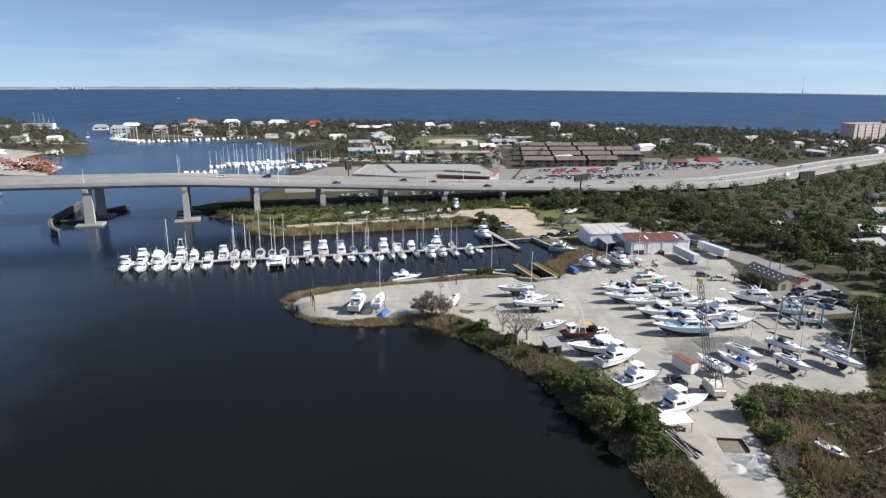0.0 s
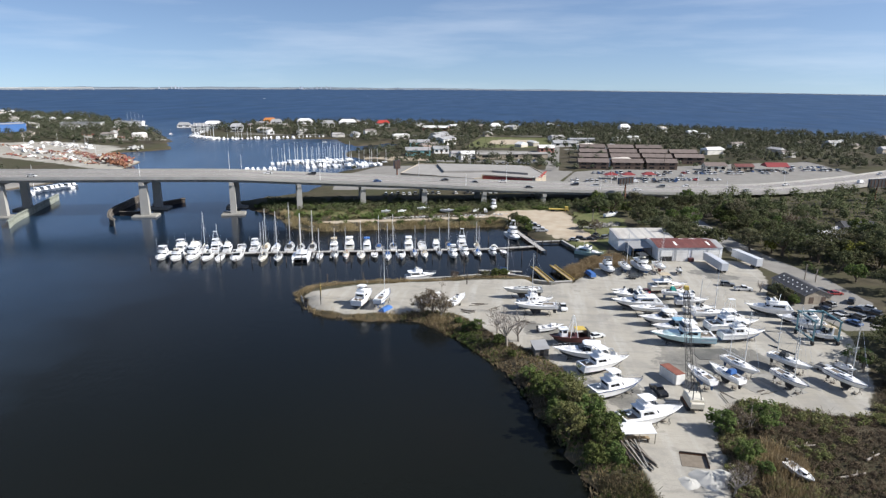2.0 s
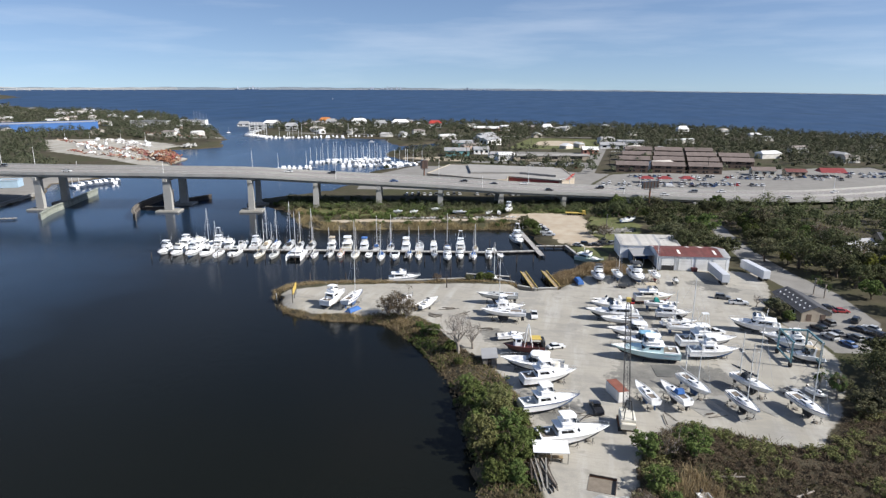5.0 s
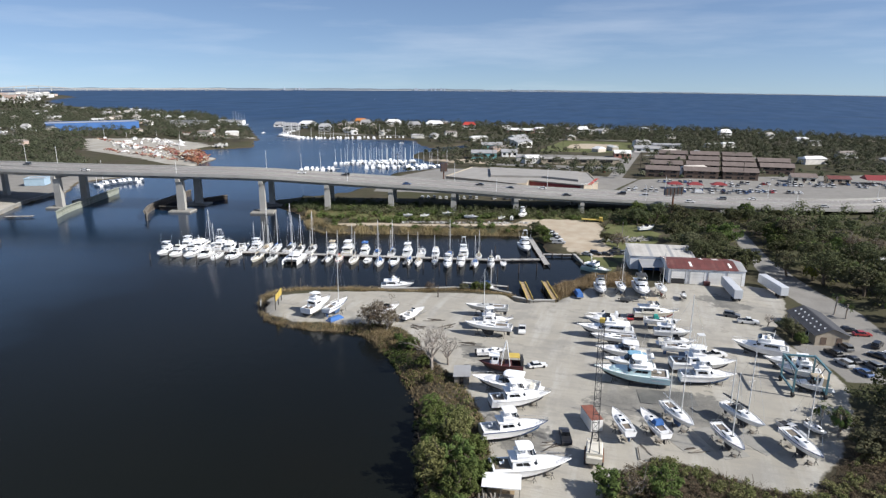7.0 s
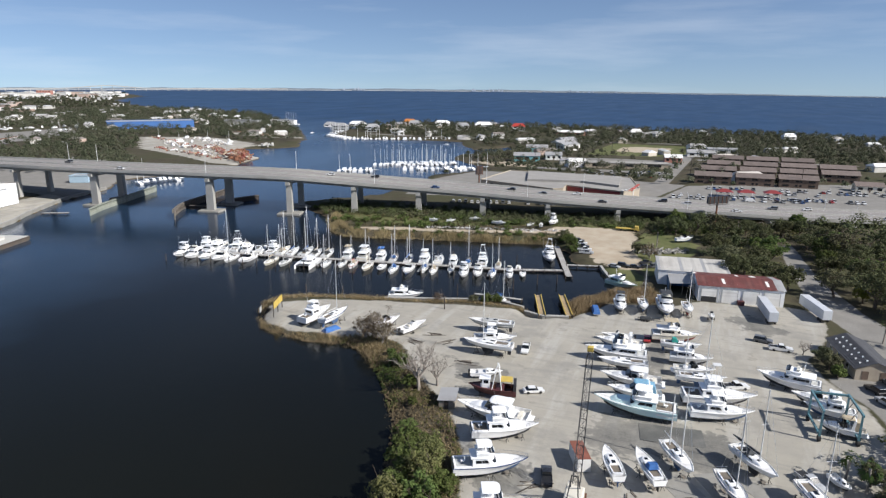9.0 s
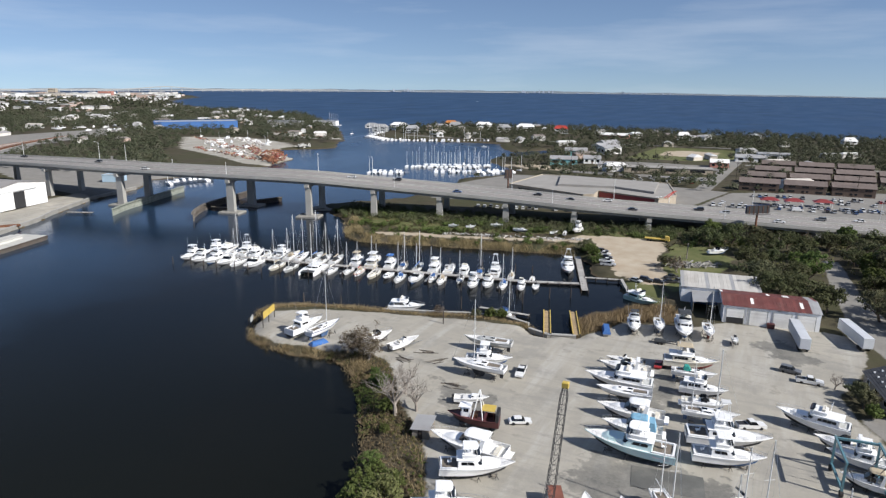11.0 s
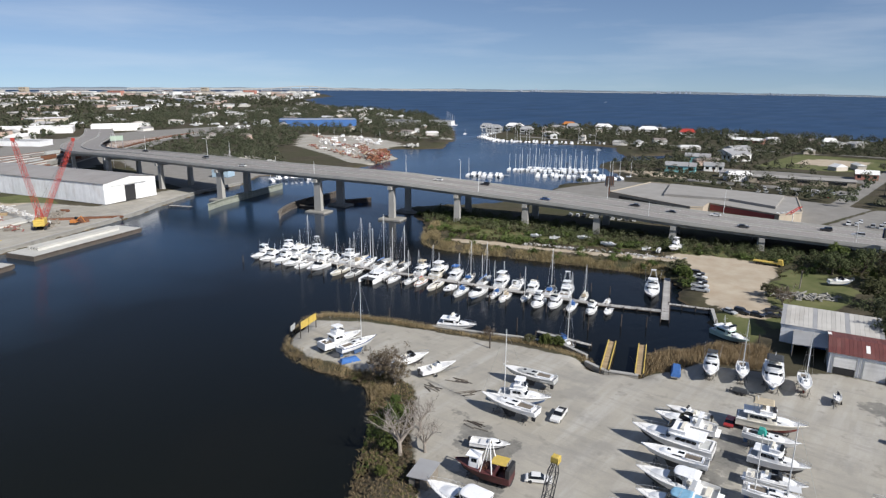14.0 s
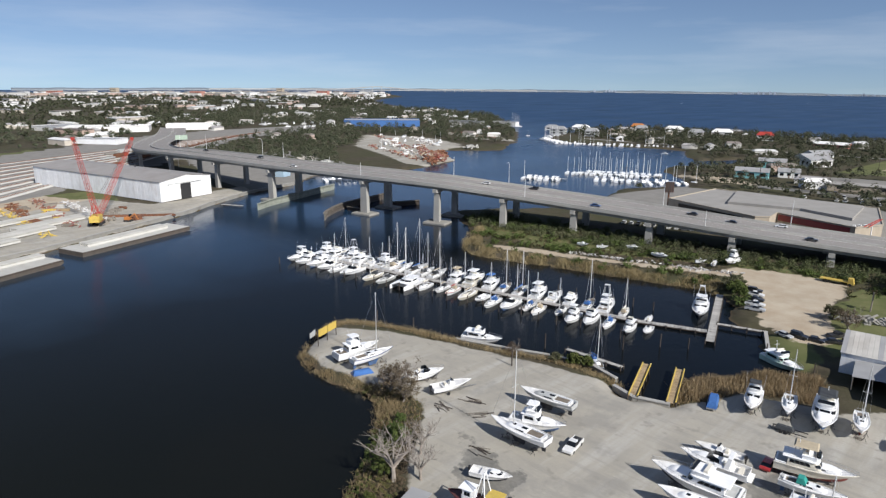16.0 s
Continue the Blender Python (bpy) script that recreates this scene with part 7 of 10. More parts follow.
# ---- yard gear ----
def lattice(bd, a, b, w0, w1, bays, r=0.06):
    """A lattice boom of four chords with zigzag lacing."""
    a, b = Vector(a), Vector(b)
    d = (b - a).normalized()
    s = d.cross(Vector((0, 0, 1))).normalized()
    u = s.cross(d)
    rings = []
    for i in range(bays + 1):
        t = i / bays
        w = (w0 + (w1 - w0) * t) * (0.35 if i in (0, bays) else 1.0) / 2
        c = a + (b - a) * t
        rings.append([c + s * w + u * w, c - s * w + u * w, c - s * w - u * w, c + s * w - u * w])
    for r0, r1 in zip(rings[:-1], rings[1:]):
        for k in range(4):
            bd.tube(r0[k], r1[k], r, n=4, caps=False)
            bd.tube(r0[k], r1[(k + 1) % 4], r * 0.6, n=3, caps=False)
            bd.tube(r1[k], r1[(k + 1) % 4], r * 0.6, n=3, caps=False)
    return bd


def crawler_crane(x, y, hd, tips, label, body_mat, boom_mat, base, s=1.0, hook=True):
    """A crawler crane facing hd with lattice booms to the given tips, in world places."""
    c = thing("crawler_crane", pose(x, y, base, 0, 0, hd), label, "crane")
    inv = c.matrix_world.inverted()
    for sy in (-1, 1):
        tr = part("track", Build().box(-2.4 * s, sy * 1.35 * s - 0.4 * s, 0.0, 2.4 * s, sy * 1.35 * s + 0.4 * s, 0.95 * s, 0.2 * s), DARKIRON, c)
        for k in range(10):
            part("track_shoe", Build().box((-2.3 + k * 0.47) * s, sy * 1.35 * s - 0.45 * s, 0.95 * s, (-2.3 + k * 0.47 + 0.36) * s, sy * 1.35 * s + 0.45 * s, 1.02 * s), RUST, tr)
    part("slew_ring", Build().tube((0, 0, 0.6 * s), (0, 0, 1.25 * s), 1.0 * s, n=14), DARKIRON, c)
    part("machinery_house", Build().box(-3.1 * s, -1.5 * s, 1.2 * s, 1.0 * s, 1.5 * s, 3.1 * s, 0.2 * s), body_mat, c)
    part("counterweight", Build().box(-3.8 * s, -1.4 * s, 1.2 * s, -3.12 * s, 1.4 * s, 2.5 * s, 0.2 * s), body_mat, c)
    cab = part("cab", Build().frustum((1.02 * s, 0.3 * s), (2.2 * s, 1.45 * s), 1.2 * s, (1.02 * s, 0.35 * s), (2.0 * s, 1.4 * s), 3.0 * s), body_mat, c)
    part("cab_window", Build().panel([(2.2 * s, 0.3 * s, 1.2 * s), (2.2 * s, 1.45 * s, 1.2 * s), (2.0 * s, 1.4 * s, 3.0 * s), (2.0 * s, 0.35 * s, 3.0 * s)], 0.1, 0.9, 0.35, 0.92), TINT, cab)
    g = Build()
    for sy in (-1, 1):
        g.tube((0.2 * s, sy * 0.8 * s, 3.0 * s), (-1.6 * s, sy * 0.5 * s, 6.4 * s), 0.1 * s, n=5).tube((-3.0 * s, sy * 0.9 * s, 3.0 * s), (-1.6 * s, sy * 0.5 * s, 6.4 * s), 0.1 * s, n=5)
    part("gantry", g.tube((-1.6 * s, -0.6 * s, 6.4 * s), (-1.6 * s, 0.6 * s, 6.4 * s), 0.12 * s, n=5), boom_mat, c)
    for tip in tips:
        p = inv @ Vector(tip)
        part("lattice_boom", lattice(Build(), (1.3 * s, 0, 1.7 * s), p, 1.25 * s, 1.0 * s, 16, 0.065 * s), boom_mat, c)
        part("boom_head", Build().box(p.x - 0.45 * s, p.y - 0.5 * s, p.z - 0.4 * s, p.x + 0.45 * s, p.y + 0.5 * s, p.z + 0.5 * s, 0.1), YELLOW if boom_mat is not RED else RED, c)
        part("pendant_line", Build().tube((-1.6 * s, 0.4 * s, 6.4 * s), p, 0.035 * s, n=3).tube((-1.6 * s, -0.4 * s, 6.4 * s), p, 0.035 * s, n=3), DARKIRON, c)
    if hook:
        p = inv @ Vector(tips[-1])
        part("hoist_rope", Build().tube(p, (p.x, p.y, p.z - 9 * s), 0.04, n=3), DARKIRON, c)
        part("hook_block", Build().box(p.x - 0.25, p.y - 0.25, p.z - 10 * s, p.x + 0.25, p.y + 0.25, p.z - 9 * s, 0.1), DARKIRON, c)
    return c


crawler_crane(63.4, 135.2, 94, [(62.5, 146.4, 24.8)], "old cream crawler crane with a black lattice boom", GELCREAM, DARKIRON, gz(63.4, 134.6), 1.0, hook=False)
crawler_crane(-227.5, 193.5, 150, [(-240.5, 191.5, 41.0), (-263, 226, 37.5)], "yellow crawler crane with two raised red lattice booms", YELLOW, RED, 2.0, 1.5)


def travel_lift():
    t = thing("boat_lift", pose(105.9, 178.4, gz(105.9, 178.4), 0, 0, 8), "teal steel boat lift on four wheels", "boat lift")
    X, Y, H = 3.4, 4.1, 6.4
    for sx in (-1, 1):
        for sy in (-1, 1):
            leg = part("leg", Build().frustum((sx * X - 0.2, sy * Y - 0.2), (sx * X + 0.2, sy * Y + 0.2), 0.7, (sx * X - 0.15, sy * Y - 0.15), (sx * X + 0.15, sy * Y + 0.15), H), TEALST, t)
            part("wheel", Build().tube((sx * X - 0.25, sy * Y, 0.62), (sx * X + 0.25, sy * Y, 0.62), 0.62, n=14), RUBBER, leg)
    for sx in (-1, 1):
        part("side_beam", Build().box(sx * X - 0.17, -Y - 0.5, H, sx * X + 0.17, Y + 0.5, H + 0.42), TEALST, t)
        part("lower_beam", Build().box(sx * X - 0.18, -Y, 1.3, sx * X + 0.18, Y, 1.7), TEALST, t)
    part("cross_beam", Build().box(-X, Y - 0.2, H + 0.02, X, Y + 0.2, H + 0.4), TEALST, t)
    for sy in (-0.45, 0.35):
        part("sling", Build().tube((-X, sy * Y, H), (-1.2, sy * Y, 2.2), 0.07, n=4).tube((X, sy * Y, H), (1.2, sy * Y, 2.2), 0.07, n=4), CANVAS_DARK, t)
    part("engine_box", Build().box(X + 0.3, -1.2, 1.2, X + 1.1, 1.2, 2.6, 0.1), TEALST, t)
    return t


travel_lift()


def box_trailer(x, y, hd, L, label):
    t = thing("box_trailer", pose(x, y, gz(x, y), 0, 0, hd), label, "trailer", "box trailers")
    body = part("box_body", Build().box(-L / 2, -1.28, 1.15, L / 2, 1.28, 4.05, 0.06), TRAILER, t)
    for k in range(11):
        for sy in (-1, 1):
            part("side_post", Build().box(-L / 2 + (k + 0.5) * L / 11 - 0.05, sy * 1.28 - 0.03, 1.2, -L / 2 + (k + 0.5) * L / 11 + 0.05, sy * 1.28 + 0.03, 3.95), TRAILER, body)
    part("rear_door", Build().box(-L / 2 - 0.05, -1.2, 1.2, -L / 2 - 0.005, -0.02, 3.95).box(-L / 2 - 0.05, 0.02, 1.2, -L / 2 - 0.005, 1.2, 3.95), TRAILER, t)
    part("chassis", Build().box(-L / 2 + 0.3, -0.5, 0.85, L / 2 - 0.3, 0.5, 1.14), DARKIRON, t)
    for k in (0, 1):
        for sy in (-1, 1):
            part("wheel", Build().tube((-L / 2 + 1.6 + k * 1.25, sy * 0.85, 0.52), (-L / 2 + 1.6 + k * 1.25, sy * 1.22, 0.52), 0.52, n=14), RUBBER, t)
    for sy in (-1, 1):
        part("landing_leg", Build().box(L / 2 - 3.0, sy * 0.8 - 0.08, 0.0, L / 2 - 2.84, sy * 0.8 + 0.08, 1.14), DARKIRON, t)
    return t


box_trailer(97.2, 247.0, 100, 15.4, "long pale grey box trailer parked before the workshop")
box_trailer(110.6, 254.4, 109, 15.0, "pale grey box trailer beside the road")


def container():
    t = thing("shipping_container", pose(61.7, 147.7, gz(61.7, 147.7), 0, 0, 116), "white shipping container with a rusty red roof", "container")
    body = part("wall_shell", Build().box(-3.05, -1.22, 0.1, 3.05, 1.22, 2.62), WHITEWALL, t)
    for k in range(9):
        for sy in (-1, 1):
            part("corrugation", Build().box(-2.9 + k * 0.64, sy * 1.22 - 0.04, 0.25, -2.9 + k * 0.64 + 0.3, sy * 1.22 + 0.04, 2.5), WHITEWALL, body)
    part("roof", Build().box(-3.07, -1.24, 2.62, 3.07, 1.24, 2.72), RUSTTOP, t, "rust orange roof")
    part("end_door", Build().box(-3.11, -1.15, 0.2, -3.05, -0.02, 2.5), WHITEWALL, t)
    part("end_door", Build().box(-3.11, 0.02, 0.2, -3.05, 1.15, 2.5), WHITEWALL, t)
    return t


container()


def small_sheds():
    c = thing("white_canopy", pose(49.4, 119.6, gz(49.4, 119.6), 0, 0, 10), "flat white canopy over a cluttered workbench", "canopy")
    part("roof", Build().add([(-3.3, -1.9, 2.25), (3.3, -1.9, 2.3), (3.3, 1.9, 2.6), (-3.3, 1.9, 2.55), (-3.3, -1.9, 2.35), (3.3, -1.9, 2.4), (3.3, 1.9, 2.7), (-3.3, 1.9, 2.65)], [(3, 2, 1, 0), (4, 5, 6, 7), (0, 1, 5, 4), (1, 2, 6, 5), (2, 3, 7, 6), (3, 0, 4, 7)]), GEL, c)
    for sx in (-3.1, 0, 3.1):
        for sy in (-1.7, 1.7):
            part("post", Build().box(sx - 0.06, sy - 0.06, 0, sx + 0.06, sy + 0.06, 2.3), WOOD, c)
    w = thing("workbench", pose(49.6, 118.8, gz(49.6, 118.8), 0, 0, 10), "rough timber workbench under the canopy", "workbench")
    part("top", Build().box(-2.2, -0.5, 0.85, 2.2, 0.5, 0.93), PLY, w)
    for sx in (-2, 2):
        part("trestle", Build().box(sx - 0.1, -0.45, 0, sx + 0.1, 0.45, 0.85), WOOD, w)
    s = thing("garden_shed", pose(31.0, 158.6, gz(31, 158.6) - 0.1, 0, 0, 14), "small timber hut with a grey sheet roof", "hut")
    part("wall_shell", Build().box(-1.7, -2.3, 0, 1.7, 2.3, 2.1), WOOD, s)
    part("roof", Build().add([(-2, -2.7, 2.05), (2, -2.7, 2.25), (2, 2.7, 2.65), (-2, 2.7, 2.45), (-2, -2.7, 2.13), (2, -2.7, 2.33), (2, 2.7, 2.73), (-2, 2.7, 2.53)], [(3, 2, 1, 0), (4, 5, 6, 7), (0, 1, 5, 4), (1, 2, 6, 5), (2, 3, 7, 6), (3, 0, 4, 7)]), GREYROOF, s)
    part("door", Build().box(-0.5, -2.36, 0.05, 0.4, -2.3, 1.9), WOODDARK, s)
    g = thing("notice_board_pair", pose(-37.6, 190.4, gz(-37.6, 190.4), 0, 0, 109), "pair of faded yellow boards on timber posts at the point", "sign")
    part("board", Build().box(-3.9, -0.06, 2.3, -0.12, 0.06, 4.3), YELLOW, g)
    part("board", Build().box(0.12, -0.06, 2.3, 3.9, 0.06, 4.3), YELLOW, g)
    for x in (-4.0, 0.0, 4.0):
        part("post", Build().tube((x, 0.15, -0.2), (x, 0.15, 4.6), 0.13), WOODDARK, g)
    g2 = thing("notice_board", pose(-43.6, 189.6, gz(-43.6, 189.6), 0, 0, 120), "blue-grey board on posts facing the water", "sign")
    part("board", Build().box(-1.6, -0.06, 1.0, 1.6, 0.06, 2.6), GELGREY, g2)
    for x in (-1.4, 1.4):
        part("post", Build().tube((x, 0.15, 0), (x, 0.15, 2.7), 0.12), WOODDARK, g2)
    r = rng(5)
    tp = thing("timber_heap", pose(48.4, 113.2, gz(48.4, 113.2), 0, 0, -70), "heap of old grey timbers and masts", "timber heap")
    for k in range(30):
        y, z = r.uniform(-1.9, 1.9), 0.15 + 0.26 * (k // 8)
        part("beam", Build().box(-5 + r.uniform(-1, 1.6), y - 0.12, z - 0.1, 4 + r.uniform(-2.5, 1.5), y + 0.12, z + 0.1), (WOOD, CONC_OLD, WOODDARK)[k % 3], tp, m=pose(0, 0, 0, 0, r.uniform(-3, 3), r.uniform(-13, 13)))
    bay = thing("gravel_bay", pose(58.9, 113.0, gz(58.9, 113.0), 0, 0, -4), "low bay of brown planks for gravel beside the track", "gravel bay")
    for k in range(2):
        part("plank", Build().box(-2.4, 2.3, 0.3 * k, 2.4, 2.42, 0.3 * k + 0.28), WOODDARK if k % 2 else RUST, bay)
        part("plank", Build().box(2.3, -1.8, 0.3 * k, 2.42, 2.28, 0.3 * k + 0.28), WOODDARK if k % 2 else RUST, bay)
    part("floor", Build().box(-2.4, -1.8, -0.1, 2.28, 2.28, 0.06), plain("damp_brown_soil", (0.21, 0.175, 0.135), 0.95, spread=0.3, scale=0.8), bay, "damp brown soil floor")
    for k, (hx, hy, hr, hh) in enumerate(((60.2, 107.9, 3.3, 1.25), (56.6, 106.2, 2.2, 0.6), (63.2, 109.6, 1.9, 0.7))):
        mound, rings = Build(), 9
        for i in range(rings):
            for j in range(24):
                a, q = 2 * math.pi * j / 24, i / (rings - 1)
                wob = 1 + 0.12 * math.sin(3 * a + k) + 0.07 * math.sin(7 * a + 2 * k)
                mound.v.append((hr * q * wob * math.cos(a), hr * q * wob * math.sin(a), hh * (1 - q) ** 0.9 * (1 + 0.12 * math.sin(5 * a + 6 * q)) - 0.12 * q))
        for i in range(rings - 1):
            mound.f += [(i * 24 + j, i * 24 + (j + 1) % 24, (i + 1) * 24 + (j + 1) % 24, (i + 1) * 24 + j) for j in range(24)]
        tagged(part("gravel_mound", mound, CONC_LT, None, "heap of loose pale gravel on the track", True, pose(hx, hy, gz(hx, hy))), category="gravel heap", group="gravel heaps on the track")
    for k, (x, y, hd, n) in enumerate(((12.0, 193.5, 20, 7), (10.5, 186.5, -8, 9), (17.5, 189.8, 60, 6), (55.5, 137.8, 40, 6), (81.5, 143.5, 30, 5), (27.5, 179.5, 10, 6), (71.8, 141.0, 110, 4))):
        h = thing("scrap_timber", pose(x, y, gz(x, y), 0, 0, hd), "scattered weathered planks and poles on the sand", "scrap timber", "scrap timber about the yard")
        for i in range(n):
            L = r.uniform(1.5, 5.0)
            part("plank", Build().box(-L / 2, -0.09, 0.0, L / 2, 0.09, 0.09), WOOD if i % 2 else WOODDARK, h, m=pose(r.uniform(-1.5, 1.5), r.uniform(-1.2, 1.2), 0.02 + 0.09 * (i % 3), 0, 0, r.uniform(-24, 24)))
    tarp = thing("tarpaulin_heap", pose(-15.4, 184.6, gz(-15.4, 184.6), 0, 0, 70), "bright blue tarpaulin over a dinghy", "tarpaulin")
    part("sheet", Build().frustum((-2.6, -1.2), (2.6, 1.2), 0, (-2.0, -0.5), (1.8, 0.4), 0.95), CANVAS_BLUE, tarp)
    bt = thing("blue_boat_trailer", pose(49.8, 229.0, gz(49.8, 229), 0, 0, 108), "blue tarpaulined load on a yard trailer", "trailer")
    part("load", Build().frustum((-2.8, -1.1), (2.8, 1.1), 0.7, (-2.4, -0.8), (2.2, 0.7), 1.9), CANVAS_BLUE, bt)
    part("frame", Build().box(-3.2, -1.0, 0.5, 4.2, 1.0, 0.68), STEEL, bt)
    for sy in (-1, 1):
        part("wheel", Build().tube((-0.5, sy * 1.0, 0.36), (-0.5, sy * 1.25, 0.36), 0.36, n=12), RUBBER, bt)
    dt = thing("flatbed_trailer", pose(65.2, 228.6, gz(65.2, 228.6), 0, 0, 6), "dark empty boat trailer on the gravel", "trailer")
    part("frame", Build().box(-3, -0.9, 0.5, 3.4, -0.75, 0.66).box(-3, 0.75, 0.5, 3.4, 0.9, 0.66).box(-2.9, -0.8, 0.5, -2.75, 0.8, 0.64).box(1, -0.8, 0.5, 1.15, 0.8, 0.64), DARKIRON, dt)
    part("load", Build().frustum((-2.4, -0.7), (1.0, 0.7), 0.67, (-2.0, -0.4), (0.6, 0.4), 1.3), CANVAS_DARK, dt)
    for sy in (-1, 1):
        for xx in (-1.2, -0.3):
            part("wheel", Build().tube((xx, sy * 0.95, 0.36), (xx, sy * 1.18, 0.36), 0.36, n=12), RUBBER, dt)
    bin_ = thing("red_bin", pose(90.3, 255.0, gz(90.3, 255), 0, 0, 10), "dark red steel bin by the workshop doors", "bin")
    part("body", Build().frustum((-0.9, -0.6), (0.9, 0.6), 0, (-1.0, -0.7), (1.0, 0.7), 1.4), MAROON, bin_)
    sl = thing("washdown_slab", pose(76.4, 164.6, gz(76.4, 164.6), 0, 0, 10), "dark stained concrete slab in the yard", "concrete slab", kind="structure")
    part("slab", Build().box(-6, -3.4, -0.1, 6.2, 3.2, 0.05), SLABDARK, sl)
    for k, (x, y) in enumerate(((86.2, 148.6), (78, 149), (92, 152))):
        pd = thing("ground_sheet", pose(x, y, gz(x, y), 0, 0, -60 + 8 * k), "grey worn ground sheet under a boat", "ground sheet", kind="structure")
        part("sheet", Build().box(-5.6, -2.6, -0.05, 5.6, 2.6, 0.04), CONC_OLD, pd)


small_sheds()


# ---- the works wharf ----
def wharf():
    def barge(x, y, hd, L, W, label):
        b = thing("deck_barge", pose(x, y, 0, 0, 0, hd), label, "barge", "barges at the works")
        part("hull", Build().extrude_y([(-L / 2, -0.6), (L / 2 - 3, -0.6), (L / 2, 0.5), (L / 2, 1.9), (-L / 2, 1.9)], -W / 2, W / 2), BARGESIDE, b)
        part("deck", Build().box(-L / 2 + 0.3, -W / 2 + 0.3, 1.9, L / 2 - 0.3, W / 2 - 0.3, 1.98), CONC_LT, b)
        part("rubbing_beam", Build().box(-L / 2, -W / 2 - 0.15, 1.4, L / 2, -W / 2, 1.75), WOODDARK, b)
        return b
    barge(-192.5, 195.0, 108.5, 54, 15, "rusty deck barge carrying concrete beams")
    barge(-170.5, 142.0, 112, 40, 15, "rusty barge with timber deck at the works")
    beam = Build().extrude_y([(-0.55, 0), (0.55, 0), (0.55, 0.25), (0.2, 0.5), (0.2, 1.0), (0.5, 1.2), (0.5, 1.45), (-0.5, 1.45), (-0.5, 1.2), (-0.2, 1.0), (-0.2, 0.5), (-0.55, 0.25)], -20, 20)
    bt = thing("concrete_beam", pose(-191.0, 195.0, 1.98, 0, 0, 18.5), "long pale precast concrete bridge beam", "concrete beam", "stacked concrete beams")
    part("beam", beam, CONC_LT, bt)
    for k in range(1, 4):
        copy_thing(bt, pose(-191.0 - 1.55 * k * math.cos(radians(18.5)), 195.0 - 1.55 * k * math.sin(radians(18.5)), 1.98, 0, 0, 18.5))
    for x, y, n in ((-240, 181, 5), (-256, 170, 4), (-222, 158, 5), (-205, 140, 4), (-172, 140, 3)):
        for k in range(n):
            zb = max(gz(x - 1.6 * k, y - 0.5 * k), 1.98)
            copy_thing(bt, pose(x - 1.6 * k, y - 0.5 * k, zb, 0, 0, 18.5 if x > -200 else 22))
    r = rng(9)
    for k in range(26):
        x, y = -226 - r.uniform(0, 75), 160 + r.uniform(0, 62)
        if edge_distance(np.array([x]), np.array([y]), COAST_WEST)[0] < 6 or (x < -262 and y > 195):
            continue
        h = thing("material_stack", pose(x, y, gz(x, y), 0, 0, r.uniform(0, 90)), "stack of timber and steel at the works", "material stack", "stacks on the works wharf")
        n = int(r.integers(2, 5))
        for i in range(n):
            part("timber_pack", Build().box(-r.uniform(1.5, 3.5), -0.6 + i * 0.02, 0.45 * i, r.uniform(1.5, 3.5), 0.6 + i * 0.02, 0.45 * i + 0.42), (WOOD, RUST, YELLOW, PLY, CONC_LT)[k % 5], h)
    for x, y, hd, L in ((-238, 213, 55, 42), (-243, 205, 57, 34)):
        p = thing("sheet_pile_stack", pose(x, y, gz(x, y), 0, 0, hd), "long stack of rusty steel sheet piles", "steel stack", "sheet piles on the wharf")
        for i in range(4):
            part("sheet_pile", Build().box(-L / 2 + i, -1.8 + i * 0.9, 0, L / 2 - i * 0.5, -1.1 + i * 0.9, 0.9 - 0.1 * i), RUST, p)
    e = thing("excavator", pose(-226, 207, gz(-226, 207), 0, 0, 40), "small orange excavator on the wharf", "excavator")
    part("tracks", Build().box(-1.8, -1.3, 0, 1.8, -0.7, 0.8, 0.2).box(-1.8, 0.7, 0, 1.8, 1.3, 0.8, 0.2), DARKIRON, e)
    part("body", Build().box(-1.6, -1.2, 0.85, 1.0, 1.2, 2.2, 0.2), ORANGE, e)
    part("cab", Build().frustum((0.1, 0.2), (1.4, 1.2), 2.2, (0.1, 0.25), (1.1, 1.15), 3.4), TINT, e)
    part("arm", Build().tube((0.8, -0.3, 1.8), (3.6, -0.3, 4.0), 0.25, n=4).tube((3.6, -0.3, 4.0), (5.2, -0.3, 1.2), 0.2, n=4), ORANGE, e)
    dock((-240, 262), (-228, 268), 2.0, 0.9, "low timber landing at the works wharf", gap=1.0)


wharf()


# ---- billboards ----
def billboard(x, y, hd, z0, W, H, label):
    b = thing("billboard", pose(x, y, gz(x, y), 0, 0, hd), label, "billboard", "billboards along the road")
    part("column", Build().tube((0, 0, 0), (0, 0, z0), 0.45, n=10), RUST, b)
    part("panel", Build().box(-W / 2, -0.5, z0, W / 2, -0.2, z0 + H), DARKIRON, b, "dark back of the board")
    part("panel", Build().box(-W / 2, 0.25, z0, W / 2, 0.5, z0 + H), GELNAVY, b)
    for k in range(5):
        part("strut", Build().box(-W / 2 + (k + 0.5) * W / 5 - 0.08, -0.7, z0 - 0.3, -W / 2 + (k + 0.5) * W / 5 + 0.08, -0.5, z0 + H), RUST, b)
    part("catwalk", Build().box(-W / 2, -1.5, z0 - 0.4, W / 2, -0.5, z0 - 0.3), DARKIRON, b)
    return b


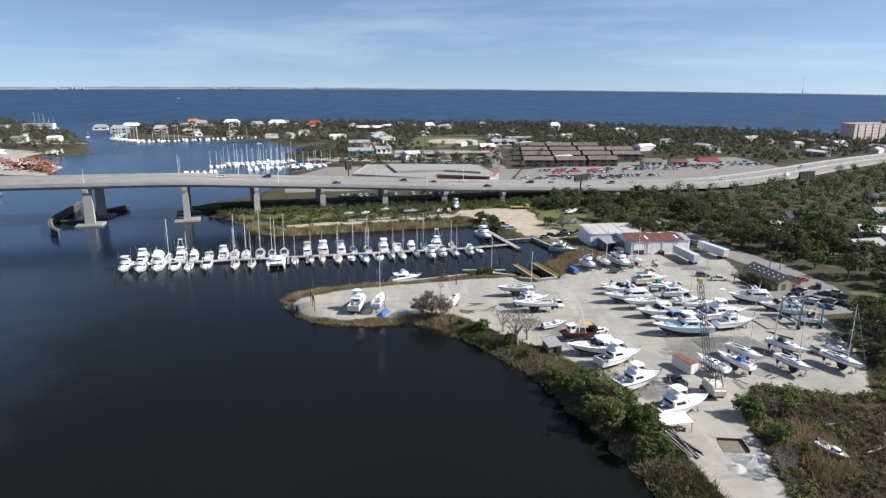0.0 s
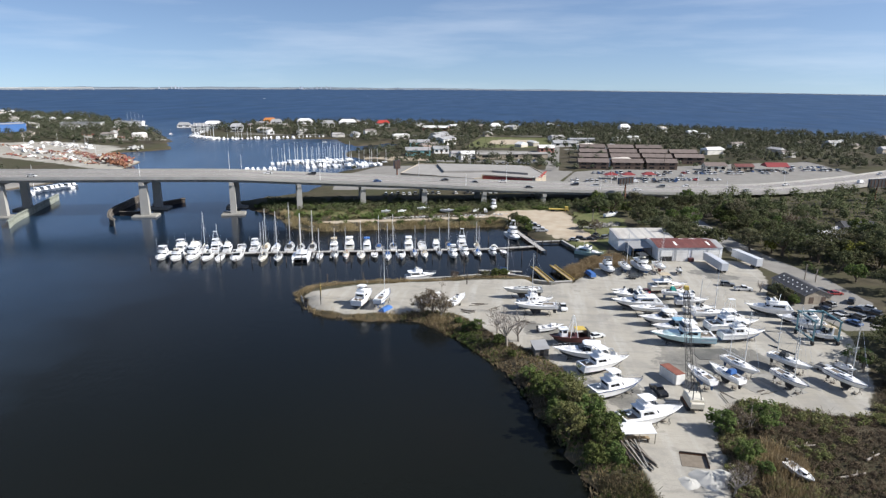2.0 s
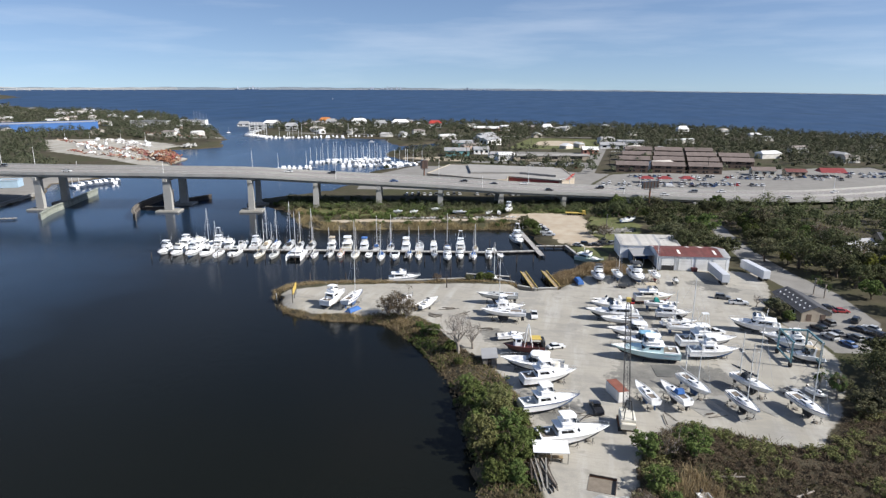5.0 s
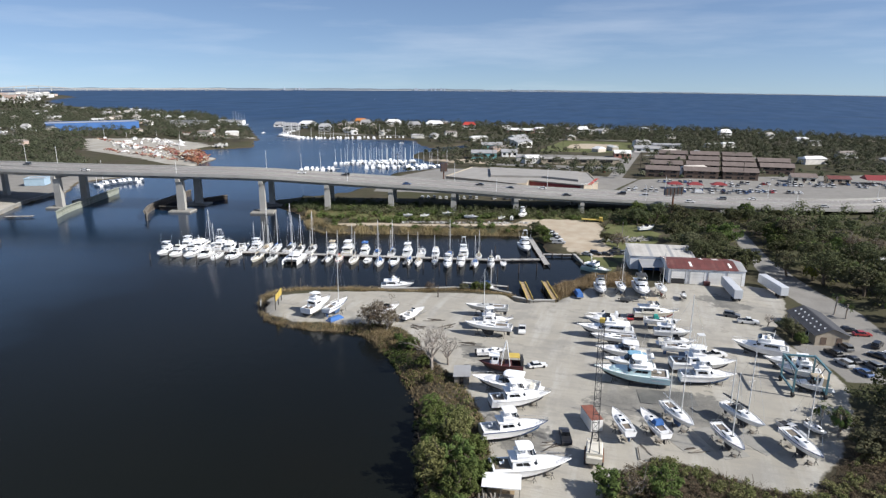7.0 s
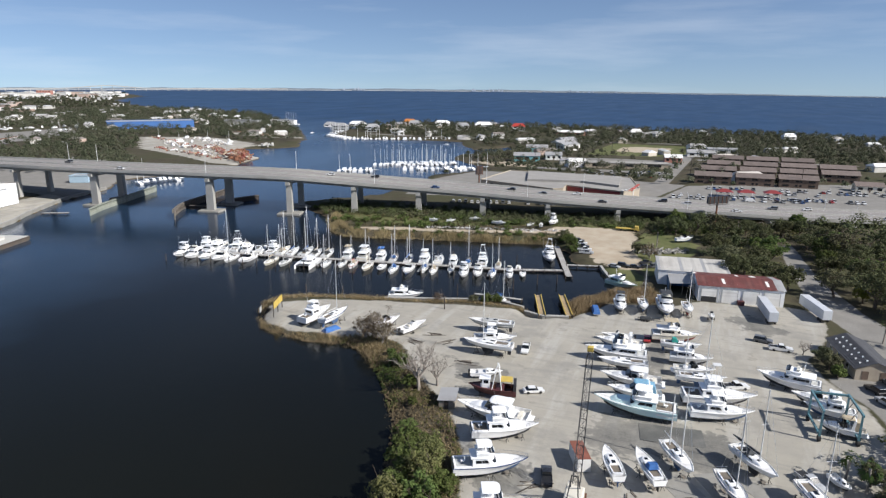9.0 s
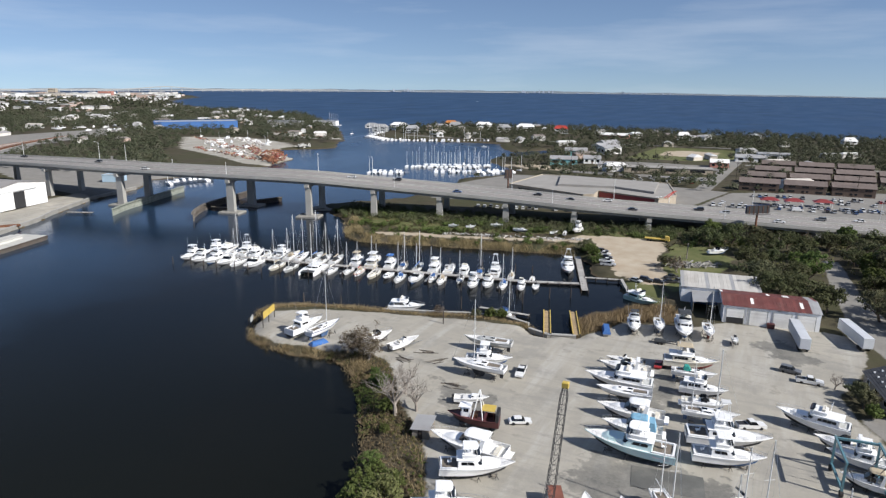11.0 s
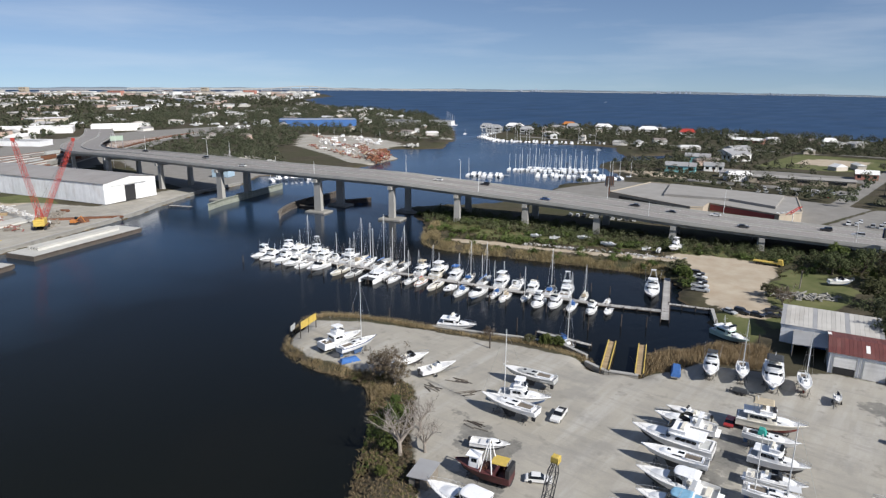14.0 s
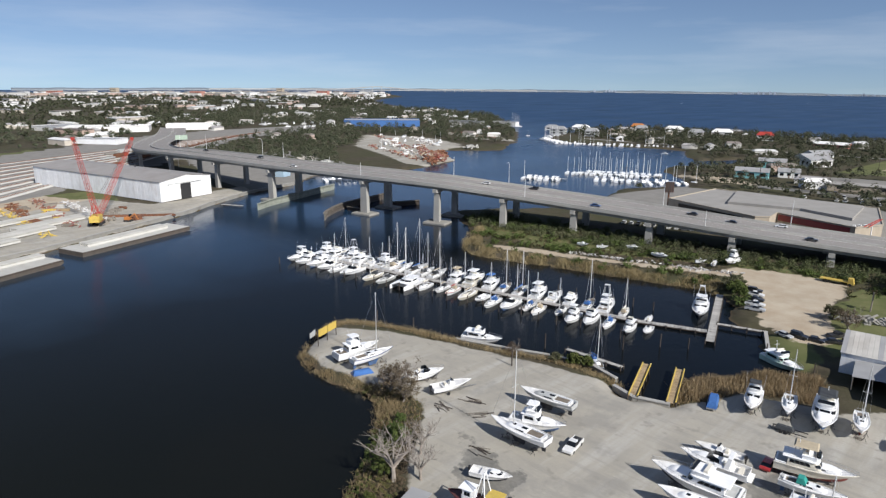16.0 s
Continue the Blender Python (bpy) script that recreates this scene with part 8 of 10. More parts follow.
billboard(80.5, 372, 40, 11.6, 11.5, 3.6, "dark steel billboard on one column beside the bridge")
billboard(226, 402, 25, 8.5, 13.5, 4.6, "wide blue-backed billboard by the highway")
billboard(-62, 432, 50, 9.0, 5, 5.5, "tall narrow sign board behind the bridge")
_sg = thing("road_sign", pose(-402, 312, gz(-402, 312), 0, 0, 80), "pale green direction sign beside the road", "road sign")
part("panel", Build().box(-4.5, -0.1, 20.5, 4.5, 0.1, 24.0), plain("sign_green", (0.36, 0.45, 0.36), 0.5, spread=0.1), _sg)
for _x in (-4, 4):
    part("post", Build().tube((_x, 0.2, 0), (_x, 0.2, 24.5), 0.2), STEEL, _sg)


# ---- vehicles ----
def car_template(kind, paint, label):
    c = thing({"sedan": "sedan_car", "suv": "suv_car", "pickup": "pickup_truck", "van": "delivery_van"}[kind], pose(0, 0, -60), label, "car" if kind in ("sedan", "suv") else "truck", "parked and passing vehicles")
    L, W = {"sedan": (4.7, 1.8), "suv": (4.8, 1.9), "pickup": (5.8, 1.95), "van": (5.8, 2.0)}[kind]
    X, Y = L / 2, W / 2
    zb = {"sedan": 0.88, "suv": 1.05, "pickup": 1.08, "van": 1.1}[kind]
    body = Build().extrude_y([(-X, 0.35), (X - 0.1, 0.32), (X, 0.5), (X - 0.06, zb - 0.18), (X - 1.1, zb), (-X + 0.25, zb), (-X, zb - 0.2)], -Y, Y)
    part("body", body, CARS[paint], c)
    x0, x1, top = {"sedan": (-1.75, 0.95, 1.42), "suv": (-2.25, 0.9, 1.75), "pickup": (-0.7, 1.2, 1.8), "van": (-2.7, 1.9, 2.3)}[kind]
    g = part("glasshouse", Build().frustum((x0, -Y + 0.06), (x1, Y - 0.06), zb, (x0 + (0.55 if kind == "sedan" else 0.15), -Y + 0.22), (x1 - 0.65, Y - 0.22), top - 0.06), TINT if kind != "van" else CARS[paint], c)
    part("roof", Build().box(x0 + (0.5 if kind == "sedan" else 0.1), -Y + 0.2, top - 0.06, x1 - 0.6, Y - 0.2, top + 0.02, 0.03), CARS[paint], c)
    if kind == "pickup":
        part("cargo_bed", Build().box(-X + 0.15, -Y + 0.12, zb - 0.02, -0.85, Y - 0.12, zb + 0.012), DARKIRON, c)
        part("bed_side", Build().box(-X + 0.05, -Y, zb, -0.75, -Y + 0.1, zb + 0.12).box(-X + 0.05, Y - 0.1, zb, -0.75, Y, zb + 0.12), CARS[paint], c)
    for sx in (-1, 1):
        for sy in (-1, 1):
            part("wheel", Build().tube((sx * L * 0.3, sy * (Y - 0.2), 0.34), (sx * L * 0.3, sy * (Y + 0.02), 0.34), 0.34, n=12), RUBBER, c)
    part("headlamps", Build().box(X - 0.07, -Y + 0.08, 0.6, X + 0.01, -Y + 0.45, 0.74).box(X - 0.07, Y - 0.45, 0.6, X + 0.01, Y - 0.08, 0.74), GEL, c)
    return c


def _in(kind, paint, x, y, hd, label):
    c = car_template(kind, paint, label)
    c.matrix_world = pose(x, y, gz(x, y), 0, 0, hd)
    return c


CAR = {("sedan", "white"): _in("sedan", "white", 46.5, 171.2, 30, "white sedan parked on the gravel"),
       ("pickup", "white"): _in("pickup", "white", 38.4, 193.0, 280, "white pickup truck parked in the yard"),
       ("pickup", "black"): _in("pickup", "black", 57.4, 140.4, 105, "black pickup truck in the yard"),
       ("suv", "grey"): _in("suv", "grey", 95.4, 224.6, -8, "dark grey van parked in the yard"),
       ("pickup", "silver"): _in("pickup", "silver", 100.0, 157.0, -52, "silver pickup parked by the sailing boats"),
       ("sedan", "red"): _in("sedan", "red", 128.2, 219.8, 10, "red car beside the office"),
       ("sedan", "black"): _in("sedan", "black", 125.2, 222.4, 10, "black car beside the office"),
       ("suv", "silver"): _in("suv", "silver", 118.4, 196.4, 120, "silver car parked on the drive"),
       ("sedan", "blue"): _in("sedan", "blue", 121.6, 192.0, 120, "blue car parked on the drive"),
       ("sedan", "silver"): _in("sedan", "silver", 131.8, 206.2, 140, "silver sedan parked on the drive"),
       ("van", "white"): _in("van", "white", 98, 452, 10, "white delivery van in the car lot"),
       ("suv", "black"): _in("suv", "black", 129.8, 212.2, 60, "black car on the drive")}


def lot_car(kind, paint):
    """A plainer vehicle for the distant lots."""
    c = thing("parked_car", pose(0, 0, -60), paint + " car parked in the distant lot", "car", "cars in the distant lots")
    L, W = (5.4, 1.95) if kind != "sedan" else (4.7, 1.8)
    X, Y, top = L / 2, W / 2, 1.45 if kind == "sedan" else 1.85
    bd = Build().extrude_y([(-X, 0.3), (X, 0.3), (X, 0.75), (X - 1.1, 0.95), (-X, 0.95)], -Y, Y)
    bd.box(-1.4, -Y + 0.25, top - 0.08, 0.6, Y - 0.25, top, 0.03)
    for sx in (-1, 1):
        for sy in (-1, 1):
            bd.tube((sx * L * 0.3, sy * (Y - 0.2), 0.32), (sx * L * 0.3, sy * Y, 0.32), 0.32, n=8)
    part("body", bd, CARS[paint], c)
    part("glasshouse", Build().frustum((-1.9, -Y + 0.06), (1.0, Y - 0.06), 0.95, (-1.5, -Y + 0.22), (0.5, Y - 0.22), top - 0.08), TINT, c)
    return c


LOT = {}


def parked(kind, paint, x, y, hd):
    key = ("sedan" if kind == "sedan" else "suv", paint)
    m = pose(x, y, gz(x, y), 0, 0, hd)
    if key not in LOT:
        LOT[key] = lot_car(*key)
        LOT[key].matrix_world = m
        return LOT[key]
    return copy_thing(LOT[key], m)


def car(kind, paint, x, y, hd, z=None):
    return copy_thing(CAR[kind, paint], pose(x, y, gz(x, y) if z is None else z, 0, 0, hd))


for _a in (("pickup", "white", 99.4, 220.2, 4), ("pickup", "white", 88.4, 191.6, 28), ("sedan", "red", 66.6, 213.4, 95), ("suv", "black", 117.4, 202.6, 120)):
    car(*_a)
for _a in (("pickup", "white", 28.4, 311.4, 10), ("pickup", "black", 30.2, 306.2, 10), ("pickup", "white", 32.0, 301.8, 10), ("suv", "black", 50.4, 283.4, -8), ("sedan", "black", 54.2, 284.2, 5), ("sedan", "silver", 47.2, 281.6, -20), ("pickup", "silver", 33.6, 297.4, 12), ("suv", "black", 26.8, 315.8, 10), ("sedan", "black", 58.0, 286.4, 30), ("suv", "grey", 61.6, 289.0, 40), ("pickup", "black", 57.4, 291.8, 60), ("sedan", "black", 64.6, 292.4, 15),
           ("sedan", "black", 121.0, 199.4, 115), ("suv", "grey", 124.6, 197.0, 120), ("pickup", "black", 128.2, 194.8, 120), ("sedan", "black", 127.8, 204.4, 140), ("suv", "black", 131.2, 201.4, 130), ("suv", "grey", 121.4, 208.2, 110)):
    car(*_a)
KIN = [("sedan", "white"), ("suv", "silver"), ("pickup", "white"), ("sedan", "silver"), ("sedan", "black"), ("suv", "grey"), ("sedan", "blue"), ("van", "white"), ("suv", "black"), ("sedan", "red")]
# traffic on the bridge
for _s, _ac, _k in ((4.1, 23, 4), (5.35, 19, 5), (6.2, 4.5, 0), (8.6, 19, 0), (9.3, 23, 8), (10.3, 4.6, 6), (11.4, 19, 4), (11.9, 15.2, 4), (12.5, 23, 0), (12.8, 4.6, 4), (13.7, 19, 8), (14.0, 15, 1), (14.6, 4.8, 0), (15.2, 19, 5), (15.7, 22.5, 0), (16.4, 5, 3), (17.2, 19, 0), (17.9, 5, 7), (18.6, 20, 1)):
    _x, _y, _z, _h = bridge_at(_s, _ac)
    car(*KIN[_k], _x, _y, _h + (0 if _ac < 12 else 180), _z)
# the dealer's lot, the store's lot and the row beyond the bridge
_r = rng(21)
_w = [0, 2, 0, 7, 1, 0, 3, 2, 4, 0, 5, 6, 9, 0, 1]
for _row, (_y0, _x0, _n) in enumerate(((447, 56, 26), (456, 60, 26), (464, 118, 14), (476, 64, 24), (490, 68, 26), (500, 150, 22), (512, 158, 20), (528, 226, 12), (545, 230, 10))):
    for _i in range(_n):
        if _r.random() < 0.44:
            continue
        _x = _x0 + _i * 3.3
        parked(*KIN[_w[(_i * 4 + _row * 7 + int(_r.integers(0, 3))) % 15]], _x, _y0 + _i * 0.55 + _r.uniform(-0.4, 0.4), 98 + (180 if _r.random() < 0.4 else 0))
for _i in range(30):
    if _r.random() < 0.25:
        continue
    _x = -58 + _i * 3.4
    parked(*KIN[_w[(_i * 5) % 15]], _x, 379 + 0.27 * (_x + 58), 108)
for _row in range(3):
    for _i in range(16):
        if _r.random() < 0.55:
            continue
        parked(*KIN[_w[(_i * 3 + _row) % 15]], -24 + _i * 4.2, 520 + _row * 15 + _i * 0.6, 95)
for _i in range(14):
    parked(*KIN[_w[(_i * 3) % 15]], -395 + _i * 4.0, 262 + _i * 1.1, 110)
# small boats and gear laid up on the far bank
for _a in ((-28.2, 335.4, 8, 6.5), (-14.8, 331.5, -14, 7.5), (-0.2, 335.0, 40, 4.0), (4.7, 335.8, 100, 5.0), (-46, 325, 6, 5.0), (-38, 327, 24, 4.6)):
    runabout(*_a, "small white boat laid up on the bank", "small boats on the far bank", trailer=True, console=_a[3] < 6.6)
sportfisher(8.4, 342.6, -96, 9.4, "white flybridge boat on the far bank", "small boats on the far bank")
express(69.0, 334.0, 30, 8.0, "white cruiser laid up in the scrub", "small boats on the far bank", arch=False)
_f = thing("flatbed_lorry", pose(42.9, 346.4, gz(42.9, 346.4), 0, 0, 4), "yellow flatbed lorry at the edge of the dirt lot", "truck")
part("bed", Build().box(-5, -1.2, 1.1, 3.4, 1.2, 1.35), YELLOW, _f)
part("cab", Build().frustum((3.5, -1.1), (5.4, 1.1), 0.6, (3.5, -1.0), (5.0, 1.0), 2.6), YELLOW, _f)
for _x in (-3.6, -2.5, 4.2):
    for _sy in (-1, 1):
        part("wheel", Build().tube((_x, _sy * 0.85, 0.5), (_x, _sy * 1.2, 0.5), 0.5, n=12), RUBBER, _f)

# tracks and pale strips of the rail yard
for _i in range(9):
    _ax, _ay, _bx, _by = -322 - 22 * _i, 166 + 4.6 * _i, -592 - 8 * _i, 436 + 13 * _i
    _rl = math.hypot(_bx - _ax, _by - _ay)
    _rt = thing("railway_track", pose(_ax, _ay, 2.3, 0, 0, math.degrees(math.atan2(_by - _ay, _bx - _ax))), "long railway track on pale ballast", "railway track", "tracks of the rail yard", "structure")
    part("ballast", Build().frustum((-70, -3.4), (_rl, 3.4), -0.8, (-70, -2.4), (_rl, 2.4), 0.4), CONC_LT, _rt)
    for _sy in (-0.75, 0.75):
        part("rail", Build().box(-70, _sy - 0.1, 0.4, _rl, _sy + 0.1, 0.6), RUST, _rt)
    if _i in (1, 4, 6):
        _o = thing("goods_train", pose(_ax + (_bx - _ax) * 0.3, _ay + (_by - _ay) * 0.3, 2.9, 0, 0, math.degrees(math.atan2(_by - _ay, _bx - _ax))), "row of flat goods wagons on a siding", "train", "trains in the rail yard")
        for _k in range(5):
            part("wagon", Build().box(_k * 16.5, -1.4, 0.5, _k * 16.5 + 15.5, 1.4, 1.5 + 1.6 * ((_k + _i) % 2)), (CONC_OLD, GELGREY, RUST)[(_k + _i) % 3], _o)

# ---- plants ----
def leaf_cloud(centres, spread, n, size, r, flat=0.6):
    """Small leaf faces scattered about each centre; returns vertices and faces."""
    centres = np.asarray(centres, float)
    k = len(centres) * n
    spread = np.repeat(np.broadcast_to(np.asarray(spread, float), (len(centres),)), n)[:, None]
    d = r.normal(size=(k, 3))
    d *= (r.random(k)[:, None] ** 0.4) / np.linalg.norm(d, axis=1)[:, None]
    p = np.repeat(centres, n, 0) + d * spread * np.array([1, 1, 0.75])
    nrm = r.normal(size=(k, 3)) * flat * 0.8 + d * 1.1 + np.array([0, 0, 0.6])
    nrm /= np.linalg.norm(nrm, axis=1)[:, None]
    u = np.cross(nrm, r.normal(size=(k, 3)))
    u /= np.linalg.norm(u, axis=1)[:, None] + 1e-9
    w = np.cross(nrm, u)
    s = size * (0.6 + 0.8 * r.random(k))[:, None]
    u, w = u * s, w * s * 0.7
    v = np.stack([p - u - w * 0.5, p + u * 0.2 - w, p + u + w * 0.4, p - u * 0.1 + w], 1).reshape(-1, 3)
    return v, np.arange(4 * k).reshape(-1, 4)


def cloud_mesh(name, v, f, mat):
    me = bpy.data.meshes.new(name)
    me.vertices.add(len(v))
    me.vertices.foreach_set("co", np.ascontiguousarray(v, np.float32).ravel())
    n = f.shape[1]
    me.loops.add(f.size)
    me.loops.foreach_set("vertex_index", np.ascontiguousarray(f, np.int32).ravel())
    me.polygons.add(len(f))
    me.polygons.foreach_set("loop_start", np.arange(0, f.size, n, dtype=np.int32))
    me.update(calc_edges=True)
    me.validate()
    me.materials.append(mat)
    return me


def tree_template(name, seed, H, R, leaf, bark, label, clumps=46, per=38, size=0.3, low=0.3, bare=False, group="trees round the yard"):
    """Trunk, limbs and a crown of many small leaf faces in clumps with gaps."""
    r = rng(seed)
    t = thing(name, pose(0, 0, -90), label, "tree", group)
    bd = Build()
    fork = H * low
    lean = r.normal(size=2) * 0.05 * H
    bd.tube((0, 0, -0.4), (lean[0], lean[1], fork), R * 0.075 + 0.06, R * 0.055 + 0.05, n=7)
    tips = []
    limbs = 7 if not bare else 9
    for i in range(limbs):
        a = 2 * math.pi * i / limbs + r.uniform(-0.4, 0.4)
        e = r.uniform(0.35, 0.95)
        p0 = Vector((lean[0], lean[1], fork * r.uniform(0.75, 1.0)))
        p1 = p0 + Vector((math.cos(a) * R * 0.5 * (1.1 - e * 0.6), math.sin(a) * R * 0.5 * (1.1 - e * 0.6), (H - fork) * 0.42 * e + 0.5))
        p2 = p1 + Vector((math.cos(a + 0.3) * R * 0.38, math.sin(a + 0.3) * R * 0.38, (H - fork) * 0.3 * e))
        bd.tube(p0, p1, R * 0.035 + 0.04, R * 0.022 + 0.03, n=5, caps=False).tube(p1, p2, R * 0.02 + 0.03, 0.03, n=5, caps=False)
        tips += [p1, p2]
        for k in range(5 if bare else 2):
            q = p1.lerp(p2, r.uniform(0, 1))
            e2 = q + Vector((r.normal() * R * 0.25, r.normal() * R * 0.25, abs(r.normal()) * (H - fork) * 0.22 + 0.2))
            bd.tube(q, e2, 0.055, 0.018, n=4, caps=False)
            tips.append(e2)
            if bare:
                for _ in range(4):
                    e3 = e2 + Vector((r.normal() * R * 0.14, r.normal() * R * 0.14, abs(r.normal()) * H * 0.07))
                    bd.tube(q.lerp(e2, r.uniform(0.3, 1)), e3, 0.03, 0.012, n=3, caps=False)
    part("trunk", bd, bark, t)
    if not bare or leaf is not None:
        c = []
        for i in range(clumps):
            th, ph = r.uniform(0, 2 * math.pi), math.acos(r.uniform(-0.55, 1))
            rad = r.uniform(0.55, 1.0) ** 0.6
            wob = 1 + 0.22 * math.sin(3 * th + seed) + 0.12 * math.sin(5 * th)
            c.append((lean[0] + R * rad * wob * math.sin(ph) * math.cos(th), lean[1] + R * rad * wob * math.sin(ph) * math.sin(th), fork + (H - fork) * (0.42 + 0.5 * rad * math.cos(ph))))
        c += [tuple(p) for p in tips[::2]]
        v, f = leaf_cloud(c, R * r.uniform(0.2, 0.31, len(c)), per, size, r)
        part("crown", cloud_mesh("crown", v, f, leaf), leaf, t)
    return t


def palm_template(seed, H):
    r = rng(seed)
    t = thing("palm_tree", pose(0, 0, -90), "cabbage palm with a ragged round head", "palm tree", "palms round the yard")
    bd = Build()
    bd.tube((0, 0, -0.3), (0.15, 0, H * 0.5), 0.24, 0.2, n=7).tube((0.15, 0, H * 0.5), (0.25, 0.1, H), 0.2, 0.22, n=7)
    part("trunk", bd, BARKGREY, t)
    fr = Build()
    for i in range(26):
        a, e = r.uniform(0, 6.28), r.uniform(-0.7, 1.2)
        base = Vector((0.25, 0.1, H))
        d = Vector((math.cos(a) * math.cos(e), math.sin(a) * math.cos(e), math.sin(e)))
        side = d.cross(Vector((0, 0, 1))).normalized()
        m1, m2 = base + d * 1.1, base + d * 1.9 + Vector((0, 0, -0.5))
        for k in range(5):
            o = side * (k - 2) * 0.34
            fr.add([m1 - side * 0.04, m1 + side * 0.04, m2 + o + side * 0.09 - Vector((0, 0, abs(k - 2) * 0.12)), m2 + o - side * 0.09 - Vector((0, 0, abs(k - 2) * 0.12))], [(0, 1, 2, 3)])
    part("crown", fr, PALM, t)
    return t


OAKS = [tree_template("live_oak", s, h, r, LEAF_OAK, BARK, lb) for s, h, r, lb in ((1, 10.5, 6.2, "broad live oak with dark grey-green leaves"), (2, 9.0, 5.4, "spreading live oak with thin foliage"), (3, 12.0, 5.6, "tall oak with an uneven crown"), (4, 8.0, 4.6, "small live oak with a dense crown"))]
GREENS_T = [tree_template("broadleaf_tree", s, h, r, LEAF_GREEN, BARK, lb, low=0.22) for s, h, r, lb in ((11, 9.5, 4.2, "tree with fresh green leaves"), (12, 7.0, 3.4, "small tree with bright green leaves"), (13, 11.5, 4.4, "tall broadleaf tree with green leaves"))]
YEL = tree_template("yellowing_tree", 21, 9.0, 4.6, LEAF_YELLOW, BARK, "tree with yellow-green leaves")
SHRUBS = [tree_template("shore_tree", s, h, r, m, BARK, lb, low=0.12, clumps=52, per=44, size=0.17, group="trees on the shore bank") for s, h, r, m, lb in ((51, 6.4, 2.9, LEAF_GREEN, "airy green tree on the shore bank"), (52, 5.2, 2.5, LEAF_GREEN, "small bright green tree on the shore bank"), (53, 7.2, 3.2, LEAF_OLIVE, "tall airy tree with olive leaves"))]
THIN = tree_template("thin_tree", 22, 8.0, 3.9, LEAF_BROWN, BARKGREY, "half-bare brown tree with sparse leaves", clumps=30, per=34, size=0.16, low=0.15, bare=True)
BARE = [tree_template("bare_tree", s, h, r, None, BARKGREY, "leafless grey tree with many twigs", bare=True) for s, h, r in ((31, 7.5, 4.0), (32, 6.5, 3.2))]
PALMS = [palm_template(41, 6.0), palm_template(42, 4.5)]
_tr = rng(77)


def plant(t, x, y, s=1.0, turn=None):
    o = copy_thing(t, pose(x, y, gz(x, y) - 0.05, 0, 0, _tr.uniform(0, 360) if turn is None else turn))
    o.scale = (s, s, s * _tr.uniform(0.92, 1.08))
    return o


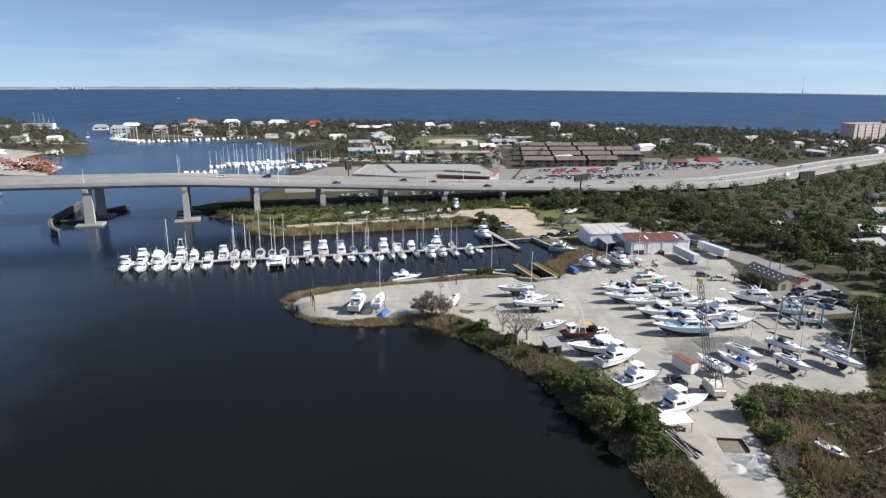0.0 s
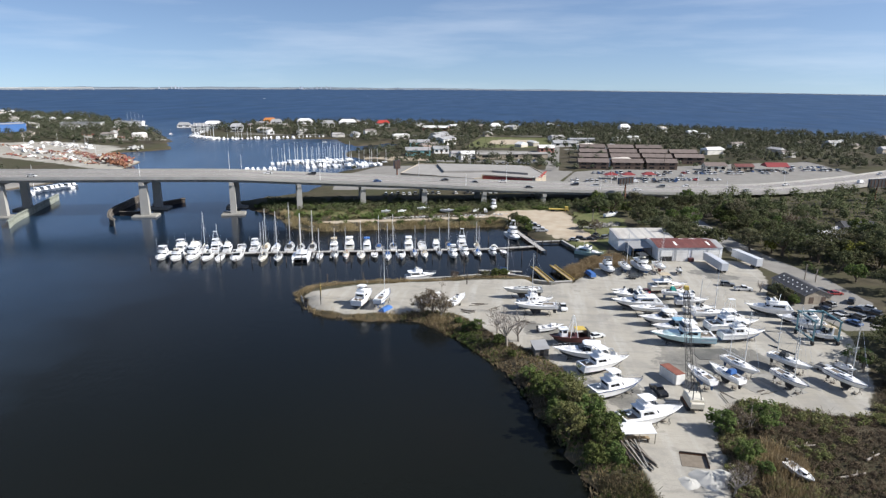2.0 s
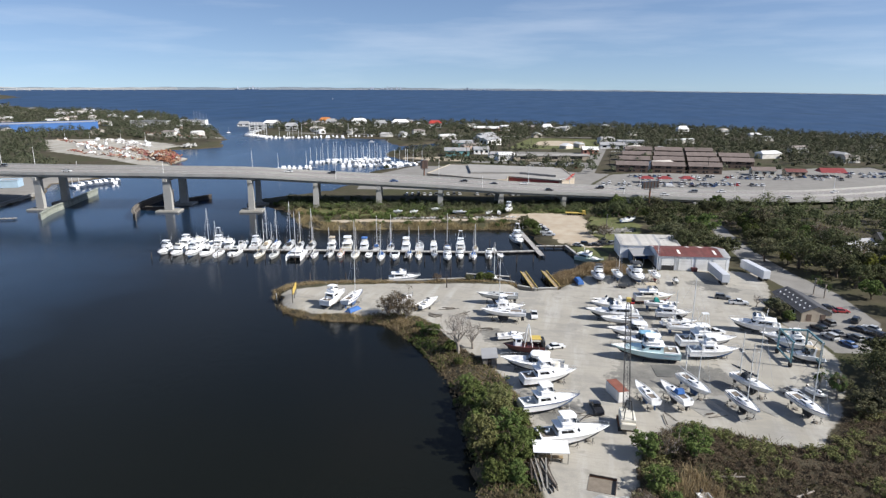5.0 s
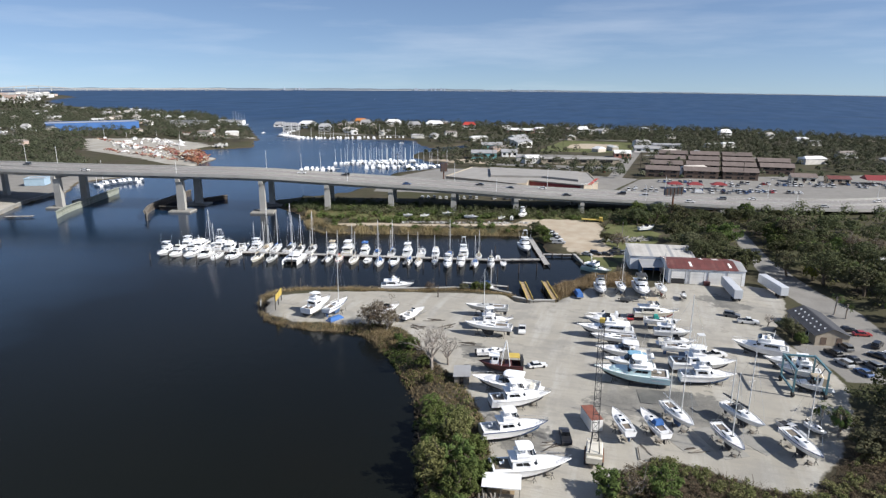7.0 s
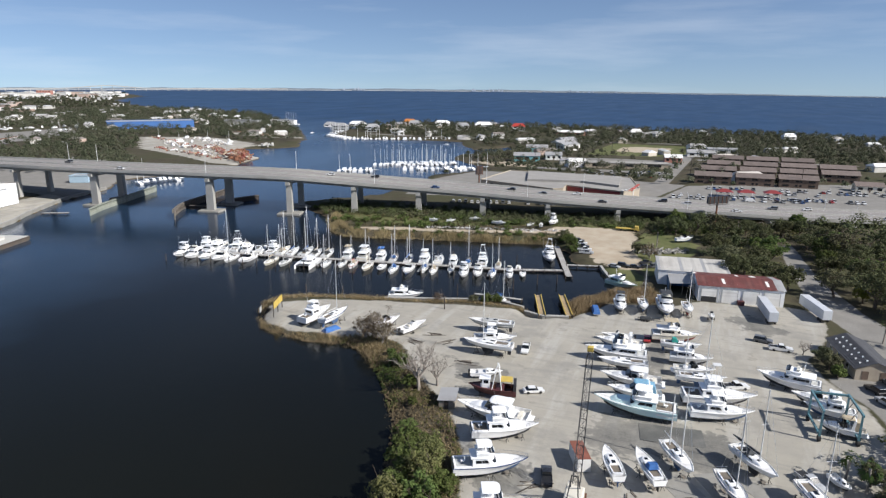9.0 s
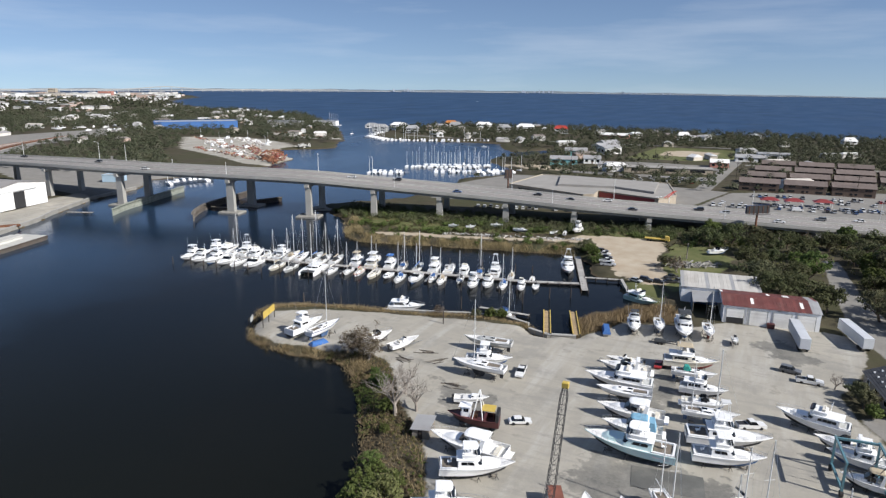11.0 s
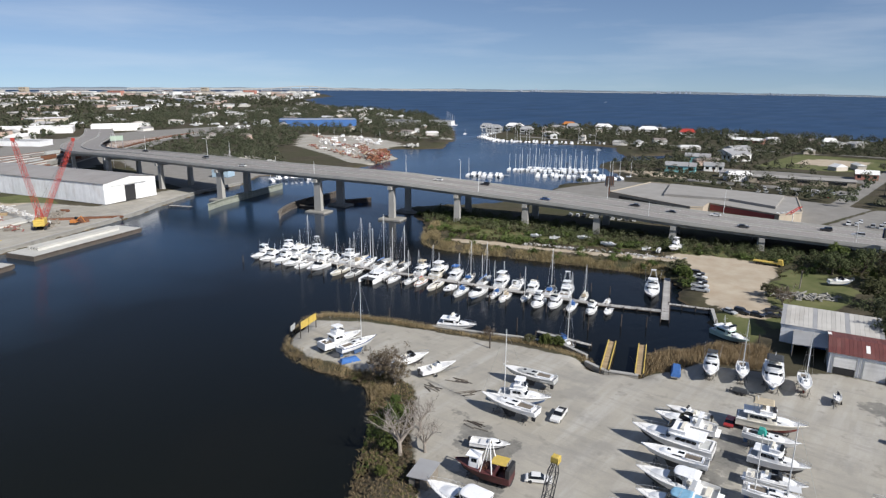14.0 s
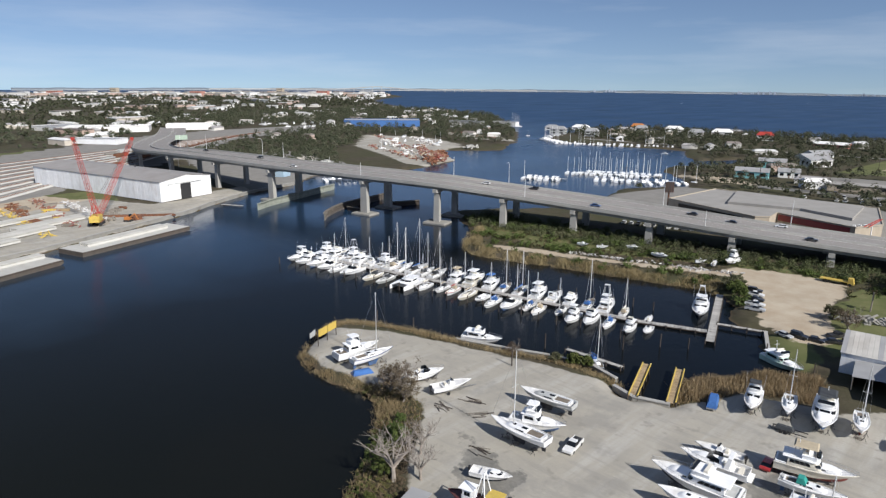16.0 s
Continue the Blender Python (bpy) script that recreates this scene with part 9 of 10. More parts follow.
# along the yard's shore
for _t, _x, _y, _s in ((SHRUBS[2], 36.6, 120.0, 1.05), (SHRUBS[0], 40.2, 123.6, 1.1), (SHRUBS[1], 34.4, 126.0, 1.0), (SHRUBS[2], 38.4, 129.4, 1.0), (SHRUBS[0], 42.8, 115.4, 1.0), (SHRUBS[1], 43.6, 119.8, 1.1), (SHRUBS[0], 33.6, 132.6, 0.95), (SHRUBS[2], 37.6, 135.2, 0.85), (SHRUBS[1], 41.4, 129.0, 1.0),
                       (SHRUBS[0], 31.4, 137.6, 0.85), (SHRUBS[1], 40.6, 110.4, 0.9), (SHRUBS[0], 35.0, 140.0, 0.7), (SHRUBS[1], 44.4, 111.0, 0.8), (SHRUBS[0], 28.0, 144.4, 0.6), (SHRUBS[1], 30.6, 142.6, 0.55), (SHRUBS[0], 46.0, 123.6, 0.7), (SHRUBS[1], 8.0, 176.0, 0.45), (SHRUBS[0], 11.0, 172.0, 0.5), (SHRUBS[1], 24.0, 155.0, 0.42),
                       (GREENS_T[1], 13.6, 171.0, 0.5), (GREENS_T[1], 20.4, 161.6, 0.5), (BARE[0], 22.4, 162.0, 1.3), (BARE[1], 19.4, 171.0, 1.0), (BARE[0], 25.4, 165.6, 0.9),
                       (THIN, -0.6, 184.8, 1.0), (THIN, -3.2, 183.4, 0.8), (THIN, 1.8, 182.2, 0.75), (GREENS_T[1], 16.0, 226.6, 0.55), (GREENS_T[1], 19.0, 227.6, 0.5), (THIN, 1.8, 220.4, 0.45), (OAKS[3], 12.4, 224.0, 0.35),
                       (SHRUBS[1], 66.8, 124.4, 1.1), (THIN, 70.6, 125.4, 0.72), (SHRUBS[0], 75.4, 126.4, 1.0), (SHRUBS[0], 68.4, 114.6, 0.8), (SHRUBS[1], 70.4, 110.0, 0.6), (THIN, 65.8, 106.5, 0.6), (BARE[1], 63.2, 103.4, 0.7),
                       (BARE[1], 104.4, 219.4, 0.62), (OAKS[3], 109.4, 211.6, 0.55), (GREENS_T[1], 110.6, 207.4, 0.5), (OAKS[3], 108.8, 216.4, 0.5),
                       (OAKS[0], 119.6, 166.0, 0.95), (OAKS[1], 124.0, 176.0, 0.95), (OAKS[2], 118.0, 156.0, 0.7), (OAKS[3], 112.6, 151.0, 0.8), (OAKS[1], 127.0, 158.0, 1.0), (OAKS[3], 109.6, 160.6, 0.55), (OAKS[0], 133.0, 168.0, 1.1), (OAKS[3], 146.0, 200.0, 0.9), (OAKS[1], 152.0, 212.0, 0.9), (OAKS[0], 147.0, 224.0, 0.85), (OAKS[3], 158.0, 203.0, 1.0), (OAKS[2], 160.0, 222.0, 0.9), (GREENS_T[0], 142.0, 236.0, 0.8), (OAKS[3], 138.0, 186.0, 0.9), (GREENS_T[2], 131.0, 180.0, 0.7), (OAKS[1], 168.0, 212.0, 1.0),
                       (OAKS[3], 20.8, 314.6, 0.7), (GREENS_T[1], 25.6, 305.0, 0.8), (GREENS_T[1], 23.0, 310.4, 0.7), (OAKS[3], 52.6, 306.0, 0.6), (THIN, 58.4, 300.0, 0.8),
                       (OAKS[2], 90.0, 279.0, 0.85), (OAKS[0], 97.4, 283.0, 1.0), (OAKS[3], 105.2, 277.6, 1.0), (OAKS[0], 128.6, 268.6, 1.25), (OAKS[2], 118.6, 276.0, 0.9), (YEL, 152.0, 262.0, 1.05), (OAKS[1], 138.6, 259.4, 1.1), (OAKS[0], 163.0, 268.0, 1.2)):
    plant(_t, _x, _y, _s)
for _x, _y, _k in ((125.0, 236.4, 0), (127.4, 233.4, 1), (108.6, 158.0, 1), (105.8, 160.8, 1), (58.6, 322.0, 0), (-104, 560, 0), (-64, 640, 0), (-50, 596, 0)):
    plant(PALMS[_k], _x, _y, 1.0)
# the wood between the yard, the drive and the highway
WOOD_AREA = [(86, 286), (108, 286), (107, 345), (113, 345), (118, 300), (126, 264), (138, 247), (168, 234), (182, 192), (145, 186), (136, 172), (124, 148), (122, 92), (230, 92), (340, 260), (372, 520), (300, 480), (240, 432), (185, 402), (130, 384), (92, 374), (60, 364), (54, 352), (78, 338)]


def scatter(poly, gap, r, keep=lambda x, y: True):
    xs, ys = [p[0] for p in poly], [p[1] for p in poly]
    gx, gy = np.meshgrid(np.arange(min(xs), max(xs), gap), np.arange(min(ys), max(ys), gap))
    gx, gy = gx.ravel() + r.uniform(-0.42, 0.42, gx.size) * gap, gy.ravel() + r.uniform(-0.42, 0.42, gx.size) * gap
    ok = edge_distance(gx, gy, poly) > 0
    return [(x, y) for x, y in zip(gx[ok], gy[ok]) if keep(x, y)]


HOMES = [(158, 302, 30), (178, 318, 5), (196, 286, -20), (228, 330, 10), (176, 262, 15), (252, 372, 25)]
for _i, (_x, _y, _h) in enumerate(HOMES):
    gable_house(_x, _y, _h, 14, 9, 3.2, 2.0, (WHITEWALL, TANWALL, GELGREY, AQUAWALL)[_i % 4], (GREYROOF, SHINGLE, WHITEWALL, GREYROOF)[_i % 4], "single-storey house half hidden among oaks", "house", "houses among the trees", wins=3)
_n, FAR_WOOD = 0, []
for _x, _y in scatter(WOOD_AREA, 10.6, _tr, lambda x, y: all((x - a) ** 2 + (y - b) ** 2 > 130 for a, b, _ in HOMES)):
    _q = _tr.random()
    if _x > 190 or _x + _y > 500 or _y < 120:
        FAR_WOOD.append((_x, _y))
        continue
    near_road = edge_distance(np.array([_x]), np.array([_y]), DRIVE)[0] > -3
    if near_road or _q < 0.03:
        continue
    _t = OAKS[_n % 4] if _q < 0.62 else GREENS_T[_n % 3] if _q < 0.86 else YEL if _q < 0.9 else THIN
    plant(_t, _x, _y, _tr.uniform(0.66, 1.1))
    _n += 1


# undergrowth, scrub, reeds: nobody could count them
def stuff(name, v, f, mat, label, cat):
    return tagged(new(name, cloud_mesh(name, v, f, mat)), label, cat, kind="stuff")


def patch(x, y, size, seed):
    """Smooth uneven patches of about that size, from -1 to 1."""
    r = rng(seed)
    s = 0
    for _ in range(7):
        a, k = r.uniform(0, 6.28), 6.28 / size * r.uniform(0.45, 1.5)
        s = s + np.sin((x * math.cos(a) + y * math.sin(a)) * k + r.uniform(0, 6.28))
    return np.clip(s / 3.6, -1, 1)


def ground_points(poly, gap, r, band=None, cut=()):
    p = np.array(scatter(poly, gap, r))
    if band is not None:
        sd = land_distance(p[:, 0], p[:, 1])
        p = p[(sd > band[0]) & (sd < band[1])]
    for c in cut:
        p = p[edge_distance(p[:, 0], p[:, 1], c) < -0.4]
    return p


def heights(p):
    return ground_z(p[:, 0], p[:, 1], land_distance(p[:, 0], p[:, 1]))


def blades(p, h, w, n, r, spread=0.5, lean=0.3):
    """Leaning, tapering blades, n to a tuft, h a height or one for each tuft."""
    k = len(p) * n
    h = np.repeat(np.broadcast_to(np.asarray(h, float), (len(p),)), n)
    base = np.repeat(np.column_stack([p, heights(p) - 0.1]), n, 0) + np.column_stack([r.normal(size=(k, 2)) * spread, np.zeros(k)])
    a = r.uniform(0, 6.28, k)
    side = np.column_stack([np.cos(a), np.sin(a), np.zeros(k)]) * w
    tuft = np.repeat(r.normal(size=(len(p), 2)) * lean * 0.8, n, 0)
    top = base + np.column_stack([tuft + r.normal(size=(k, 2)) * lean, np.ones(k)]) * (h * r.uniform(0.35, 1.1, k))[:, None]
    v = np.stack([base - side, base + side, top + side * 0.45, top - side * 0.45], 1).reshape(-1, 3)
    return v, np.arange(4 * k).reshape(-1, 4)


def bushes(name, p, h, n, leaf, mat, label, r, cat="bushes", wide=0.8):
    """Rounded, uneven shrubs: each a few overlapping clumps of small leaves."""
    h = np.broadcast_to(np.asarray(h, float), (len(p),))
    z = heights(p)
    c, s = [], []
    for k, (dz, q) in enumerate(((0.35, 0.62), (0.62, 0.5), (0.45, 0.5))):
        o = r.normal(size=(len(p), 2)) * h[:, None] * (0.12 + 0.22 * (k > 0)) * wide
        c.append(np.column_stack([p + o, z + h * dz * r.uniform(0.75, 1.15, len(p))]))
        s.append(h * q * r.uniform(0.75, 1.2, len(p)))
    v, f = leaf_cloud(np.concatenate(c), np.concatenate(s), n, leaf, r, 0.9)
    return stuff(name, v, f, mat, label, cat)


_rr = rng(101)
POINT_BAND = [(-60, 170), (60, 170), (60, 235), (-60, 235)]
WEST_BAND = [(0, 60), (60, 60), (60, 186), (-10, 186), (-10, 170)]
BASIN_REEDS = [(43.5, 224.5), (38, 236), (44, 244), (51, 256), (61, 262), (68, 250), (64, 244.5), (52, 240), (48.5, 230)]
# reeds
_p = ground_points(POINT_BAND, 0.62, _rr, (-1.0, 4.4), cut=(YARD,))
_q = patch(_p[:, 0], _p[:, 1], 9, 5) + _rr.normal(size=len(_p)) * 0.25
_p, _q = _p[_q > -0.55], _q[_q > -0.55]
_v, _f = blades(_p, 0.95 + 0.6 * np.clip(_q, -0.4, 1), 0.05, 10, _rr, 0.42, 0.42)
stuff("shore_reeds", _v, _f, REED, "brown dry reeds along the sandy point", "reeds")
_p = ground_points(BASIN_REEDS, 0.62, _rr)
_q = patch(_p[:, 0], _p[:, 1], 8, 6)
_v, _f = blades(_p, 1.75 + 0.6 * _q, 0.055, 9, _rr, 0.45, 0.22)
stuff("tall_reeds", _v, _f, REED, "tall dry reeds at the head of the basin", "reeds")
_p = ground_points([(-100, 280), (20, 280), (20, 320), (-100, 330)], 0.75, _rr, (-1.2, 6.0))
_q = patch(_p[:, 0], _p[:, 1], 14, 7) + _rr.normal(size=len(_p)) * 0.2
_q -= 0.12 * (land_distance(_p[:, 0], _p[:, 1]) - 2)
_m = _q > -0.5
_v, _f = blades(_p[_m], 1.6 + 0.9 * np.clip(_q[_m], -0.6, 1), 0.07, 8, _rr, 0.5, 0.3)
stuff("bank_reeds", _v, _f, REED, "brown reeds along the far bank", "reeds")
# brush on the shore bank: brown tangle, rank green and leafy shrubs in patches
_w = ground_points(WEST_BAND, 1.0, _rr, (-0.4, 15), cut=(YARD,))
_a, _b = patch(_w[:, 0], _w[:, 1], 11, 11) + _rr.normal(size=len(_w)) * 0.28, patch(_w[:, 0], _w[:, 1], 16, 12)
_low = np.clip((_w[:, 1] - 100) / 20, 0.55, 1) * np.clip((150 - _w[:, 1]) / 20, 0.5, 1)
_hh = (0.75 + 0.95 * np.clip(_b, -0.6, 1)) * _low * _rr.uniform(0.6, 1.25, len(_w)) + 0.25
for _nm, _m, _mat, _lb in (("brown_scrub", _a < -0.08, LEAF_BROWN, "tangled brown brush on the shore bank"), ("olive_scrub", (_a >= -0.08) & (_a < 0.34), LEAF_OLIVE, "olive shrubs and vines on the shore bank"), ("shore_bushes", _a >= 0.34, LEAF_GREEN, "leafy green bushes on the shore bank")):
    bushes(_nm, _w[_m], _hh[_m], 17, 0.13, _mat, _lb, _rr, "brush")
_m = _b < 0.25
_v, _f = blades(_w[_m], 0.9 + 0.5 * _a[_m], 0.045, 8, _rr, 0.5, 0.5)
stuff("bank_grass", _v, _f, REED, "long dry grass on the shore bank", "grass")
_p = ground_points([(40, 80), (53, 80), (51.5, 98), (50, 106), (41, 106)], 0.7, _rr, (0, 30), cut=(YARD,))
_v, _f = blades(_p, 1.2 + 0.5 * patch(_p[:, 0], _p[:, 1], 6, 31), 0.05, 9, _rr, 0.45, 0.5)
stuff("rank_grass", _v, _f, GRASSB, "long olive grass on the bank", "grass")
# dead brush, weeds and shrubs beside the yard, with bare soil between
SCRUB = [(66, 80), (62, 98), (64, 111), (66, 126), (74, 139), (83, 138), (92, 134), (101, 136), (110, 152), (118, 160), (124, 100), (120, 80)]
_s = ground_points(SCRUB, 1.0, _rr, cut=(YARD,))
_d = -edge_distance(_s[:, 0], _s[:, 1], YARD)
_a, _b = patch(_s[:, 0], _s[:, 1], 13, 21) + _rr.normal(size=len(_s)) * 0.22, patch(_s[:, 0], _s[:, 1], 22, 22)
_bare = (_a < -0.85) & (_d > 3)
_m = ~_bare
_v, _f = blades(_s[_m], 0.75 + 0.35 * _a[_m], 0.06, 16, _rr, 0.6, 0.9)
stuff("dead_grass", _v, _f, LEAF_BROWN, "flattened dead grass and brambles", "grass")
_m = (_a > 0.0) & (_a < 0.45) & (_rr.random(len(_s)) < 0.5)
bushes("weeds", _s[_m], 0.45 + 0.35 * _rr.random(_m.sum()), 14, 0.12, GRASSB, "mixed green weeds and grass", _rr, "weeds", 1.4)
_m = ((_a >= 0.42) | ((_d < 5) & (_b > 0.0))) & (_rr.random(len(_s)) < 0.42)
bushes("green_bushes", _s[_m], 0.9 + 1.0 * _rr.random(_m.sum()), 28, 0.16, LEAF_OLIVE, "low olive green bushes", _rr)
_m = (_a < 0.2) & (_rr.random(len(_s)) < 0.32)
bushes("dead_brush", _s[_m], 0.7 + 0.5 * _rr.random(_m.sum()), 30, 0.12, LEAF_BROWN, "low dead brown brush", _rr)
_t = ground_points([(69, 100), (77, 103), (79, 116), (74, 122), (69, 112)], 0.7, _rr)
_v, _f = blades(_t, 2.3 + 0.7 * patch(_t[:, 0], _t[:, 1], 5, 23), 0.05, 9, _rr, 0.4, 0.2)
stuff("pampas_reeds", _v, _f, REED, "tall tan reeds in the scrub", "reeds")
# weeds and shrubs below the bridge and on the far bank
_u = ground_points([(-130, 290), (30, 300), (60, 345), (120, 372), (118, 384), (60, 368), (-30, 346), (-120, 342)], 1.7, _rr, (1.5, 200), cut=(DIRT_LOT, DIRT_TRACK))
_q = patch(_u[:, 0], _u[:, 1], 15, 41) + _rr.normal(size=len(_u)) * 0.3
bushes("bridge_undergrowth", _u[_q > 0.1], 0.7 + 0.7 * _rr.random((_q > 0.1).sum()), 8, 0.22, GRASSB, "green undergrowth beneath the bridge", _rr, "undergrowth", 1.3)
_m = (_q > 0.45) & (_rr.random(len(_u)) < 0.45)
bushes("bank_bushes", _u[_m], 1.3 + 1.9 * _rr.random(_m.sum()), 36, 0.28, LEAF_GREEN, "rounded green bushes on the far bank", _rr)
_m = (_q < -0.2) & (_rr.random(len(_u)) < 0.5)
_v, _f = blades(_u[_m], 0.7, 0.07, 9, _rr, 0.8, 0.5)
stuff("dry_grass", _v, _f, REED, "dry tan grass on the far bank", "grass")
_u = np.array(scatter(WOOD_AREA, 5.0, _rr))
_u = _u[edge_distance(_u[:, 0], _u[:, 1], DRIVE) < -2]
_v, _f = leaf_cloud(np.column_stack([_u, heights(_u) + 0.5]), 1.7, 14, 0.35, _rr, 0.9)
stuff("wood_undergrowth", _v, _f, LEAF_OLIVE, "shrubs and weeds under the oaks", "undergrowth")
_u = ground_points([(-120, 322), (-30, 330), (60, 352), (118, 378), (90, 384), (-10, 362), (-120, 350)], 3.6, _rr, (2, 200), cut=(DIRT_LOT, DIRT_TRACK))
bushes("bridge_bushes", _u, 2.0 + 2.2 * _rr.random(len(_u)), 26, 0.3, LEAF_OAK, "dark bushes along the bridge", _rr)


# far woodland
def far_trees(p, size, n, leaf, H, r):
    z = heights(p)
    k = 0.5 + 0.95 * r.random(len(p)) ** 1.6
    c = []
    for dx, dy, dz in ((0, 0, 0.68), (0.32, 0.1, 0.5), (-0.25, -0.2, 0.5)):
        c.append(np.column_stack([p[:, 0] + dx * H * 0.55 * k, p[:, 1] + dy * H * 0.55 * k, z + dz * H * k]))
    c = np.concatenate(c)
    return leaf_cloud(c, np.tile(H * 0.31 * k, 3), n, leaf, r, 0.3)


_v, _f = far_trees(np.array(FAR_WOOD), 1, 60, 0.5, 9.5, _rr)
stuff("highway_woodland", _v, _f, LEAF_OAK, "oak wood along the highway", "woodland")
NO_TREES = [SPIT_SAND, LOT_SHOP, LOT_CARS, DIRT_FIELD, RAILYARD, SCRAP, WHARF, [(-70, 400), (50, 400), (50, 480), (-70, 480)], [(60, 505), (190, 510), (200, 650), (60, 650)], [(-60, 555), (50, 560), (50, 600), (-60, 596)], [(-690, 640), (-580, 730), (-600, 765), (-710, 680)], [(-30, 680), (30, 685), (50, 720), (30, 775), (-28, 770)],
            [(36, 470), (62, 480), (62, 640), (44, 640)]]
_strip = [tuple(p) for p in (LINE_PTS[:, :2] + LINE_NRM * -8)] + [tuple(p) for p in (LINE_PTS[:, :2] + LINE_NRM * 36)][::-1]
NO_TREES.append(_strip)


# trees between the apartment blocks and round the store
_g = np.array([(62 + 13.5 * i + (j % 2) * 6, 509 + 37 * j + 0.28 * i * 13.5 + 4 * math.sin(i * 2.3)) for j in range(4) for i in range(10)] + [(-62 + 11 * i, 508 + 5 * math.sin(i * 1.7)) for i in range(10)] + [(46 + 3 * math.sin(i), 500 + 11 * i) for i in range(12)])
_v, _f = far_trees(_g, 1, 30, 0.6, 7.0, _rr)
stuff("apartment_trees", _v, _f, LEAF_FAR, "small trees between the apartment blocks", "trees")


def clear_of(p, more=()):
    for c in NO_TREES + list(more):
        p = p[edge_distance(p[:, 0], p[:, 1], c) < -3]
    return p[land_distance(p[:, 0], p[:, 1]) > 6]


NORTH_SHORE = [(-140, 395), (60, 440), (200, 500), (420, 620), (700, 760), (430, 872), (290, 950), (150, 1005), (-180, 990), (-330, 975), (-395, 890), (-395, 800), (-230, 742), (-160, 700), (-100, 640), (-140, 590), (-90, 520)]
_g = clear_of(np.array(scatter(NORTH_SHORE, 8.6, _rr)))
_thin = np.sin(_g[:, 0] * 0.021 + 1) * np.sin(_g[:, 1] * 0.017) + 0.55 * (_g[:, 0] > 60) + 0.6 * (_g[:, 1] > 800) + _rr.normal(size=len(_g)) * 0.4
_g = _g[_thin > -0.25]
_v, _f = far_trees(_g, 1, 30, 0.58, 8.6, _rr)
stuff("bayside_woodland", _v, _f, LEAF_FAR, "dark live oak woodland towards the bay", "woodland")
WEST_WOOD = [(-300, 385), (-400, 330), (-560, 345), (-640, 430), (-760, 520), (-1000, 500), (-1100, 1100), (-985, 1115), (-720, 1040), (-530, 865), (-370, 690), (-345, 640), (-450, 570), (-420, 470)]
_g = clear_of(np.array(scatter(WEST_WOOD, 9.4, _rr)))
_thin = np.sin(_g[:, 0] * 0.019) * np.sin(_g[:, 1] * 0.023 + 1) + 0.5 + _rr.normal(size=len(_g)) * 0.4
_g = _g[_thin > -0.1]
_v, _f = far_trees(_g, 1, 30, 0.6, 9.2, _rr)
stuff("west_woodland", _v, _f, LEAF_FAR, "grey-green woodland west of the bridge", "woodland")
CITY = [(-460, 180), (-900, 60), (-2200, -200), (-2780, 300), (-2660, 960), (-2400, 1530), (-2050, 1940), (-1565, 1420), (-1140, 1150), (-1000, 500), (-760, 500), (-700, 190)]
_g = clear_of(np.array(scatter(CITY, 18.0, _rr)))
_g = _g[patch(_g[:, 0], _g[:, 1], 260, 61) + _rr.normal(size=len(_g)) * 0.35 > -0.35]
_v, _f = far_trees(_g, 1, 9, 1.7, 9.0, _rr)
stuff("city_trees", _v, _f, LEAF_FAR, "trees spread through the distant town", "woodland")
_g = clear_of(np.array(scatter([(330, 150), (900, -100), (1700, 0), (1200, 420), (640, 740), (400, 560)], 21.0, _rr)))
_v, _f = far_trees(_g, 1, 16, 1.1, 11.0, _rr)
stuff("east_woodland", _v, _f, LEAF_FAR, "woodland along the highway", "woodland")

# logs lying in the scrub
for _x, _y, _h, _l in ((86.0, 112.0, 20, 5.5), (92.4, 118.6, 35, 4.2), (80.6, 121.0, 12, 6.0), (97.0, 108.0, -30, 4.8), (88.8, 104.6, 70, 3.6)):
    _lg = thing("fallen_log", pose(_x, _y, gz(_x, _y) + 0.18, 0, 0, _h), "bleached fallen log in the dead grass", "log", "logs in the scrub")
    part("trunk", Build().tube((-_l / 2, 0, 0), (_l / 2, 0.2, 0.05), 0.24, 0.15, n=8), BARKGREY, _lg)
    part("branch", Build().tube((_l * 0.1, 0, 0), (_l * 0.3, 0.9, 0.4), 0.09, 0.04, n=6), BARKGREY, _lg)

# ---- far marina, town and shore ----
def far_boat(name, L, sail, label):
    t = thing(name, pose(0, 0, -95), label, "sailing boat" if sail else "motor boat", "boats in the far marina")
    h = Build()
    st = hull_lines(L, L * 0.31, 1.2, 0.5, "sail" if sail else "motor")[::2]
    for s_, bs, bc, zk, zc, zs, rk in st:
        h.v += [(-L / 2 + L * s_ * rk, -bc, -0.4), (-L / 2 + L * s_, -bs, zs), (-L / 2 + L * s_, bs, zs), (-L / 2 + L * s_ * rk, bc, -0.4)]
    for i in range(len(st) - 1):
        for k in range(4):
            h.f.append((i * 4 + k, (i + 1) * 4 + k, (i + 1) * 4 + (k + 1) % 4, i * 4 + (k + 1) % 4))
    h.f.append((3, 2, 1, 0))
    part("hull", h, GEL, t)
    part("cabin", Build().frustum((-0.25 * L, -L * 0.1), (0.22 * L, L * 0.1), 1.0, (-0.22 * L, -L * 0.08), (0.1 * L, L * 0.08), 1.7 if sail else 3.0), GEL, t)
    if sail:
        part("mast", Build().tube((0.06 * L, 0, 1.2), (0.06 * L, 0, L * 1.3), 0.16, 0.12, n=5), ALU, t)
    else:
        part("windows", Build().box(-0.2 * L, -L * 0.1 - 0.02, 1.9, 0.12 * L, L * 0.1 + 0.02, 2.5), TINT, t)
    return t


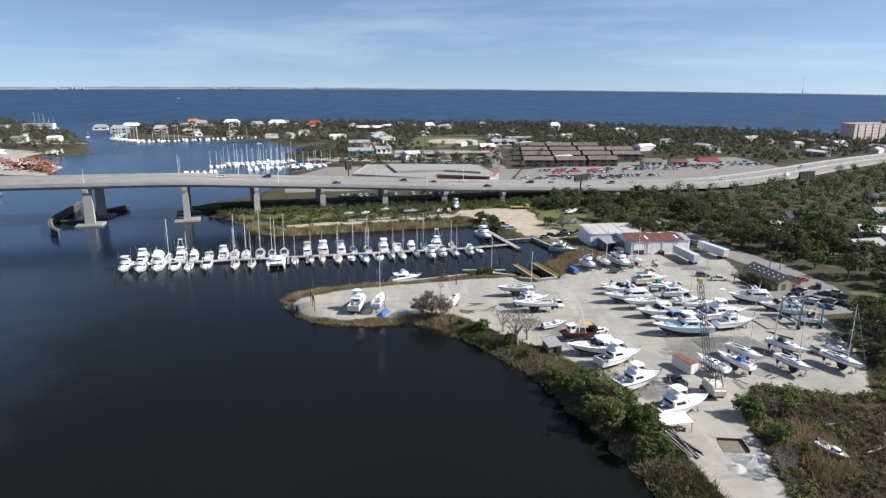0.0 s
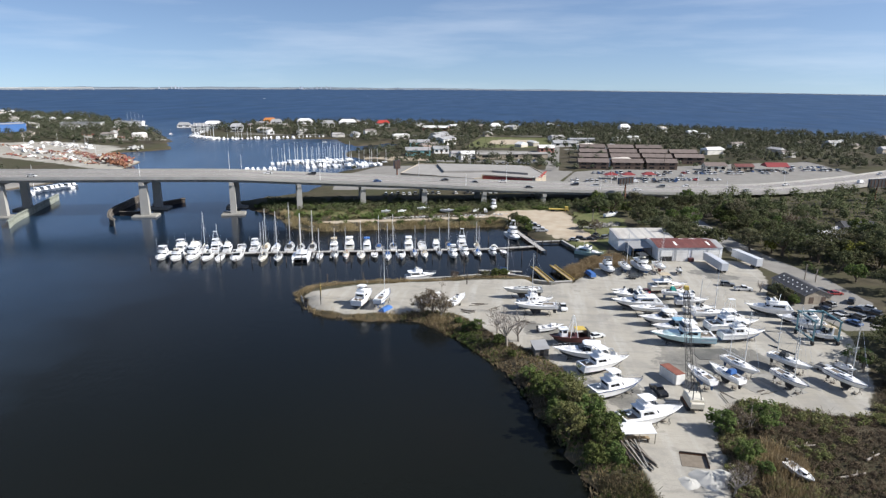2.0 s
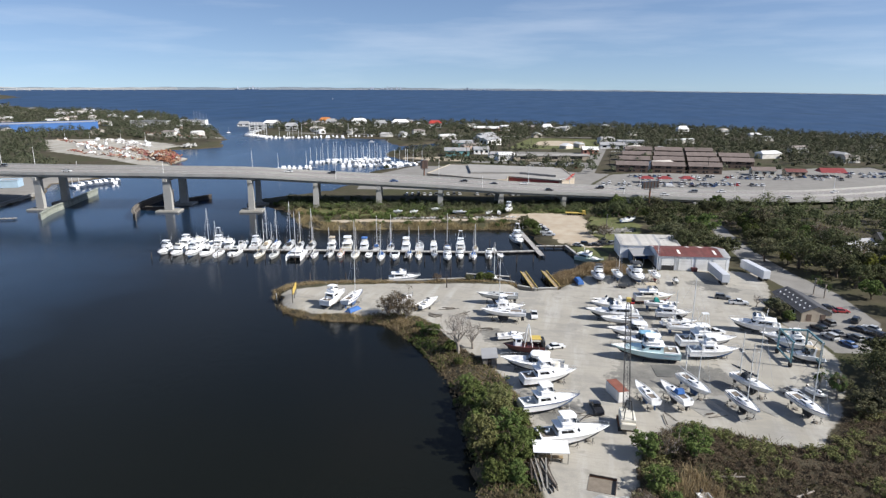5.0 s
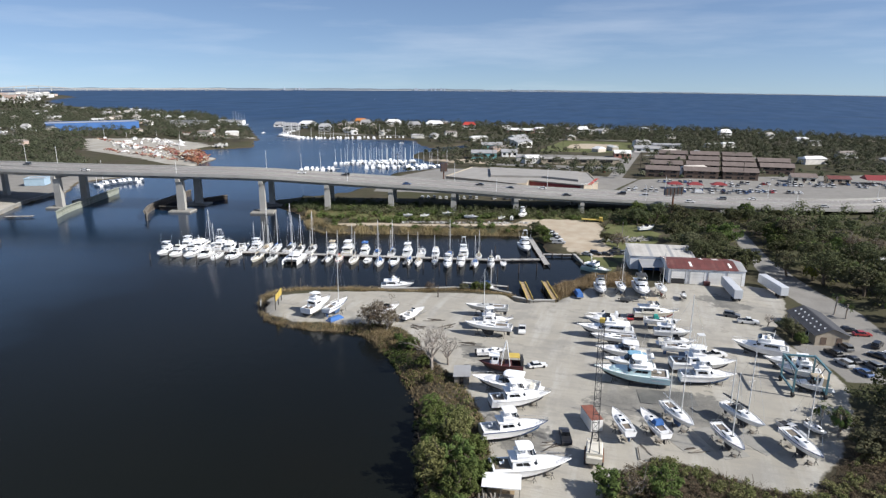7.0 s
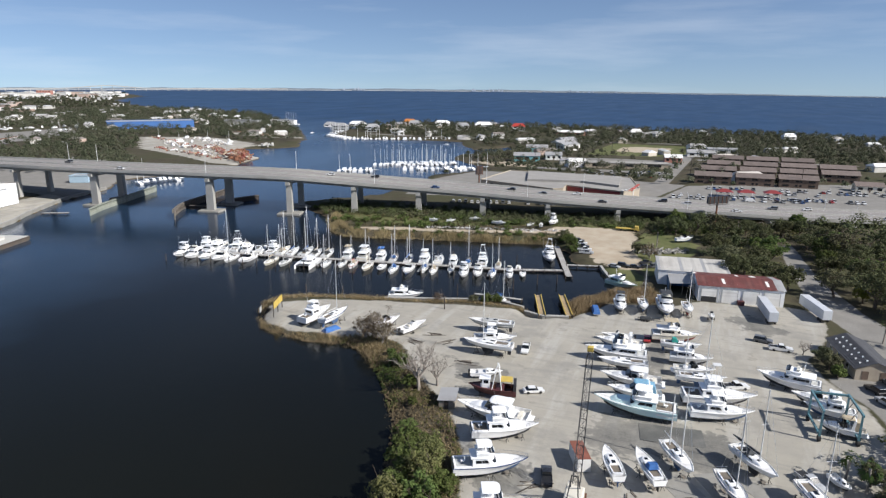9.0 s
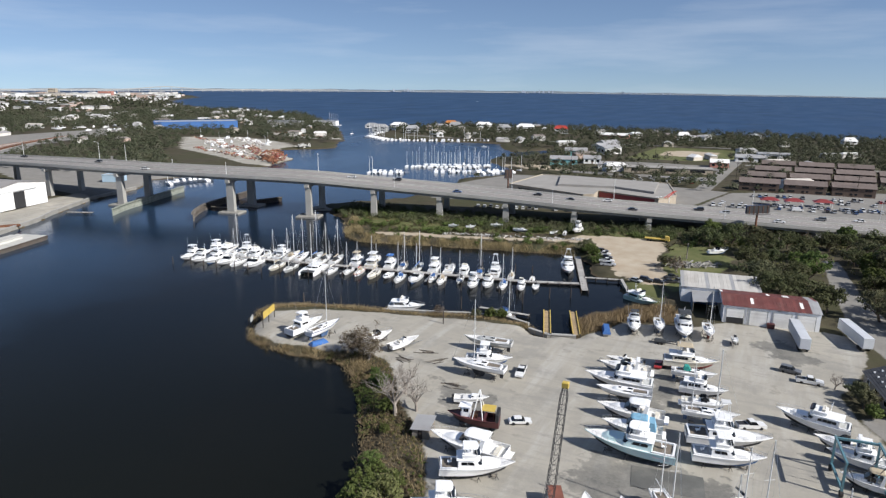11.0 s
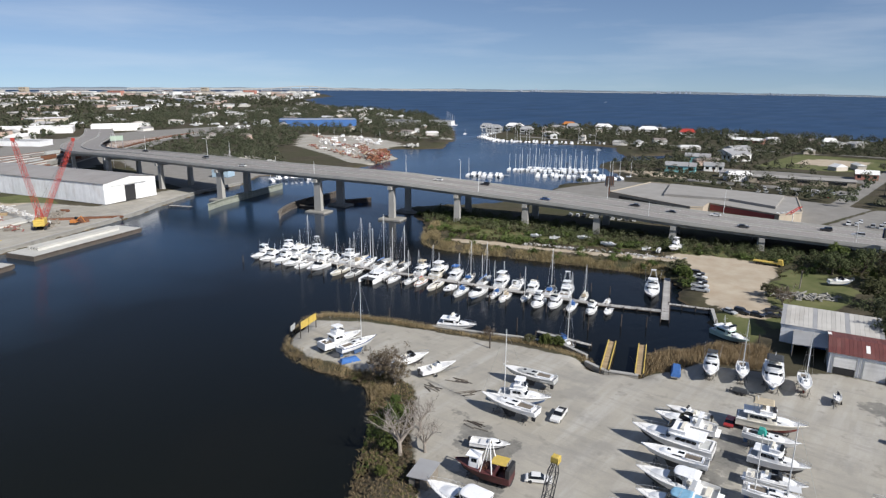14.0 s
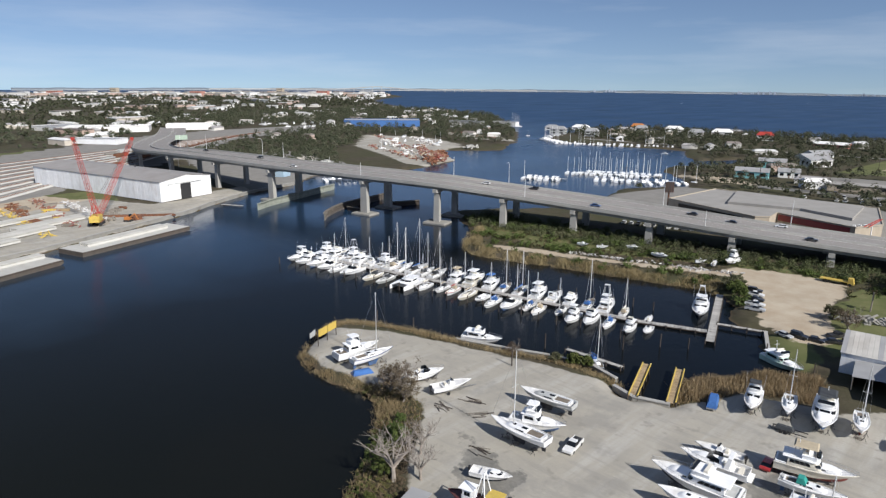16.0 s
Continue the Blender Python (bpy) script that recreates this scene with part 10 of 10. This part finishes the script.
FARB = [far_boat("far_sloop", 10, True, "white sloop in the far marina"), far_boat("far_ketch", 13, True, "large white sailing boat in the far marina"), far_boat("far_cruiser", 11, False, "white cruiser in the far marina")]
_fr = rng(303)
for _x0, _y0, _x1, _y1, _n, _k in ((-184, 512, -128, 538, 18, 0), (-176, 528, -126, 552, 14, 1), (-150, 498, -104, 522, 12, 2), (-120, 505, -92, 536, 8, 0), (-330, 704, -215, 752, 28, 2), (-372, 738, -330, 712, 10, 1), (-384, 790, -376, 748, 8, 2), (-192, 466, -166, 478, 8, 2), (-276, 352, -266, 384, 9, 2)):
    for _i in range(_n):
        _u = (_i + _fr.uniform(0.1, 0.9)) / _n
        _h = math.degrees(math.atan2(_y1 - _y0, _x1 - _x0)) + 90
        _j = _k if _fr.random() < 0.65 else int(_fr.integers(0, 3))
        copy_thing(FARB[_j], pose(_x0 + (_x1 - _x0) * _u, _y0 + (_y1 - _y0) * _u + _fr.uniform(-1, 1), 0, 0, 0, _h + _fr.choice([0, 180])))
for _x, _y, _h in ((-413, 760, 60), (-830, 2060, 20), (-560, 2350, 100), (500, 2500, 60), (-197, 698, 10)):
    copy_thing(FARB[0 if _y > 700 else 2], pose(_x, _y, 0, 0, 0, _h)).scale = (0.55, 0.55, 0.55)
for _a, _b in (((-182, 518), (-122, 546)), ((-148, 504), (-98, 528)), ((-330, 710), (-212, 757)), ((-192, 472), (-164, 484))):
    dock(_a, _b, 2.2, 0.9, "long dock in the far marina", gap=2.4, posts_every=9, joined=True)
# white boats ashore on the west spit and before the blue storage
for _i in range(56):
    if _i < 36:
        _x, _y = _fr.uniform(-525, -325), _fr.uniform(492, 618)
        if land_distance(np.array([_x]), np.array([_y]))[0] < 5 or edge_distance(np.array([_x]), np.array([_y]), SCRAP)[0] < 2:
            continue
    else:
        _x, _y = -690 + _fr.uniform(-90, 40), 640 + _fr.uniform(-60, 30)
    copy_thing(FARB[2 if _fr.random() < 0.7 else 0], pose(_x, _y, gz(_x, _y) + 0.7, 0, 0, _fr.uniform(0, 360))).scale = (0.75, 0.75, 0.75)


def heap(name, x0, y0, x1, y1, n, mat, label, hi, s):
    bd = Build()
    for _ in range(n):
        u = _fr.random()
        x, y = x0 + (x1 - x0) * u + _fr.normal() * s * 2.2, y0 + (y1 - y0) * u + _fr.normal() * s * 2.2
        if land_distance(np.array([x]), np.array([y]))[0] < 2:
            continue
        z = gz(x, y) + _fr.uniform(0, hi)
        d = Vector(_fr.normal(size=3)) * s
        bd.tube((x - d.x, y - d.y, max(z - abs(d.z) * 0.5, 1.2)), (x + d.x, y + d.y, z + abs(d.z) * 0.5), _fr.uniform(0.2, 0.5) * s, _fr.uniform(0.2, 0.6) * s, n=5)
    ob = part(name, bd, mat, None, label)
    return tagged(ob, category="scrap heap", kind="stuff")


heap("red_scrap", -290, 482, -320, 500, 800, JUNK, "rust red scrap iron heaped on the spit", 4, 1.4)
heap("scrap_iron", -286, 470, -330, 520, 120, RUST, "red brown scrap heaped on the spit", 4, 1.8)
heap("mixed_junk", -325, 500, -400, 560, 420, JUNK, "mixed machinery and scrap strewn over the spit", 1.5, 1.0)
heap("pale_scrap", -318, 520, -350, 590, 190, CONC_LT, "pale rubble on the spit", 2.5, 1.6)
heap("works_debris", -232, 184, -318, 190, 420, JUNK, "timber, steel and pallets littering the works yard", 0.7, 0.62)
heap("works_pallets", -236, 200, -300, 200, 260, TOWNROOF, "pale pallets, pipes and boards about the works yard", 0.5, 0.6)
heap("works_rust", -240, 172, -310, 176, 200, RUST, "rusty steel scattered over the works soil", 0.6, 0.7)
heap("works_timber", -228, 196, -262, 214, 120, WOOD, "loose timber and pipes on the wharf", 0.6, 0.9)
heap("works_gear", -215, 170, -300, 168, 90, YELLOW, "yellow gear about the works yard", 0.8, 0.7)
heap("bank_debris", -50, 312, 16, 333, 190, TOWNROOF, "boards, drums and junk along the sandy track", 0.4, 0.45)
for _k, (_a, _b, _c, _d) in enumerate(((-310, 478, -430, 520), (-340, 500, -470, 570), (-380, 530, -520, 600), (-390, 570, -470, 618), (-400, 680, -490, 704))):
    heap("spit_clutter", _a, _b, _c, _d, 90, TOWNROOF if _k % 2 else JUNK, "pale junk, hulls and gear strewn over the spit", 1.0, 1.4)
heap("yard_wrecks", 53, 306, 70, 318, 110, CONC_OLD, "dark jumble of wrecks and gear in the weeds", 0.8, 0.8)
# shrimp boats off the west point
for _i in range(5):
    copy_thing(FARB[1], pose(-520 - _i * 16, 874 + _i * 16, 0, 0, 0, 40 + 20 * _i))


def town_block(name, L, W, H, wall, label, floors):
    t = thing(name, pose(0, 0, -99), label, "town building", "buildings of the distant town")
    part("shell", Build().box(-L / 2, -W / 2, 0, L / 2, W / 2, H), wall, t)
    part("roof", Build().box(-L / 2 + 0.4, -W / 2 + 0.4, H, L / 2 - 0.4, W / 2 - 0.4, H + 0.9), FLATROOF, t)
    floors = min(floors, 3)
    for k in range(floors):
        z = H * (k + 0.35) / floors
        for i in range(5):
            x = -L / 2 + (i + 0.25) * L / 5
            part("window", Build().box(x, -W / 2 - 0.08, z, x + L / 10, W / 2 + 0.08, z + H / floors * 0.38), TINT if floors > 2 else GELGREY, t)
    return t


TOWN = [town_block("town_hall", 60, 26, 12, WHITEWALL, "low white town building", 1), town_block("office_tower", 24, 20, 26, TANWALL, "tan office tower in the town", 6), town_block("town_store", 40, 24, 8, TANWALL, "tan flat-roofed store in the town", 1), town_block("brick_block", 44, 24, 18, PINKWALL, "brick apartment block in the town", 4), town_block("white_hangar", 110, 34, 10, WHITEWALL, "long white hangar by the harbour", 1)]
for _a, _r, _k in ((-47, 2560, 4), (-49, 2640, 0), (-51, 2500, 4), (-53, 2700, 0), (-55, 2600, 3), (-57, 2500, 0), (-58.5, 2680, 1), (-61, 2550, 4), (-63, 2650, 0), (-65, 2450, 3), (-67, 2700, 0), (-69, 2560, 4), (-71, 2680, 1), (-73, 2500, 0), (-75, 2600, 3), (-78, 2660, 4), (-80, 2500, 0)):
    _x, _y = 95 + _r * math.sin(radians(_a)), 85 + _r * math.cos(radians(_a))
    if land_distance(np.array([_x]), np.array([_y]))[0] < 70:
        continue
    copy_thing(TOWN[_k], pose(_x, _y, max(1.0, gz(_x, _y)), 0, 0, 35))


def townscape_of(name, poly, gap, size, label, keep=0.6, grow=1.0):
    """Low buildings strewn through a district: pale walls under separate roofs."""
    p = np.array(scatter(poly, gap, _fr))
    p = p[(land_distance(p[:, 0], p[:, 1]) > 12) & (_fr.random(len(p)) < keep)]
    for c in (RAILYARD, SCRAP, WHARF, LOT_SHOP, LOT_CARS, DIRT_FIELD, _strip):
        p = p[edge_distance(p[:, 0], p[:, 1], c) < -6]
    z = heights(p)
    wl_, rf = Build(), Build()
    for (x, y), z0 in zip(p, z):
        L, W, H = size * _fr.uniform(0.6, 1.7), size * _fr.uniform(0.45, 0.8), _fr.uniform(3, 5.5) * grow
        a = radians(25 + 90 * _fr.integers(0, 2) + _fr.normal() * 12)
        ca, sa = math.cos(a), math.sin(a)

        def at(u, v, h):
            return (x + u * ca - v * sa, y + u * sa + v * ca, z0 + h)
        q = [(-L / 2, -W / 2), (L / 2, -W / 2), (L / 2, W / 2), (-L / 2, W / 2)]
        wl_.add([at(u, v, -0.5) for u, v in q] + [at(u, v, H) for u, v in q], [(0, 1, 5, 4), (1, 2, 6, 5), (2, 3, 7, 6), (3, 0, 4, 7)])
        k = W * 0.22 if size < 20 else 0.8
        rf.add([at(u * 1.05, v * 1.1, H) for u, v in q] + [at(-L * 0.4, 0, H + k), at(L * 0.4, 0, H + k)], [(0, 1, 5, 4), (2, 3, 4, 5), (1, 2, 5), (3, 0, 4), (3, 2, 1, 0)])
    tagged(part(name, wl_, TOWNWALL, None, label), category="town buildings", kind="stuff")
    tagged(part(name.replace("houses", "roofs"), rf, TOWNROOF, None, "pale and grey roofs of the " + label), category="town roofs", kind="stuff")


RAIL_SIDE = [(-735, 430), (-600, 285), (-640, 180), (-900, 60), (-1010, 500), (-770, 520)]
_g = clear_of(np.array(scatter(RAIL_SIDE, 11.0, _fr)), [[(-820, 330), (-745, 320), (-720, 440), (-780, 445)], [(-870, 305), (-790, 325), (-805, 380), (-870, 365)], [(-785, 440), (-705, 430), (-705, 510), (-785, 520)]])
_g = _g[patch(_g[:, 0], _g[:, 1], 70, 81) + _fr.normal(size=len(_g)) * 0.3 > -0.15]
_v, _f = far_trees(_g, 1, 26, 0.7, 8.0, _fr)
stuff("railway_woodland", _v, _f, LEAF_FAR, "trees and scrub beside the rail yard", "woodland")
townscape_of("railway_houses", RAIL_SIDE, 34, 18, "sheds and houses beside the rail yard", 0.35)
townscape_of("bayside_houses", NORTH_SHORE, 27, 13, "small houses among the bayside trees", 0.16)
townscape_of("west_houses", WEST_WOOD, 30, 14, "small houses among the western trees", 0.2)
townscape_of("highway_houses", [(330, 150), (900, -100), (1700, 0), (1200, 420), (640, 740), (400, 560)], 46, 14, "houses among the trees by the highway", 0.4)
townscape_of("town_houses", CITY, 56, 32, "low buildings of the distant town", 0.3, 1.5)
townscape_of("harbour_houses", [(-1700, 1480), (-2030, 1900), (-2390, 1500), (-2630, 950), (-2750, 380), (-2450, 330), (-2250, 860), (-1950, 1330)], 50, 34, "white blocks of the distant harbour town", 0.6, 2.6)
_wt = thing("water_tower", pose(-2640, 560, 2), "white water tower above the town", "water tower")
part("tank", Build().tube((0, 0, 22), (0, 0, 34), 12, 12, n=16).tube((0, 0, 34), (0, 0, 38), 12, 4, n=16).tube((0, 0, 16), (0, 0, 22), 4, 12, n=16), WHITEWALL, _wt)
part("stem", Build().tube((0, 0, 0), (0, 0, 22), 5, n=12), WHITEWALL, _wt)


def radio_mast(x, y, h, label):
    m = thing("radio_mast", pose(x, y, gz(x, y)), label, "mast", "radio masts")
    part("lattice", lattice(Build(), (0, 0, 0), (0.01, 0, h), 1.6, 0.8, 14, 0.12), STEEL, m)
    part("antenna", Build().tube((0, 0, h), (0, 0, h + 14), 0.12, n=4), STEEL, m)
    return m


radio_mast(470, 880, 62, "tall lattice radio mast in the woods")
for _x, _y, _hh in ((-60, 560, 16), (-30, 610, 14), (60, 560, 13), (-20, 700, 14), (-110, 470, 15), (130, 520, 13)):
    _p = thing("utility_pole", pose(_x, _y, gz(_x, _y)), "timber utility pole with a crossarm", "utility pole", "utility poles")
    part("pole", Build().tube((0, 0, 0), (0, 0, _hh), 0.22, 0.15), WOODDARK, _p)
    part("crossarm", Build().box(-1.4, -0.1, _hh - 1, 1.4, 0.1, _hh - 0.8), WOODDARK, _p)


# the opposite shore of the bay
FAR_TOWER = tagged(part("far_tower", Build().box(-15, -11, 0, 15, 11, 34).box(-6, -5, 34, 6, 5, 38), HAZY, None, "hazy grey tower block across the bay"), category="tower block", group="towers across the bay")
FAR_TOWER.matrix_world = pose(0, 0, -99)
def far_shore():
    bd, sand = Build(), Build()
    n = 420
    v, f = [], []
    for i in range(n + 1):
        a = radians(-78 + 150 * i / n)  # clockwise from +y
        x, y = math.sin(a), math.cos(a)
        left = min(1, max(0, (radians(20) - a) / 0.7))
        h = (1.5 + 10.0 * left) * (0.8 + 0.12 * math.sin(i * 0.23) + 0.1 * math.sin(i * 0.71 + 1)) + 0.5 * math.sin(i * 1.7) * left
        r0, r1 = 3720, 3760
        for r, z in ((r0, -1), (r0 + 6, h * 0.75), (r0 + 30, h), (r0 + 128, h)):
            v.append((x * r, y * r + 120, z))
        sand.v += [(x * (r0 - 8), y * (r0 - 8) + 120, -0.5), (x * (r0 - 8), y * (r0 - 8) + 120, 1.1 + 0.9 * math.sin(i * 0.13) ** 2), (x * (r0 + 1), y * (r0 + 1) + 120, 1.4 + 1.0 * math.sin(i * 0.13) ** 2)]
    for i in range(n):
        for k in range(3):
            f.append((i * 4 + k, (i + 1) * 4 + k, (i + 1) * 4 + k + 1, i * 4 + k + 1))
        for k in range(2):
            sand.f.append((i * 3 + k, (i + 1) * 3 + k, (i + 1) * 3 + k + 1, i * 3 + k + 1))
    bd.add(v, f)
    # aerial haze is painted in: the wooded shore's base colour is blue-grey
    s = part("far_shore", bd, plain("haze_tinted_shore", (0.16, 0.19, 0.22), 0.95, spread=0.15, scale=0.01, grain=0.05), None, "low wooded shore across the bay")
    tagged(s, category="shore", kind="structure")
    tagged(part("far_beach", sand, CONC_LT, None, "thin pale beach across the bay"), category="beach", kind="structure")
    r = rng(55)
    for a0, n, hi in ((-18.7, 10, 1.0), (-31.0, 5, 1.0), (-10.2, 8, 0.7), (-6.6, 5, 0.5), (-13.5, 5, 0.4)):
        for k in range(n):
            a = radians(a0 + r.normal() * 0.75)
            c = copy_thing(FAR_TOWER, pose(math.sin(a) * 3706, math.cos(a) * 3706 + 120, 0.5, 0, 0, -math.degrees(a)))
            c.scale = (r.uniform(0.14, 0.34), 0.4, hi * r.uniform(0.2, 0.55))


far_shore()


def bay_bridge():
    b = thing("bay_bridge", Matrix(), "long low white bridge far across the bay", "bridge", kind="structure")
    a0, a1, n = -64.0, -36.0, 70
    deck, prev = Build(), None
    for i in range(n + 1):
        a = radians(a0 + (a1 - a0) * i / n)
        r = 3500
        z = 11.0 + 13.0 * math.exp(-((i / n - 0.5) / 0.07) ** 2)
        p = (math.sin(a) * r, math.cos(a) * r + 120, z)
        if prev:
            deck.tube(prev, p, 2.5, n=4, caps=False)
        prev = p
        if i % 2 == 0:
            part("bent", Build().box(p[0] - 1.2, p[1] - 1.2, -1, p[0] + 1.2, p[1] + 1.2, z), CONC_LT, b)
    part("deck", deck, CONC_LT, b)


bay_bridge()
